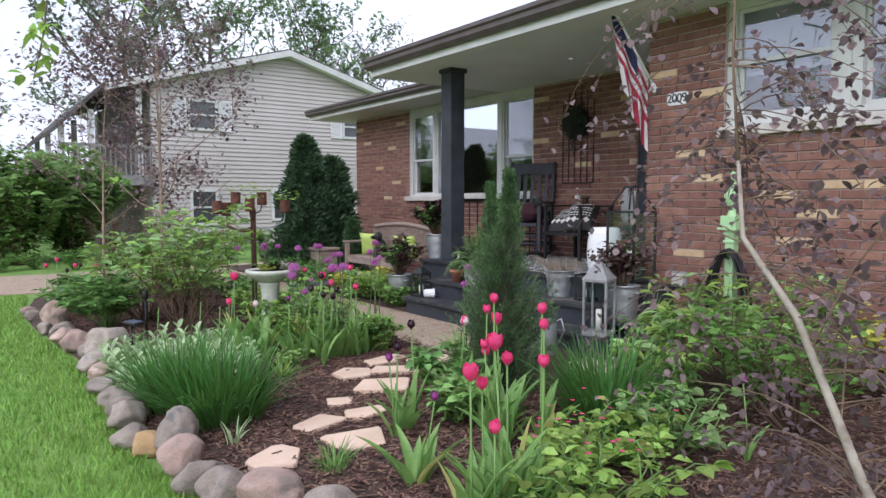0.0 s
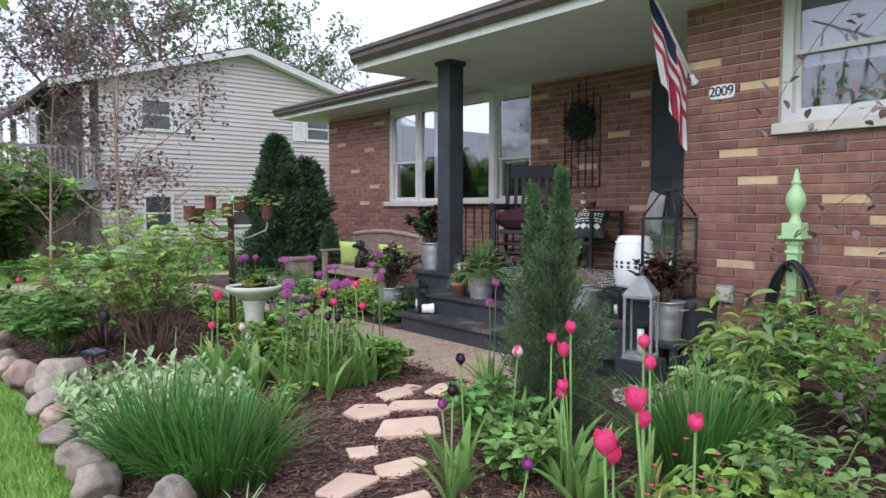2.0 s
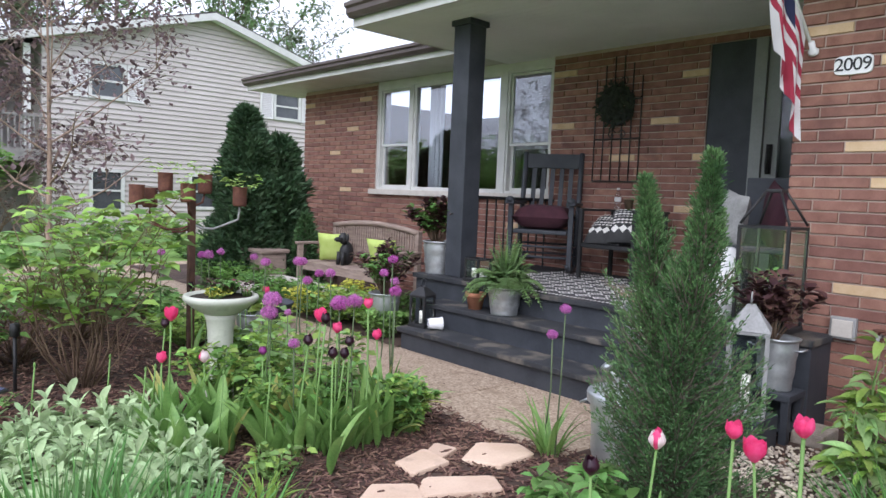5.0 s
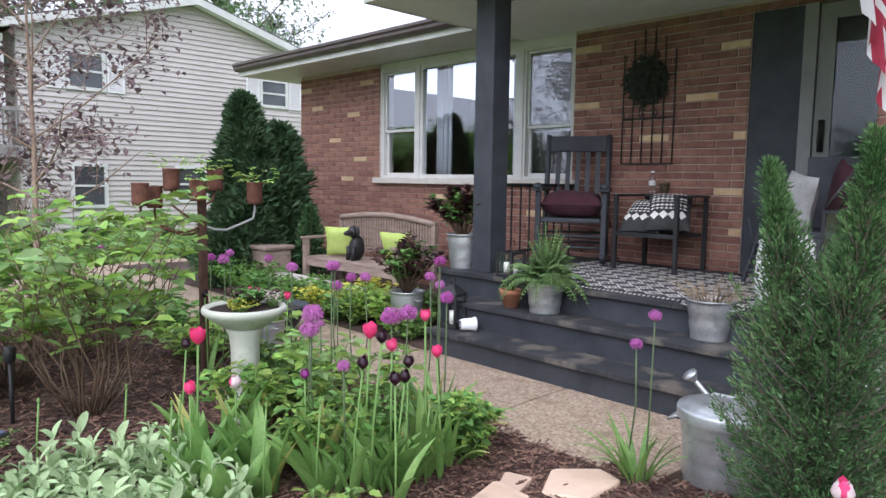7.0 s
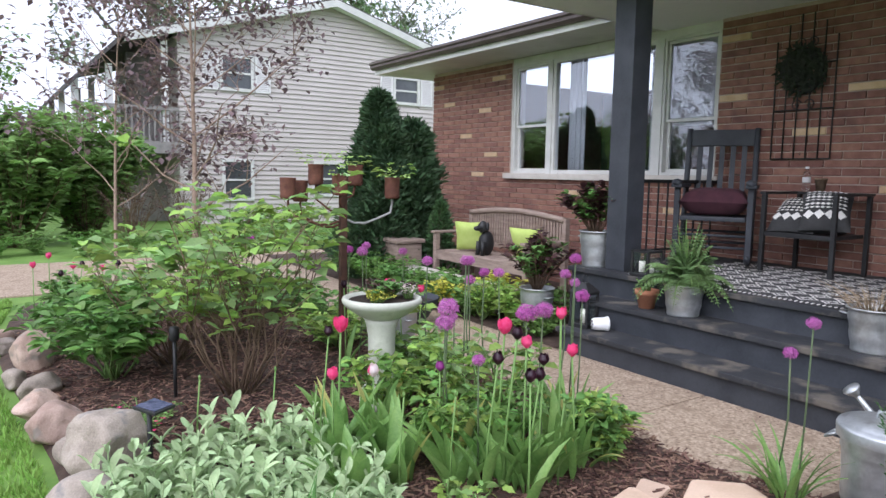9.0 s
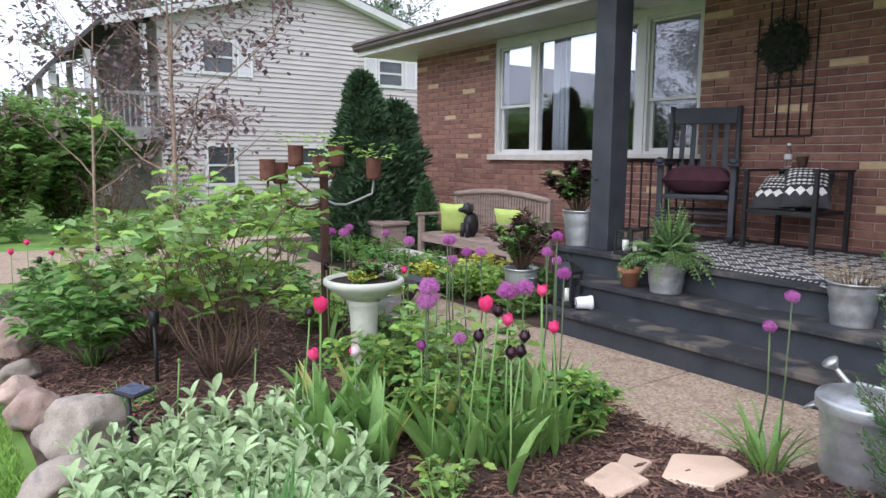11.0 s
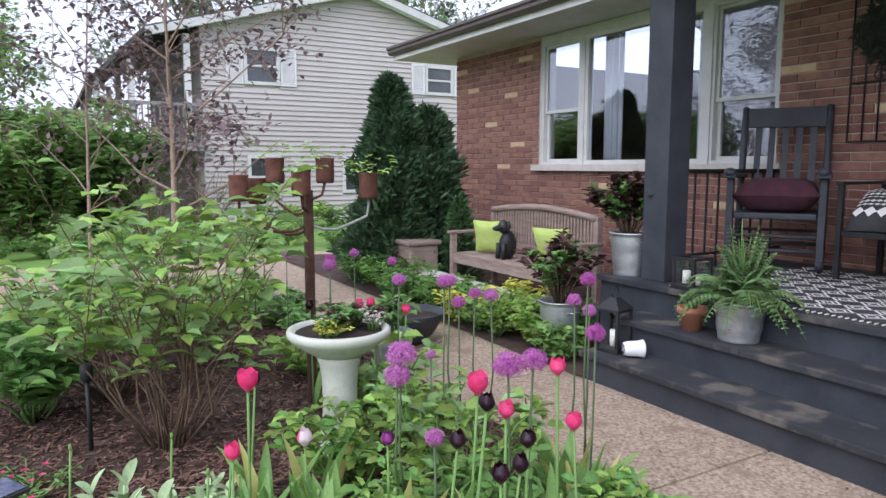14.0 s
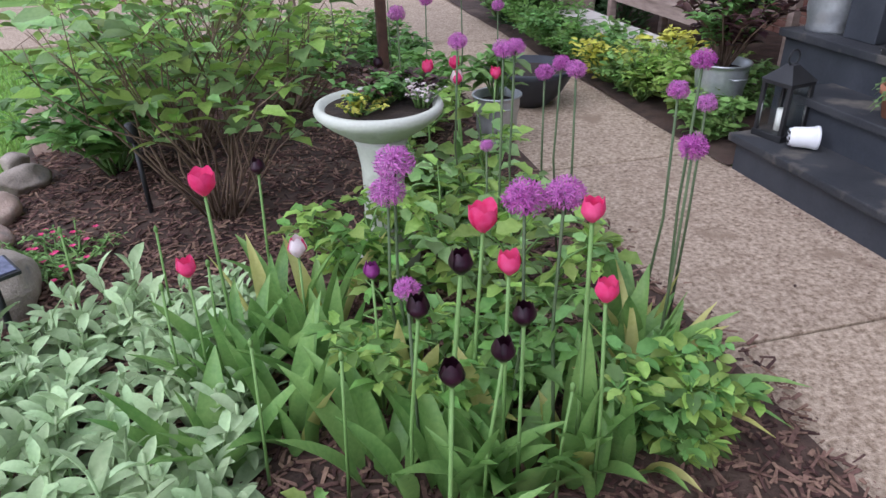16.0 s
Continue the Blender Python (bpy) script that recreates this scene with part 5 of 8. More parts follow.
M_BATH = surf("pale_green_concrete", (0.48, 0.49, 0.41), (0.6, 0.61, 0.52), 6, 0.85, 0.3, 90, stain=((0.4, 0.41, 0.33), 8, 0.58))
M_SOLAR = surf("solar_cell", (0.05, 0.06, 0.1), (0.12, 0.13, 0.2), 30, 0.12, 0, 60)


# flagstones
def flagstone(x, y, lx, ly, turn, seed):
    q = random.Random(seed)
    n = 4 + seed % 3 % 2
    ring = []
    for k in range(n):
        a = 2 * math.pi * (k + q.uniform(-0.25, 0.25)) / n
        a += math.pi / 4
        s = 1 / max(abs(math.cos(a)), abs(math.sin(a))) ** 0.9
        for da in (-0.09, 0.07):
            ring.append((lx / 2 * math.cos(a + da) * s * q.uniform(0.97, 1.14), ly / 2 * math.sin(a + da) * s * q.uniform(0.97, 1.14)))
    n *= 2
    g = Geo()
    g.add([(a, b, -0.03) for a, b in ring] + [(a, b, 0.012) for a, b in ring] + [(a * 0.96, b * 0.96, 0.019) for a, b in ring] + [(0, 0, 0.021)],
          [(k, (k + 1) % n, (k + 1) % n + n, k + n) for k in range(n)] + [(k + n, (k + 1) % n + n, (k + 1) % n + 2 * n, k + 2 * n) for k in range(n)] + [(k + 2 * n, (k + 1) % n + 2 * n, 3 * n) for k in range(n)])
    solid("flagstone", g, M_FLAG, "pinkish flat stepping stone set in the mulch", "stepping stone", "stepping stones", m=pose(x, y, bed_z(x, y) + 0.004, 0, 0, turn))


for k, (x, y, lx, ly, tn) in enumerate([(1.53, 3.35, 0.3, 0.27, 30), (1.98, 3.38, 0.36, 0.3, -10), (1.93, 3.74, 0.3, 0.2, 20), (2.24, 3.76, 0.28, 0.2, 5), (2.2, 4.07, 0.24, 0.15, -20), (2.62, 4.2, 0.4, 0.3, -15),
                                        (2.6, 4.58, 0.3, 0.24, 40), (2.9, 4.5, 0.34, 0.2, -30), (2.96, 4.8, 0.26, 0.18, 10), (3.32, 4.68, 0.34, 0.28, -25), (3.1, 4.85, 0.2, 0.16, 15)]):
    flagstone(x - 0.09, y - 0.12, lx * (0.88 if k < 5 else 1.0), ly * (0.88 if k < 5 else 1.0), tn, k + 40)


# border rocks
def rock(x, y, a, b, h, turn, mat, seed, label):
    """Boulder: a rounded lump cut by a few worn facets."""
    q = random.Random(seed)
    facets = []
    for k in range(9):
        n = Vector((q.gauss(0, 1), q.gauss(0, 1), q.gauss(0, 0.8))).normalized()
        facets.append((n, q.uniform(0.66, 0.92)))
    bm = bmesh.new()
    bmesh.ops.create_icosphere(bm, subdivisions=4, radius=1)
    off = Vector((seed, seed * 2, 0))
    for p in bm.verts:
        d = p.co.normalized()
        r = 1.0
        for n, lim in facets:
            c = n.dot(d)
            if c > 0.05:
                r = min(r, lim / c)
        r += 0.1 * noise.noise(d * 1.6 + off) + 0.035 * noise.noise(d * 6 + off)
        p.co = Vector((d.x * a * 0.49, d.y * b * 0.49, d.z * h * 0.57)) * r
        p.co.z = max(p.co.z, -h * 0.42) + h * 0.4
    bm.verts.index_update()
    g = Geo().add([tuple(p.co) for p in bm.verts], [tuple(p.index for p in fc.verts) for fc in bm.faces])
    bm.free()
    solid("border_rock", g, mat, label, "rock", "border rocks", smooth=True, m=pose(x, y, bed_z(x, y) - 0.01, 0, 0, turn))


ROCKS = [(0.86, 9.05, 0.2, 0.16, 0.14, "p"), (0.88, 8.7, 0.18, 0.18, 0.12, "g"), (1.02, 8.1, 0.34, 0.26, 0.26, "p"), (0.9, 7.8, 0.2, 0.16, 0.12, "g"), (1.02, 7.5, 0.28, 0.2, 0.14, "g"), (0.98, 7.12, 0.3, 0.2, 0.16, "p"),
         (1.04, 6.75, 0.3, 0.26, 0.2, "p"), (1.08, 6.42, 0.18, 0.16, 0.12, "g"), (1.2, 6.27, 0.44, 0.36, 0.27, "w"), (1.07, 5.85, 0.34, 0.24, 0.16, "g"), (1.03, 5.55, 0.22, 0.2, 0.14, "p"), (0.98, 5.2, 0.26, 0.2, 0.12, "g"),
         (0.99, 4.85, 0.2, 0.18, 0.13, "g"), (1.02, 4.55, 0.3, 0.24, 0.19, "d"), (0.97, 4.3, 0.3, 0.22, 0.18, "d")]
for k, (x, y, a, b, h, kind) in enumerate(ROCKS):
    rock(x, y, a, b, h, uni(-30, 30) + 60, {"p": M_ROCKP, "g": M_ROCK, "w": M_ROCK, "d": M_ROCK}[kind], k + 3.3, {"p": "rounded pinkish granite border rock", "g": "rounded grey border rock", "w": "large pale rounded granite boulder", "d": "dark grey rounded border rock"}[kind])
NEAR_ROCKS = [(0.93, 4.02, 0.22, 0.2, 0.13, "g"), (0.97, 3.83, 0.19, 0.18, 0.13, "o"), (1.1, 3.74, 0.24, 0.22, 0.24, "d"), (1.05, 3.46, 0.25, 0.23, 0.2, "p"), (1.06, 3.22, 0.26, 0.18, 0.16, "g"), (1.12, 3.05, 0.24, 0.2, 0.16, "g"), (1.25, 2.88, 0.32, 0.28, 0.17, "p"),
              (1.38, 2.55, 0.26, 0.22, 0.17, "g"), (1.42, 2.25, 0.24, 0.22, 0.16, "p"), (1.5, 1.95, 0.28, 0.2, 0.15, "g"), (1.53, 1.6, 0.3, 0.22, 0.16, "g"), (1.56, 1.25, 0.26, 0.22, 0.15, "p"), (1.6, 0.9, 0.26, 0.22, 0.15, "g")]
for k, (x, y, a, b, h, kind) in enumerate(NEAR_ROCKS):
    rock(x, y, a, b, h, uni(0, 180), {"p": M_ROCKP, "g": M_ROCK, "o": M_ROCKO, "d": M_ROCK}[kind], k + 31.7, {"p": "speckled pink granite border rock", "g": "weathered grey border rock", "o": "ochre rust-coloured border rock", "d": "tall egg-shaped grey border rock"}[kind])

# bark chips
q = random.Random(77)
g = Geo()
for k in range(46000):
    if k < 19000:
        y = q.uniform(2.4, 6.6)
        x = q.uniform(bed_edge(y) + 0.12, 3.6)
    elif k < 28000:
        y = q.uniform(5.8, 9.3)
        x = q.uniform(bed_edge(y) + 0.12, 3.4)
    elif k < 37000:
        y = q.uniform(0.6, 2.6)
        x = q.uniform(max(1.7, bed_edge(y) + 0.1), 5.0)
    else:
        y = q.uniform(-0.5, 9.5)
        x = q.uniform(bed_edge(y) + 0.12, 3.5 if y > 4.2 else 5.1)
    if x > 3.47 and y > 4.6 and q.random() < (0.5 if x < 3.53 + 0.05 * math.sin(y * 5) else 0.96):
        continue
    a, tl = q.uniform(0, 6.28), q.uniform(-0.35, 0.35)
    l, w, th = q.uniform(0.006, 0.03), q.uniform(0.0025, 0.007), q.uniform(0.002, 0.004)
    z = max(bed_z(x, y), 0.014 if (x > 3.46 and y > 4.2) else -1) + q.uniform(0.0, 0.012)
    c, s = math.cos(a), math.sin(a)
    ends = []
    for sx, sy in ((-l, -w), (l, -w * q.uniform(0.3, 1)), (l, w * q.uniform(0.3, 1)), (-l, w)):
        ends.append((x + c * sx - s * sy, y + s * sx + c * sy, z + tl * sx))
    g.add(ends + [(p[0], p[1], p[2] + th) for p in ends], [(4, 5, 6, 7), (0, 1, 5, 4), (1, 2, 6, 5), (2, 3, 7, 6), (3, 0, 4, 7)])
solid("bark_mulch", g, M_CHIP, "loose shredded bark chips over the bed", "mulch", kind="stuff")

# lawn blades, dense beside the bed
g = Geo()
for k in range(70000):
    y = -1.2 + 12.2 * q.random() ** 1.3
    x = bed_edge(y) - 0.03 - (2.6 + 0.25 * y) * q.random() ** 1.4
    a, h = q.uniform(0, 6.28), q.uniform(0.02, 0.05)
    w = q.uniform(0.002, 0.0045) * (1 + 0.12 * y)
    dx, dy = math.cos(a), math.sin(a)
    lx, ly = q.uniform(-0.025, 0.025), q.uniform(-0.025, 0.025)
    g.add([(x - dx * w, y - dy * w, -0.012), (x + dx * w, y + dy * w, -0.012), (x + lx * 0.5 + dx * w * 0.8, y + ly * 0.5 + dy * w * 0.8, h * 0.6), (x + lx, y + ly, h)], [(0, 1, 2, 3)])
solid("grass", g, M_GRASS, "short green lawn grass beside the rock border", "grass", kind="stuff")


# ---- plants ----
def blades(name, x, y, n, length, width, mat, label, seed, spread=0.1, arch=0.9, category="grass clump", up=0.5, yellow=0.0):
    q = random.Random(seed)
    t = thing(name, label, category, m=pose(x, y, bed_z(x, y) - 0.01))
    rest = Geo()
    for k in range(n):
        g = Geo() if k < 30 else rest
        a = q.uniform(0, 6.28)
        r = spread * math.sqrt(q.random())
        lean = q.uniform(0.05, 0.75)
        a2 = a + q.uniform(-0.5, 0.5)
        g.leaf((math.cos(a) * r, math.sin(a) * r, 0), (math.cos(a2) * lean, math.sin(a2) * lean, 1), (-math.cos(a2), -math.sin(a2), up), length * q.uniform(0.55, 1.1), width * q.uniform(0.7, 1.2), arch * (0.3 + lean), 6, 0.25, 0.3)
        if k < 30:
            part("leaf", g, M_YELLOWED if q.random() < yellow else mat, t)
    if rest.v:
        part("foliage", rest, mat, t, kind="stuff")
    return t


blades("daylily", 1.42, 4.05, 420, 0.52, 0.016, M_LILY, "large arching clump of dark green daylily leaves", 1, 0.22, 0.9)
blades("daylily", 1.3, 4.45, 340, 0.5, 0.015, M_LILY, "arching clump of green daylily leaves beside the rocks", 2, 0.2, 0.9)
blades("ornamental_grass", 3.18, 2.71, 430, 0.55, 0.013, M_LILY, "tall clump of narrow dark green grass", 3, 0.2, 0.9)
blades("young_grass", 2.1, 4.78, 34, 0.2, 0.014, M_LIMELEAF, "small yellow-green grassy tuft in the mulch", 4, 0.05, 0.8)
blades("young_grass", 1.62, 3.0, 60, 0.17, 0.009, M_STRAP, "small green grassy tuft in the mulch", 5, 0.07, 0.9)
blades("young_grass", 1.35, 3.62, 14, 0.16, 0.012, M_LAMB, "little grey-green seedling tuft", 6, 0.04, 0.9)
blades("young_grass", 3.47, 4.42, 30, 0.36, 0.02, M_STRAP, "loose tuft of allium leaves at the path's edge", 7, 0.06, 1.1)


def lamb_ear(seed):
    """Felted plant: several leaning stems with opposite pairs of blunt oval leaves."""
    q = random.Random(seed)
    t = thing("lambs_ear", "silvery green felted lamb's-ear with oval leaves", "plant", "lamb's-ear patch")
    g, gs = Geo(), Geo()
    for s in range(4):
        a0 = s * 1.57 + q.uniform(-0.5, 0.5)
        b = Vector((math.cos(a0), math.sin(a0), 0)) * q.uniform(0.015, 0.055)
        h = q.uniform(0.06, 0.2)
        tip = b + Vector((q.uniform(-0.03, 0.03), q.uniform(-0.03, 0.03), h))
        gs.tube([b - Vector((0, 0, 0.02)), b.lerp(tip, 0.5), tip], 0.004, 5)
        pairs = 4 if h > 0.1 else 3
        a1 = q.uniform(0, 3.14)
        for k in range(pairs):
            u = (k + 0.3) / pairs
            el = 0.1 + 1.05 * u + q.uniform(-0.15, 0.15)
            for w in range(2):
                a = a1 + k * 1.57 + w * 3.14 + q.uniform(-0.35, 0.35)
                e2 = el + q.uniform(-0.25, 0.25)
                d = Vector((math.cos(a) * math.cos(e2), math.sin(a) * math.cos(e2), math.sin(e2)))
                big = q.uniform(0.75, 1.15) * (1.0 - 0.4 * u)
                g.leaf(b.lerp(tip, u), d, Vector((q.uniform(-0.5, 0.5), q.uniform(-0.5, 0.5), 1)), 0.125 * big, 0.046 * big, q.uniform(0.3, 0.9), 6, q.uniform(0.1, 0.4), 0.52, q.uniform(-0.25, 0.25), 0.6)
    part("leaf_rosette", g, M_LAMB, t, kind="stuff")
    part("stem", gs, M_LAMB, t)
    return t


kinds = [lamb_ear(s) for s in (1, 2, 3, 4, 5)]
q = random.Random(8)
spots = []
tries = 0
while len(spots) < 60 and tries < 6000:
    tries += 1
    y = q.uniform(4.75, 6.12)
    x = q.uniform(1.12, 2.12)
    if y < 5.0 and x > 1.6:
        continue
    if x > 2.25 - 0.25 * (6.1 - y) or (x - 1.3) ** 2 + (y - 6.22) ** 2 < 0.09:
        continue
    if all((x - a) ** 2 + (y - b) ** 2 > 0.0145 for a, b in spots):
        spots.append((x, y))
for k, (x, y) in enumerate(spots):
    m = pose(x, y, bed_z(x, y), q.uniform(-8, 8), q.uniform(-8, 8), q.uniform(0, 360)) @ Matrix.Scale(q.uniform(0.75, 1.2), 4)
    if k < 5:
        kinds[k].matrix_world = m
    else:
        c = copy_thing(kinds[k % 5], m)
        c.matrix_world = m


BENDS = {}


def tulip(mat, label, seed, height, open_=0.0, leaves=2, bloom=0.027):
    q = random.Random(seed)
    t = thing("tulip", label, "tulip", "tulips")
    bend = q.uniform(-0.04, 0.04), q.uniform(-0.04, 0.04)
    top = Vector((bend[0], bend[1], height - 0.06))
    part("stem", Geo().tube([(0, 0, -0.02), (bend[0] * 0.2, bend[1] * 0.2, height * 0.4), tuple(top)], [0.005, 0.0045, 0.004], 6), M_STEM, t)
    head = part("bloom", Geo().blob(tuple(top), (0.008, 0.008, 0.007), 0, sub=1), M_STEM, t)
    for k in range(6):
        g = Geo()
        a = k * math.pi / 3
        n, m = 8, 4
        vs, fs = [], []
        for i in range(n + 1):
            u = i / n
            r = bloom * (0.22 + 0.8 * math.sin(min(1, u * 1.7) * math.pi / 2) - (0.95 - open_ * 1.3) * max(0, u - 0.45)) * (0.92 if k % 2 else 1)
            wid = 0.8 * min(1, 0.45 + 1.6 * u) * (1 if u < 0.55 else math.sqrt(max(0.02, 1 - ((u - 0.55) / 0.45) ** 2)))
            for j in range(m + 1):
                b = a + wid * (j / m * 2 - 1)
                vs.append((top.x + r * math.cos(b), top.y + r * math.sin(b), top.z + bloom * 2.1 * u + 0.005 * math.sin(k * 2.1 + seed) * u))
        for i in range(n):
            for j in range(m):
                p = i * (m + 1) + j
                fs.append((p, p + 1, p + m + 2, p + m + 1))
        g.add(vs, fs)
        part("petal", g, M_PINK if mat is M_WPET and k in (1, 4) else mat, head)
    for k in range(leaves):
        a = q.uniform(0, 6.28)
        part("leaf", Geo().leaf((0.01 * math.cos(a), 0.01 * math.sin(a), -0.01), (math.cos(a) * 0.35, math.sin(a) * 0.35, 1), (-math.cos(a), -math.sin(a), 0.4), q.uniform(0.22, 0.34), q.uniform(0.035, 0.055), 0.6, 6, 0.35, 0.4), M_STRAP, t)
    BENDS[t.name] = bend
    return t


def plant_row(makers, rows):
    first = {}
    for k, (x, y, h, kind) in enumerate(rows):
        key = (kind, k % 3)
        z = bed_z(x, y)
        if key not in first:
            first[key] = makers[kind](k)
            o = first[key]
        else:
            o = copy_thing(first[key], Matrix())
        s = h / 0.55
        w = 0.5 + 0.5 * s
        bx, by = BENDS[first[key].name]
        a = uni(0, 6.283)
        ox, oy = w * (bx * math.cos(a) - by * math.sin(a)), w * (bx * math.sin(a) + by * math.cos(a))
        o.matrix_world = pose(x - ox, y - oy, z, 0, 0, math.degrees(a)) @ Matrix.Diagonal((w, w, s, 1))
        for ch in o.children:
            if ch.name.startswith("bloom"):
                k2 = 0.92 / w
                ch.matrix_basis = Matrix.Translation((bx, by, 0.49)) @ Matrix.Diagonal((k2, k2, 0.92 / s, 1)) @ Matrix.Translation((-bx, -by, -0.49))


MAKERS = {
    "p": lambda k: tulip(M_PINK, "bright pink tulip on a tall stem", 10 + k, 0.55, 0.42),
    "o": lambda k: tulip(M_PINK, "wide open pink tulip in full bloom", 30 + k, 0.55, 0.75, 2, 0.034),
    "d": lambda k: tulip(M_BLACKT, "nearly black maroon tulip", 50 + k, 0.55, 0.1),
    "v": lambda k: tulip(M_VIOLET, "purple tulip with closed petals", 70 + k, 0.55, 0.0, 2, 0.024),
    "w": lambda k: tulip(M_WPET, "white tulip streaked with red", 90 + k, 0.55, 0.1, 2, 0.032),
}
plant_row(MAKERS, [(2.06, 5.66, 0.69, "o"), (1.99, 5.59, 0.48, "p"), (2.83, 5.1, 0.78, "p"), (2.845, 5.04, 0.61, "p"), (2.675, 5.14, 0.645, "p"), (2.66, 5.27, 0.69, "o"), (2.55, 5.055, 0.72, "d"), (2.47, 5.075, 0.61, "d"), (2.665, 5.02, 0.595, "d"), (2.61, 4.98, 0.545, "d"), (2.49, 4.9, 0.58, "d"),
                   (2.43, 5.43, 0.495, "v"), (2.265, 5.74, 0.41, "w"), (2.87, 6.69, 0.66, "p"), (3.2, 6.82, 0.57, "p"), (3.02, 6.8, 0.56, "w"), (2.18, 6.05, 0.55, "d"), (2.72, 7.0, 0.62, "d"), (3.05, 6.95, 0.6, "p")])
plant_row(MAKERS, [(2.554, 2.948, 0.79, "p"), (2.693, 3.177, 0.69, "p"), (2.725, 3.128, 0.62, "o"), (2.562, 2.587, 0.79, "p"), (2.52, 2.53, 0.71, "p"), (1.905, 2.168, 0.76, "o"), (2.008, 2.212, 0.67, "p"), (2.099, 2.096, 0.67, "p"), (1.815, 2.207, 0.63, "o"), (1.9, 2.24, 0.57, "p"), (2.724, 3.428, 0.57, "w"), (2.45, 2.9, 0.54, "p"), (2.5, 2.95, 0.48, "p"), (2.31, 3.39, 0.6, "d"), (2.1, 3.2, 0.52, "d"), (2.06, 3.22, 0.46, "v"), (1.92, 2.6, 0.42, "v"), (3.3, 1.95, 0.42, "v"), (1.85, 2.1, 0.42, "p")])
plant_row(MAKERS, [(1.12, 9.75, 0.5, "p"), (1.25, 9.9, 0.56, "p"), (1.4, 9.5, 0.5, "p"), (1.6, 9.3, 0.5, "p"), (1.3, 9.4, 0.45, "d"), (1.75, 9.5, 0.5, "d"), (1.9, 9.2, 0.5, "d"), (2.1, 9.4, 0.5, "p"), (1.5, 9.8, 0.48, "d")])


def allium(seed, label="purple allium globe on a tall bare stem", r=0.034):
    q = random.Random(seed)
    t = thing("allium", label, "allium", "alliums")
    part("stem", Geo().tube([(q.uniform(-0.03, 0.03), q.uniform(-0.03, 0.03), -0.02), (q.uniform(-0.012, 0.012), q.uniform(-0.012, 0.012), 0.3), (0, 0, 0.55)], [0.0045, 0.004, 0.0036], 6), M_ALSTEM, t)
    g, gs = Geo(), Geo()
    c = Vector((0, 0, 0.55))
    for k in range(105):
        zz = 1 - 1.85 * (k + 0.5) / 105
        a = k * 2.39996 + q.uniform(-0.2, 0.2)
        d = Vector((math.sqrt(1 - zz * zz) * math.cos(a), math.sqrt(1 - zz * zz) * math.sin(a), zz))
        p = c + d * r * q.uniform(0.72, 1.08)
        gs.tube([c + d * 0.006, p], 0.0008, 3, False)
        s1 = d.orthogonal().normalized()
        s2 = d.cross(s1)
        for j in range(6):
            w = s1 * math.cos(j * 1.0472 + a) + s2 * math.sin(j * 1.0472 + a)
            e = w.cross(d)
            f = q.uniform(0.7, 1.25)
            g.add([tuple(p), tuple(p + (w * 0.006 + e * 0.0016 + d * 0.003) * f), tuple(p + (w * 0.0115 + d * 0.006) * f), tuple(p + (w * 0.006 - e * 0.0016 + d * 0.003) * f)], [(0, 1, 2, 3)])
    part("flower_head", g, M_ALLIUM, t, kind="stuff")
    part("pedicel_spray", gs, M_ALLIUM, t, kind="stuff")
    return t


# head's place and size share
AL = [(2.51, 5.49, 0.74, 1.25), (2.49, 5.48, 0.675, 1.15), (2.475, 5.21, 0.567, 0.75), (2.73, 5.21, 0.743, 1.2), (2.81, 5.19, 0.75, 1.1), (3.195, 5.335, 0.757, 0.95), (3.255, 5.52, 0.837, 0.75), (3.285, 5.48, 0.92, 0.8), (3.386, 5.58, 0.773, 0.75), (2.79, 6.88, 0.835, 0.95), (2.87, 6.23, 0.845, 0.85), (2.93, 5.94, 0.875, 0.85), (2.98, 5.98, 0.87, 0.8), (3.18, 5.97, 0.79, 0.85), (3.2, 6.27, 0.705, 0.9), (3.2, 6.13, 0.77, 0.8),
      (3.52, 4.47, 0.63, 0.75), (3.47, 4.36, 0.78, 0.75), (3.1, 7.7, 0.75, 0.9), (3.35, 7.9, 0.75, 0.9), (3.4, 7.4, 0.75, 0.85), (3.0, 8.3, 0.72, 0.9), (2.7, 8.8, 0.75, 0.9), (2.9, 6.0, 0.56, 0.6)]
first = [allium(s) for s in (1, 2, 3)]
for k, (x, y, top, size) in enumerate(AL):
    z = bed_z(x, y)
    tall = (top - z) / 0.55
    m = pose(x, y, z, 0, 0, uni(0, 360)) @ Matrix.Diagonal((1, 1, tall, 1))
    o = first[k] if k < 3 else copy_thing(first[k % 3], m)
    o.matrix_world = m
    for ch in o.children:
        if not ch.name.startswith("stem"):
            ch.matrix_basis = Matrix.Translation((0, 0, 0.55)) @ Matrix.Diagonal((size, size, size * 0.86 / tall, 1)) @ Matrix.Translation((0, 0, -0.55))

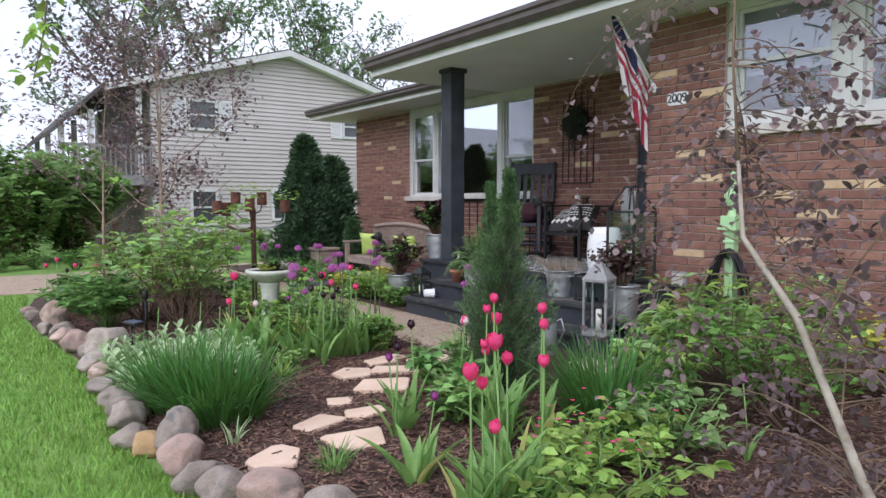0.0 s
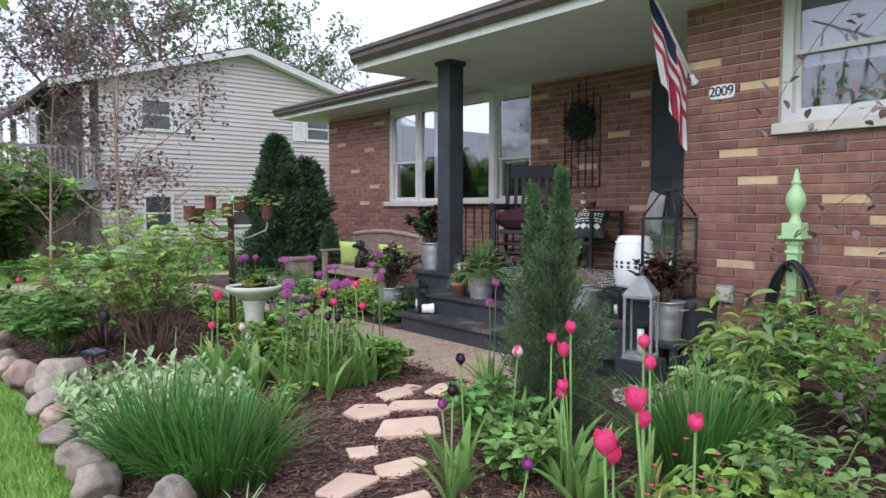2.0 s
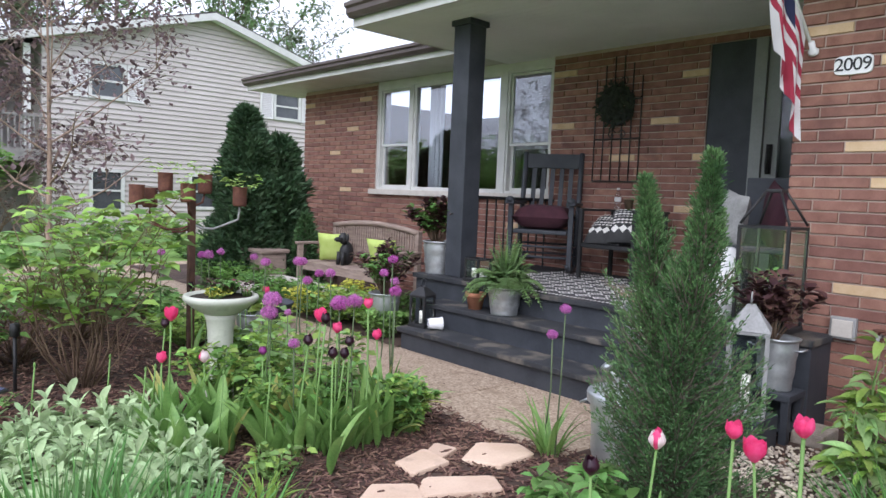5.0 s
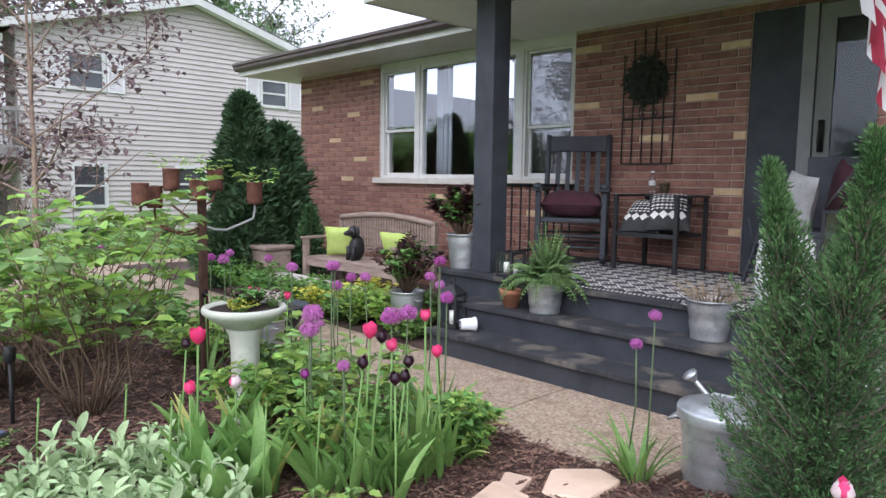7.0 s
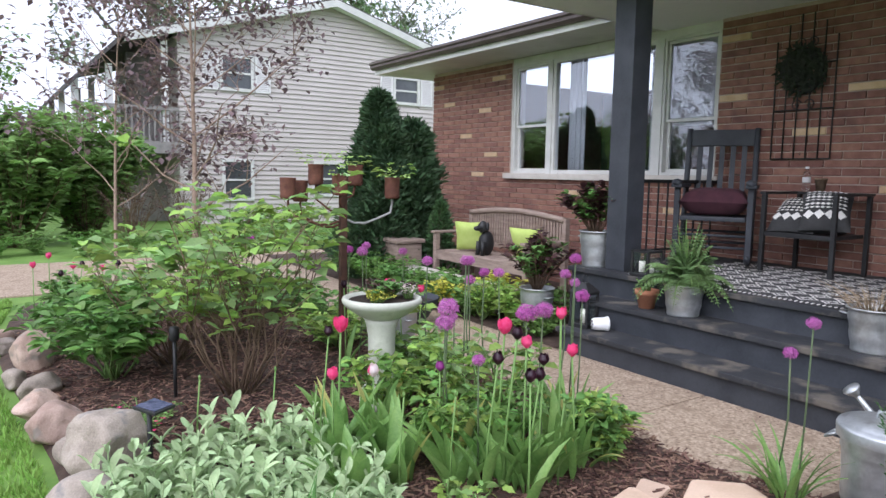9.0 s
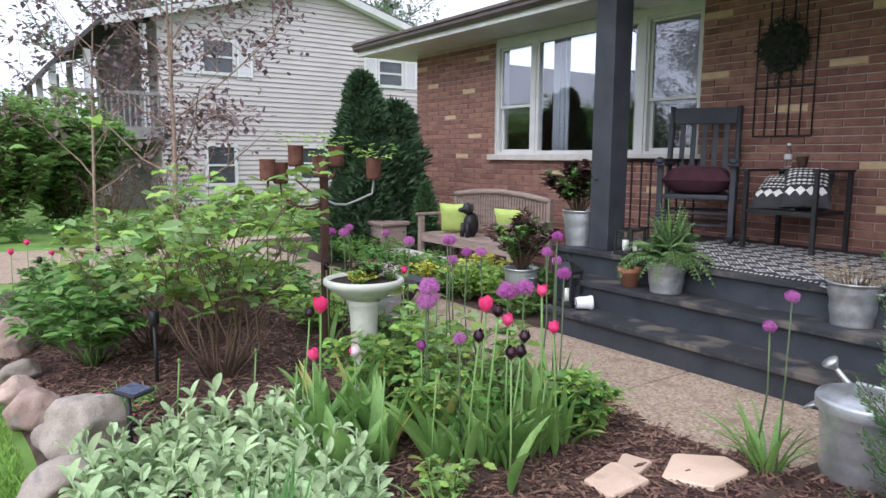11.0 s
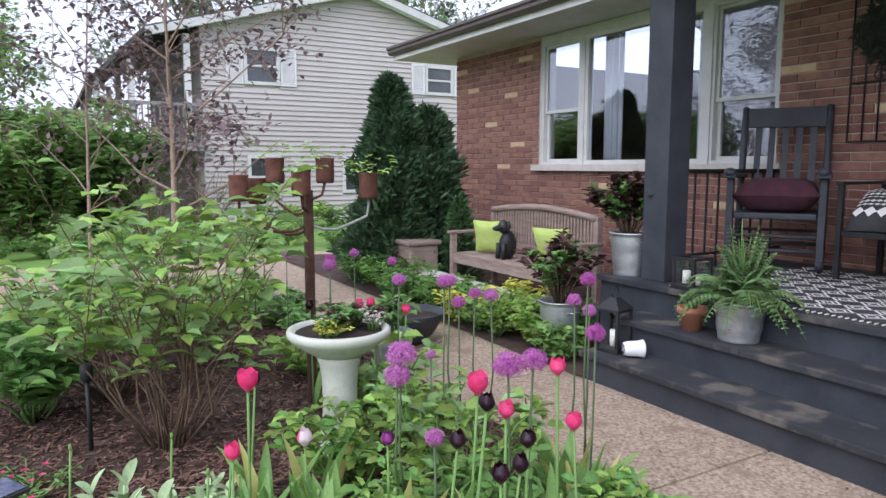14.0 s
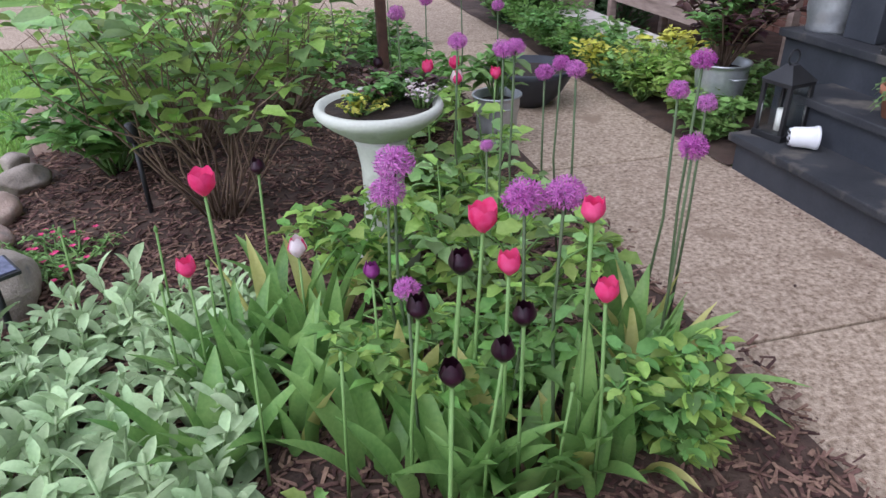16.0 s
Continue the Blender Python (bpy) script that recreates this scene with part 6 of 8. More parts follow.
# strap-leaved clumps among the tulips
q = random.Random(19)
for k, (x, y) in enumerate([(2.05, 5.64), (2.2, 5.4), (2.3, 5.6), (2.4, 5.22), (2.55, 5.12), (2.7, 5.1), (2.85, 5.12), (2.98, 5.2), (3.08, 5.34), (2.0, 5.35), (2.3, 5.8), (2.15, 5.85), (3.2, 5.5), (2.65, 5.35), (2.5, 5.45)]):
    blades("tulip_foliage", x, y, 10, 0.36, 0.074, M_STRAP, "clump of broad upright tulip leaves", 100 + k, 0.07, 0.45, "foliage clump", yellow=0.12)
for k, (x, y) in enumerate([(1.95, 2.2), (2.05, 2.15), (1.82, 2.2), (1.98, 2.05), (2.1, 2.3), (2.55, 2.9), (2.68, 3.15), (2.73, 3.05), (2.72, 3.4), (2.53, 2.57), (1.85, 2.65), (2.22, 3.3), (2.45, 2.75)]):
    blades("tulip_foliage", x, y, 10, 0.36, 0.062, M_STRAP, "clump of broad upright tulip leaves", 140 + k, 0.05, 0.5, "foliage clump", yellow=0.06)
for k in range(9):
    blades("iris_foliage", q.uniform(1.3, 2.2), q.uniform(9.0, 10.0), 14, 0.4, 0.03, M_STRAP, "upright clump of green iris leaves", 170 + k, 0.06, 0.4, "foliage clump")
blades("allium_foliage", 3.14, 5.3, 24, 0.36, 0.042, M_STRAP, "loose clump of broad yellow-green allium leaves by the walk", 190, 0.08, 1.0, "foliage clump", yellow=0.2)
blades("allium_foliage", 3.0, 5.12, 16, 0.34, 0.04, M_STRAP, "loose clump of broad green allium leaves", 191, 0.07, 0.9, "foliage clump", yellow=0.2)
# seed stalks left standing
for k, (x, y) in enumerate([(2.0, 5.75), (1.9, 5.6), (2.12, 5.25), (1.55, 6.1), (1.85, 5.95), (2.3, 5.15), (2.75, 5.0)]):
    g = Geo().tube([(0, 0, -0.02), (0.01, 0.01, 0.2), (0.02, 0.0, 0.36 + 0.03 * (k % 3))], [0.005, 0.004, 0.004], 5).blob((0.02, 0, 0.37 + 0.03 * (k % 3)), (0.007, 0.007, 0.014), 0.1, sub=1)
    solid("seed_stalk", g, M_STEM, "bare pale green flower stalk", "stalk", "bare stalks", smooth=True, m=pose(x, y, bed_z(x, y)))


def bush(name, x, y, rx, ry, h, stems, leaves, size, mat, label, seed, category="shrub", stem_mat=None, bare=0.35, droop=0.5, whorl=1, z=None, stem_r=0.008, mat2=None, crook=0.05, segs=3, tooth=0.0):
    """Many-stemmed plant, leafless low down, leaves set in small whorls higher up."""
    q = random.Random(seed)
    t = thing(name, label, category, m=pose(x, y, bed_z(x, y) - 0.01 if z is None else z))
    gs, gl, gl2 = Geo(), Geo(), Geo()
    per = max(1, leaves // (stems * 3 * whorl))
    for s in range(stems):
        a, lean = q.uniform(0, 6.283), math.sqrt(q.random())
        hh = h * q.uniform(0.7, 1.0) * (1 - 0.35 * lean ** 3)
        b = Vector((math.cos(a) * rx * 0.15 * q.random(), math.sin(a) * ry * 0.15 * q.random(), 0))
        tip = Vector((math.cos(a) * rx * lean, math.sin(a) * ry * lean, hh))
        mid = b.lerp(tip, 0.5) + Vector((q.uniform(-crook, crook), q.uniform(-crook, crook), 0.06 * h))
        path = [b, b.lerp(mid, 0.5) + Vector((q.uniform(-crook, crook), q.uniform(-crook, crook), 0)) * 0.6, mid, mid.lerp(tip, 0.5) + Vector((q.uniform(-crook, crook), q.uniform(-crook, crook), 0.03)), tip]
        gs.tube(path, [stem_r, stem_r * 0.85, stem_r * 0.7, stem_r * 0.5, stem_r * 0.25], 5)
        ends = [path]
        for w in range(2):
            i = q.choice((1, 2, 3))
            p = path[i]
            a2 = a + q.uniform(-1.6, 1.6)
            e = p + Vector((math.cos(a2) * rx * 0.35, math.sin(a2) * ry * 0.35, h * q.uniform(0.15, 0.35)))
            br = [p, p.lerp(e, 0.5) + Vector((0, 0, 0.03)), e]
            gs.tube(br, [stem_r * 0.5, stem_r * 0.4, stem_r * 0.2], 4)
            ends.append(br)
        for br in ends:
            for k in range(per):
                u = bare + (1 - bare) * (1 - q.random() ** 1.5)
                f = u * (len(br) - 1)
                i = min(len(br) - 2, int(f))
                p = br[i].lerp(br[i + 1], f - i)
                b0 = q.uniform(0, 6.283)
                for w in range(whorl):
                    b1 = b0 + w * 6.283 / whorl * (0.8 if whorl > 2 else 1)
                    way = Vector((math.cos(b1), math.sin(b1), q.uniform(-0.05, 0.5)))
                    st = p + way.normalized() * size[0] * 0.25
                    f2 = q.uniform(0.5, 1.25)
                    (gl2 if mat2 and q.random() < 0.45 else gl).leaf(st, way, Vector((q.uniform(-0.6, 0.6), q.uniform(-0.6, 0.6), 1)), size[0] * f2, size[1] * f2 * q.uniform(0.85, 1.15), droop * q.uniform(0.5, 1.5), segs, q.uniform(0.08, 0.3), 0.42, 0, 0.75, tooth)
    part("stem_growth", gs, stem_mat or M_TWIG, t, kind="stuff")
    part("foliage", gl, mat, t, kind="stuff")
    if mat2:
        part("foliage", gl2, mat2, t, kind="stuff")
    return t


bush("hydrangea", 1.98, 6.85, 0.6, 0.58, 1.28, 30, 860, (0.1, 0.056), M_LIMELEAF, "hydrangea shrub with bare brown canes and fresh lime leaves", 1, whorl=3, bare=0.55, mat2=M_PALEG, crook=0.15, segs=5, tooth=0.12, stem_r=0.006)
bush("hydrangea", 1.8, 7.75, 0.58, 0.55, 0.95, 22, 420, (0.1, 0.056), M_LIMELEAF, "hydrangea shrub with brown canes and fresh lime leaves", 2, whorl=3, bare=0.55, mat2=M_PALEG, crook=0.15, segs=5, tooth=0.12, stem_r=0.006)
bush("peony", 1.42, 7.6, 0.42, 0.46, 0.5, 24, 900, (0.11, 0.045), M_BUSH, "leafy green peony bush near the rock border", 3, "plant", M_STEM, 0.3, mat2=M_GREENLEAF, segs=4)
bush("peony", 1.35, 8.6, 0.4, 0.45, 0.38, 20, 650, (0.11, 0.045), M_BUSH, "leafy green peony bush near the driveway", 4, "plant", M_STEM, 0.3, mat2=M_GREENLEAF)
bush("rose_bush", 2.35, 8.35, 0.5, 0.5, 0.5, 20, 520, (0.08, 0.045), M_GREENLEAF, "green leafy shrub behind the hydrangea", 5, whorl=2, mat2=M_LIMELEAF)
bush("rose_bush", 2.55, 9.35, 0.55, 0.5, 0.4, 18, 480, (0.08, 0.045), M_LIMELEAF, "loose fresh-green shrub by the driveway", 6, whorl=2, mat2=M_GREENLEAF)
bush("columbine", 2.55, 5.98, 0.3, 0.28, 0.36, 14, 380, (0.065, 0.036), M_LIMELEAF, "fresh green columbine foliage round the bird bath", 7, "plant", M_STEM, 0.35, whorl=3, mat2=M_BUSH, segs=5, tooth=0.18)
bush("columbine", 2.9, 5.72, 0.32, 0.3, 0.5, 14, 420, (0.075, 0.04), M_LIMELEAF, "fresh green columbine foliage among the alliums", 8, "plant", M_STEM, 0.4, whorl=3, mat2=M_PALEG, segs=5, tooth=0.18)
bush("columbine", 2.95, 6.35, 0.34, 0.34, 0.46, 14, 380, (0.08, 0.045), M_LIMELEAF, "light green leafy plant behind the alliums", 9, "plant", M_STEM, 0.3, whorl=3, mat2=M_PALEG, segs=5, tooth=0.18)
bush("mint", 3.12, 5.08, 0.17, 0.16, 0.3, 15, 640, (0.055, 0.03), M_GREENLEAF, "fresh green mint-like plant at the walk's edge", 10, "plant", M_STEM, 0.15, whorl=2, mat2=M_LIMELEAF, segs=5, tooth=0.08)
bush("columbine", 2.52, 5.4, 0.26, 0.22, 0.36, 12, 330, (0.06, 0.03), M_BUSH, "green columbine leaves between tulips", 11, "plant", M_STEM, 0.3, whorl=3, mat2=M_LIMELEAF, segs=5, tooth=0.18)
bush("columbine", 2.8, 5.4, 0.24, 0.22, 0.34, 12, 330, (0.06, 0.03), M_BUSH, "green columbine leaves under the alliums", 12, "plant", M_STEM, 0.25, whorl=3, mat2=M_GREENLEAF, segs=5, tooth=0.18)
bush("young_columbine", 2.24, 4.98, 0.12, 0.1, 0.12, 9, 150, (0.05, 0.026), M_LIMELEAF, "low young leaves at the front of the tulips", 13, "plant", M_STEM, 0.15, whorl=3, mat2=M_STRAP, segs=5, tooth=0.18)
# right-hand bed
bush("hosta_mix", 2.75, 3.65, 0.22, 0.22, 0.34, 14, 420, (0.08, 0.045), M_GREENLEAF, "low green leafy perennial beside the stepping stones", 12, "plant", M_STEM, 0.2)
bush("hosta_mix", 2.5, 3.2, 0.2, 0.2, 0.26, 14, 420, (0.07, 0.042), M_STRAP, "small bright green leafy perennial", 13, "plant", M_STEM, 0.15)
for k, (x, y, rx, h, n, lv) in enumerate([(4.2, 2.85, 0.36, 0.72, 11, 150), (4.36, 3.28, 0.1, 0.78, 3, 50), (4.62, 2.55, 0.34, 0.74, 10, 140), (4.6, 2.86, 0.08, 0.98, 2, 40), (4.3, 2.35, 0.34, 0.6, 10, 150), (3.75, 2.75, 0.26, 0.5, 9, 130), (4.05, 3.2, 0.14, 0.5, 4, 60), (4.75, 2.2, 0.2, 0.85, 5, 80)]):
    bush("milkweed", x, y, rx, rx * 0.9, h, n, int(lv * 2.1), (0.125, 0.04), M_PALEG, "tall pale-green perennial with long pointed leaves", 214 + k, "plant", M_STEM, 0.25, 0.9, 2, mat2=M_LIMELEAF, segs=5, crook=0.03)
bush("dark_shrub", 3.9, 2.0, 0.55, 0.5, 0.75, 22, 900, (0.07, 0.04), M_BUSH, "dense green shrub under the purple birch", 17, whorl=2)
bush("gold_shrub", 4.9, 1.9, 0.35, 0.35, 0.6, 14, 480, (0.09, 0.055), M_YELLOW, "bright yellow-green leafy shrub by the wall", 18, whorl=2)
bush("bleeding_heart", 2.75, 2.3, 0.5, 0.35, 0.26, 26, 420, (0.07, 0.042), M_LIMELEAF, "low green ground cover with small leaves", 19, "plant", M_STEM, 0.1)
bush("bleeding_heart", 2.3, 1.9, 0.45, 0.4, 0.24, 22, 380, (0.07, 0.042), M_LIMELEAF, "low green ground cover at the bed's front", 20, "plant", M_STEM, 0.1)
bush("bleeding_heart", 3.1, 2.2, 0.4, 0.35, 0.3, 18, 360, (0.07, 0.04), M_PALEG, "low leafy ground cover with pink flowers", 21, "plant", M_STEM, 0.1)
q = random.Random(23)
g = Geo()
for k in range(46):
    a, b = (q.uniform(2.2, 2.9), q.uniform(1.9, 2.6)) if k < 26 else (q.uniform(1.2, 1.5), q.uniform(6.35, 6.8))
    z = bed_z(a, b) + (q.uniform(0.16, 0.3) if k < 26 else q.uniform(0.05, 0.09))
    for j in range(5):
        w = j * 1.2566
        g.leaf((a, b, z), (math.cos(w), math.sin(w), 0.4), (0, 0, 1), 0.016, 0.013, 0.3, 2)
solid("pink_phlox", g, M_PINK, "scattered tiny pink flowers over the ground cover", "flowers", kind="stuff", smooth=True)
bush("phlox_mat", 1.38, 6.6, 0.22, 0.2, 0.08, 20, 500, (0.025, 0.01), M_STRAP, "low mat of moss-green phlox beside the boulder", 24, "plant", M_STEM, 0.1)
# planting by the bench and the walk
for k, (x, y, r, h, mt) in enumerate([(4.62, 7.45, 0.24, 0.3, M_LIMELEAF), (4.55, 7.9, 0.26, 0.32, M_LIMELEAF), (4.55, 8.35, 0.26, 0.26, M_YELLOW), (4.65, 8.9, 0.34, 0.34, M_BUSH), (4.6, 9.6, 0.34, 0.34, M_BUSH), (4.7, 10.4, 0.4, 0.4, M_BUSH), (4.9, 11.2, 0.5, 0.4, M_BUSH), (5.0, 7.45, 0.24, 0.3, M_STRAP), (5.6, 11.6, 0.5, 0.5, M_GREENLEAF), (4.85, 7.75, 0.26, 0.3, M_LIMELEAF), (4.62, 8.62, 0.3, 0.3, M_GREENLEAF), (4.58, 9.25, 0.32, 0.32, M_GREENLEAF), (4.6, 10.0, 0.34, 0.34, M_BUSH), (4.58, 10.8, 0.36, 0.34, M_GREENLEAF), (4.55, 7.12, 0.16, 0.2, M_STRAP), (4.9, 8.15, 0.22, 0.34, M_YELLOW), (4.55, 8.12, 0.24, 0.24, M_STRAP)]):
    bush("edging_plant", x, y, r, r, h, 18, 560, (0.065, 0.035), mt, "leafy green edging plant along the walk", 30 + k, "plant", M_STEM, 0.1, z=0.02)
for k, (x, y) in enumerate([(1.45, 10.2), (2.1, 10.3), (2.8, 10.3), (3.2, 9.9), (3.15, 9.0), (2.95, 7.6), (3.2, 8.3)]):
    bush("garden_perennial", x, y, 0.34, 0.32, 0.26, 18, 480, (0.08, 0.042), (M_BUSH, M_GREENLEAF, M_LIMELEAF)[k % 3], "leafy green perennial in the far part of the bed", 50 + k, "plant", M_STEM, 0.15)


# ---- bird bath planter ----
def bird_bath(x, y):
    t = thing("bird_bath", "pale concrete bird bath on a pedestal used as a planter", "bird bath", m=pose(x, y, bed_z(x, y)) @ Matrix.Diagonal((0.87, 0.87, 1, 1)))
    part("pedestal", Geo().lathe([(0.135, 0), (0.14, 0.02), (0.14, 0.05), (0.125, 0.06), (0.13, 0.075), (0.13, 0.095), (0.115, 0.11), (0.105, 0.13), (0.09, 0.2), (0.085, 0.3), (0.088, 0.4), (0.1, 0.47), (0.115, 0.5)], 32), M_BATH, t)
    part("basin", Geo().lathe([(0.1, 0.5), (0.14, 0.515), (0.2, 0.55), (0.235, 0.575), (0.252, 0.59), (0.255, 0.605), (0.248, 0.618), (0.23, 0.62), (0.215, 0.605), (0.15, 0.57), (0.0, 0.56)], 48, cap=False), M_BATH, t)
    part("soil", Geo().lathe([(0.215, 0.603), (0.0, 0.612)], 24, cap=False), M_SOILP, t, "dark wet potting soil")
    return t


bird_bath(2.6, 6.27)
BZ = bed_z(2.6, 6.27) + 0.6
sprig_plant("basin_flowers", 2.62, 6.29, BZ, 0.21, 0.11, 420, M_GREENLEAF, "small green plants growing in the bird bath", (0.035, 0.022), 18, M_STEM, 31)
sprig_plant("basin_flowers", 2.52, 6.2, BZ, 0.13, 0.08, 260, M_YELLOW, "yellow-green creeping plant in the bird bath", (0.02, 0.014), 12, M_STEM, 32)
sprig_plant("basin_leaves", 2.66, 6.33, BZ, 0.19, 0.11, 220, M_DARKLEAF, "dark bronze-leaved plant in the bird bath", (0.04, 0.026), 16, M_STEM, 34)
sprig_plant("basin_flowers", 2.74, 6.22, BZ, 0.1, 0.1, 50, M_WPET, "pale pink flowers at the bird bath's edge", (0.028, 0.022), 10, M_STEM, 33)


# ---- planter tree of rusty cans ----
def can_tree(x, y):
    z = bed_z(x, y)
    t = thing("can_planter_tree", "rusty post with curved arms holding tin-can planters", "planter", m=pose(x, y, z))
    part("post", Geo().bevel_box(-0.022, -0.022, -0.05, 0.022, 0.022, 1.18, 0.004), M_RUSTPOST, t, smooth=False)
    q = random.Random(3)
    for dx, dy, dz in ((-0.34, 0.1, 1.19), (-0.22, 0.19, 1.17), (-0.14, 0.12, 1.28), (-0.07, -0.1, 1.22), (0.12, 0.06, 1.28), (0.29, -0.14, 1.2)):
        e = Vector((dx, dy, dz))
        if Vector((dx, dy)).length > 0.15:
            low = Vector((dx * 0.75, dy * 0.75, dz - 0.19))
            pts = [Vector((0, 0, dz - 0.2)).lerp(low, u) + Vector((0, 0, -0.04 * math.sin(u * 3.14))) for u in (0, 0.3, 0.6, 0.9)] + [Vector((dx * 0.97, dy * 0.97, dz - 0.16)), Vector((dx, dy, dz - 0.1)), e - Vector((0, 0, 0.055))]
        else:
            pts = [Vector((0, 0, dz - 0.16)), Vector((dx * 0.8, dy * 0.8, dz - 0.13)), e - Vector((0, 0, 0.055))]
        part("arm", Geo().tube(pts, 0.008, 6), M_GREYM if dx > 0.2 else M_RUST, t)
        prof = [(0.044, -0.066)]
        for i in range(1, 9):
            prof.append((0.049 + (0.0012 if i % 2 else 0), -0.066 + 0.132 * i / 9))
        prof += [(0.052, 0.066), (0.052, 0.072), (0.045, 0.071), (0.042, 0.0)]
        can = part("can", Geo().lathe(prof, 20, tuple(e)), M_RUST, t, "rusted tin can")
        if dz > 1.2 or dx > 0.2:
            g = Geo()
            for k in range(34 if dx > 0.2 else 16):
                a = q.uniform(0, 6.28)
                l = q.uniform(0.04, 0.12)
                p = e + Vector((0, 0, 0.05)) + Vector((math.cos(a), math.sin(a), q.uniform(0.2, 1.2))) * l
                g.leaf(p, (math.cos(a), math.sin(a), 0.2), (0, 0, 1), 0.05, 0.04, 0.8, 3)
            part("seedling", g, M_LIMELEAF, t, "trailing green seedling leaves", kind="stuff")


can_tree(2.76, 7.1)


def solar_light(x, y, h, turn, label, flatpanel=True):
    t = thing("solar_light", label, "garden light", m=pose(x, y, bed_z(x, y), 0, 0, turn))
    part("stake", Geo().tube([(0, 0, -0.05), (0, 0, h)], 0.011, 8), M_IRON, t)
    if flatpanel:
        part("head", Geo().bevel_box(-0.062, -0.062, h, 0.062, 0.062, h + 0.014, 0.004, pose(0, 0, 0, 6, 0, 0)), M_IRON, t, smooth=False)
        part("solar_panel", Geo().box(-0.052, -0.052, h + 0.0145, 0.052, 0.052, h + 0.018, pose(0, 0, 0, 6, 0, 0)), M_SOLAR, t, "glossy blue-grey solar cell", False)
    else:
        part("head", Geo().lathe([(0.02, h - 0.01), (0.028, h), (0.028, h + 0.06), (0.02, h + 0.07), (0, h + 0.072)], 16, cap=False), M_IRON, t)


solar_light(1.35, 6.08, 0.27, 35, "black stake light with a square solar panel by the boulder")
solar_light(1.66, 7.0, 0.34, 0, "slim black stake spotlight under the shrub", False)
bowl = thing("black_bowl", "round black bowl planter beside the walk", "planter", m=pose(3.86, 8.1, 0.012))
part("bowl_wall", Geo().lathe([(0.12, 0), (0.2, 0.08), (0.27, 0.2), (0.29, 0.24), (0.275, 0.245), (0.25, 0.2)], 36), M_BLACK, bowl)
part("soil", Geo().lathe([(0.25, 0.2), (0.0, 0.215)], 20, cap=False), M_SOILP, bowl)
bucket("galvanised_bucket", 3.42, 7.45, 0.02, 0.125, 0.27, M_GALV, "galvanised bucket planter among the alliums")
sprig_plant("bucket_tulips", 3.42, 7.45, 0.26, 0.2, 0.26, 60, M_STRAP, "broad green leaves filling a bucket", (0.14, 0.06), 10, M_STEM, 35)


# ---- conifers ----
def conifer(name, x, y, z, r, h, n, mats, label, seed, leaders=((0, 0, 1.0, 1.0, 0.4),), spray=0.09, width=0.03, upright=0.9):
    """Dense conifer: short sprays set over uneven leaders (offset x, y, height share, radius share, taper)."""
    q = random.Random(seed)
    t = thing(name, label, "conifer", m=pose(x, y, z))
    part("trunk", Geo().tube([(0, 0, -0.03), (0, 0, h * 0.5), (0, 0, h * 0.85)], [0.05, 0.03, 0.01], 7), M_BARKM, t)
    g0, g1, gb = Geo(), Geo(), Geo()
    weights = [l[2] * l[3] for l in leaders]
    for k in range(n):
        lx, ly, ls, lr, taper = q.choices(leaders, weights)[0]
        u = q.random() ** 0.85
        zz = u * h * ls
        a = q.uniform(0, 6.283)
        lump = 1 + 0.6 * noise.noise(Vector((math.cos(a) * 1.9 + seed + lx * 9, math.sin(a) * 1.9, zz * 3.6))) + 0.2 * noise.noise(Vector((math.cos(a) * 5, math.sin(a) * 5 + seed, zz * 9)))
        rr = r * lr * lump * (max(0, 1 - u) ** taper) * (0.55 + 0.45 * min(1, u * 5 + 0.3))
        depth = 0.5 + 0.5 * math.sqrt(q.random())
        p = Vector((lx * u ** 0.5 + math.cos(a) * rr * depth, ly * u ** 0.5 + math.sin(a) * rr * depth, zz))
        way = Vector((math.cos(a) + q.uniform(-1, 1), math.sin(a) + q.uniform(-1, 1), upright + q.uniform(-0.7, 0.7)))
        tip = depth > 0.92 and q.random() < 0.4
        (g1 if tip else g0).leaf(p, way, Vector((q.uniform(-1, 1), q.uniform(-1, 1), 0.3)), spray * q.uniform(0.6, 1.4), width * q.uniform(0.6, 1.2), 0.1, 2, 0.1, 0.4)
        if k % 40 == 0:
            gb.tube([(lx * u ** 0.5 * 0.8, ly * u ** 0.5 * 0.8, max(0, zz - 0.1)), tuple(p)], [0.008, 0.003], 4)
    part("branch_rest", gb, M_BARKM, t, kind="stuff")
    part("foliage", g0, mats[0], t, kind="stuff")
    part("new_growth", g1, mats[1], t, kind="stuff")
    return t


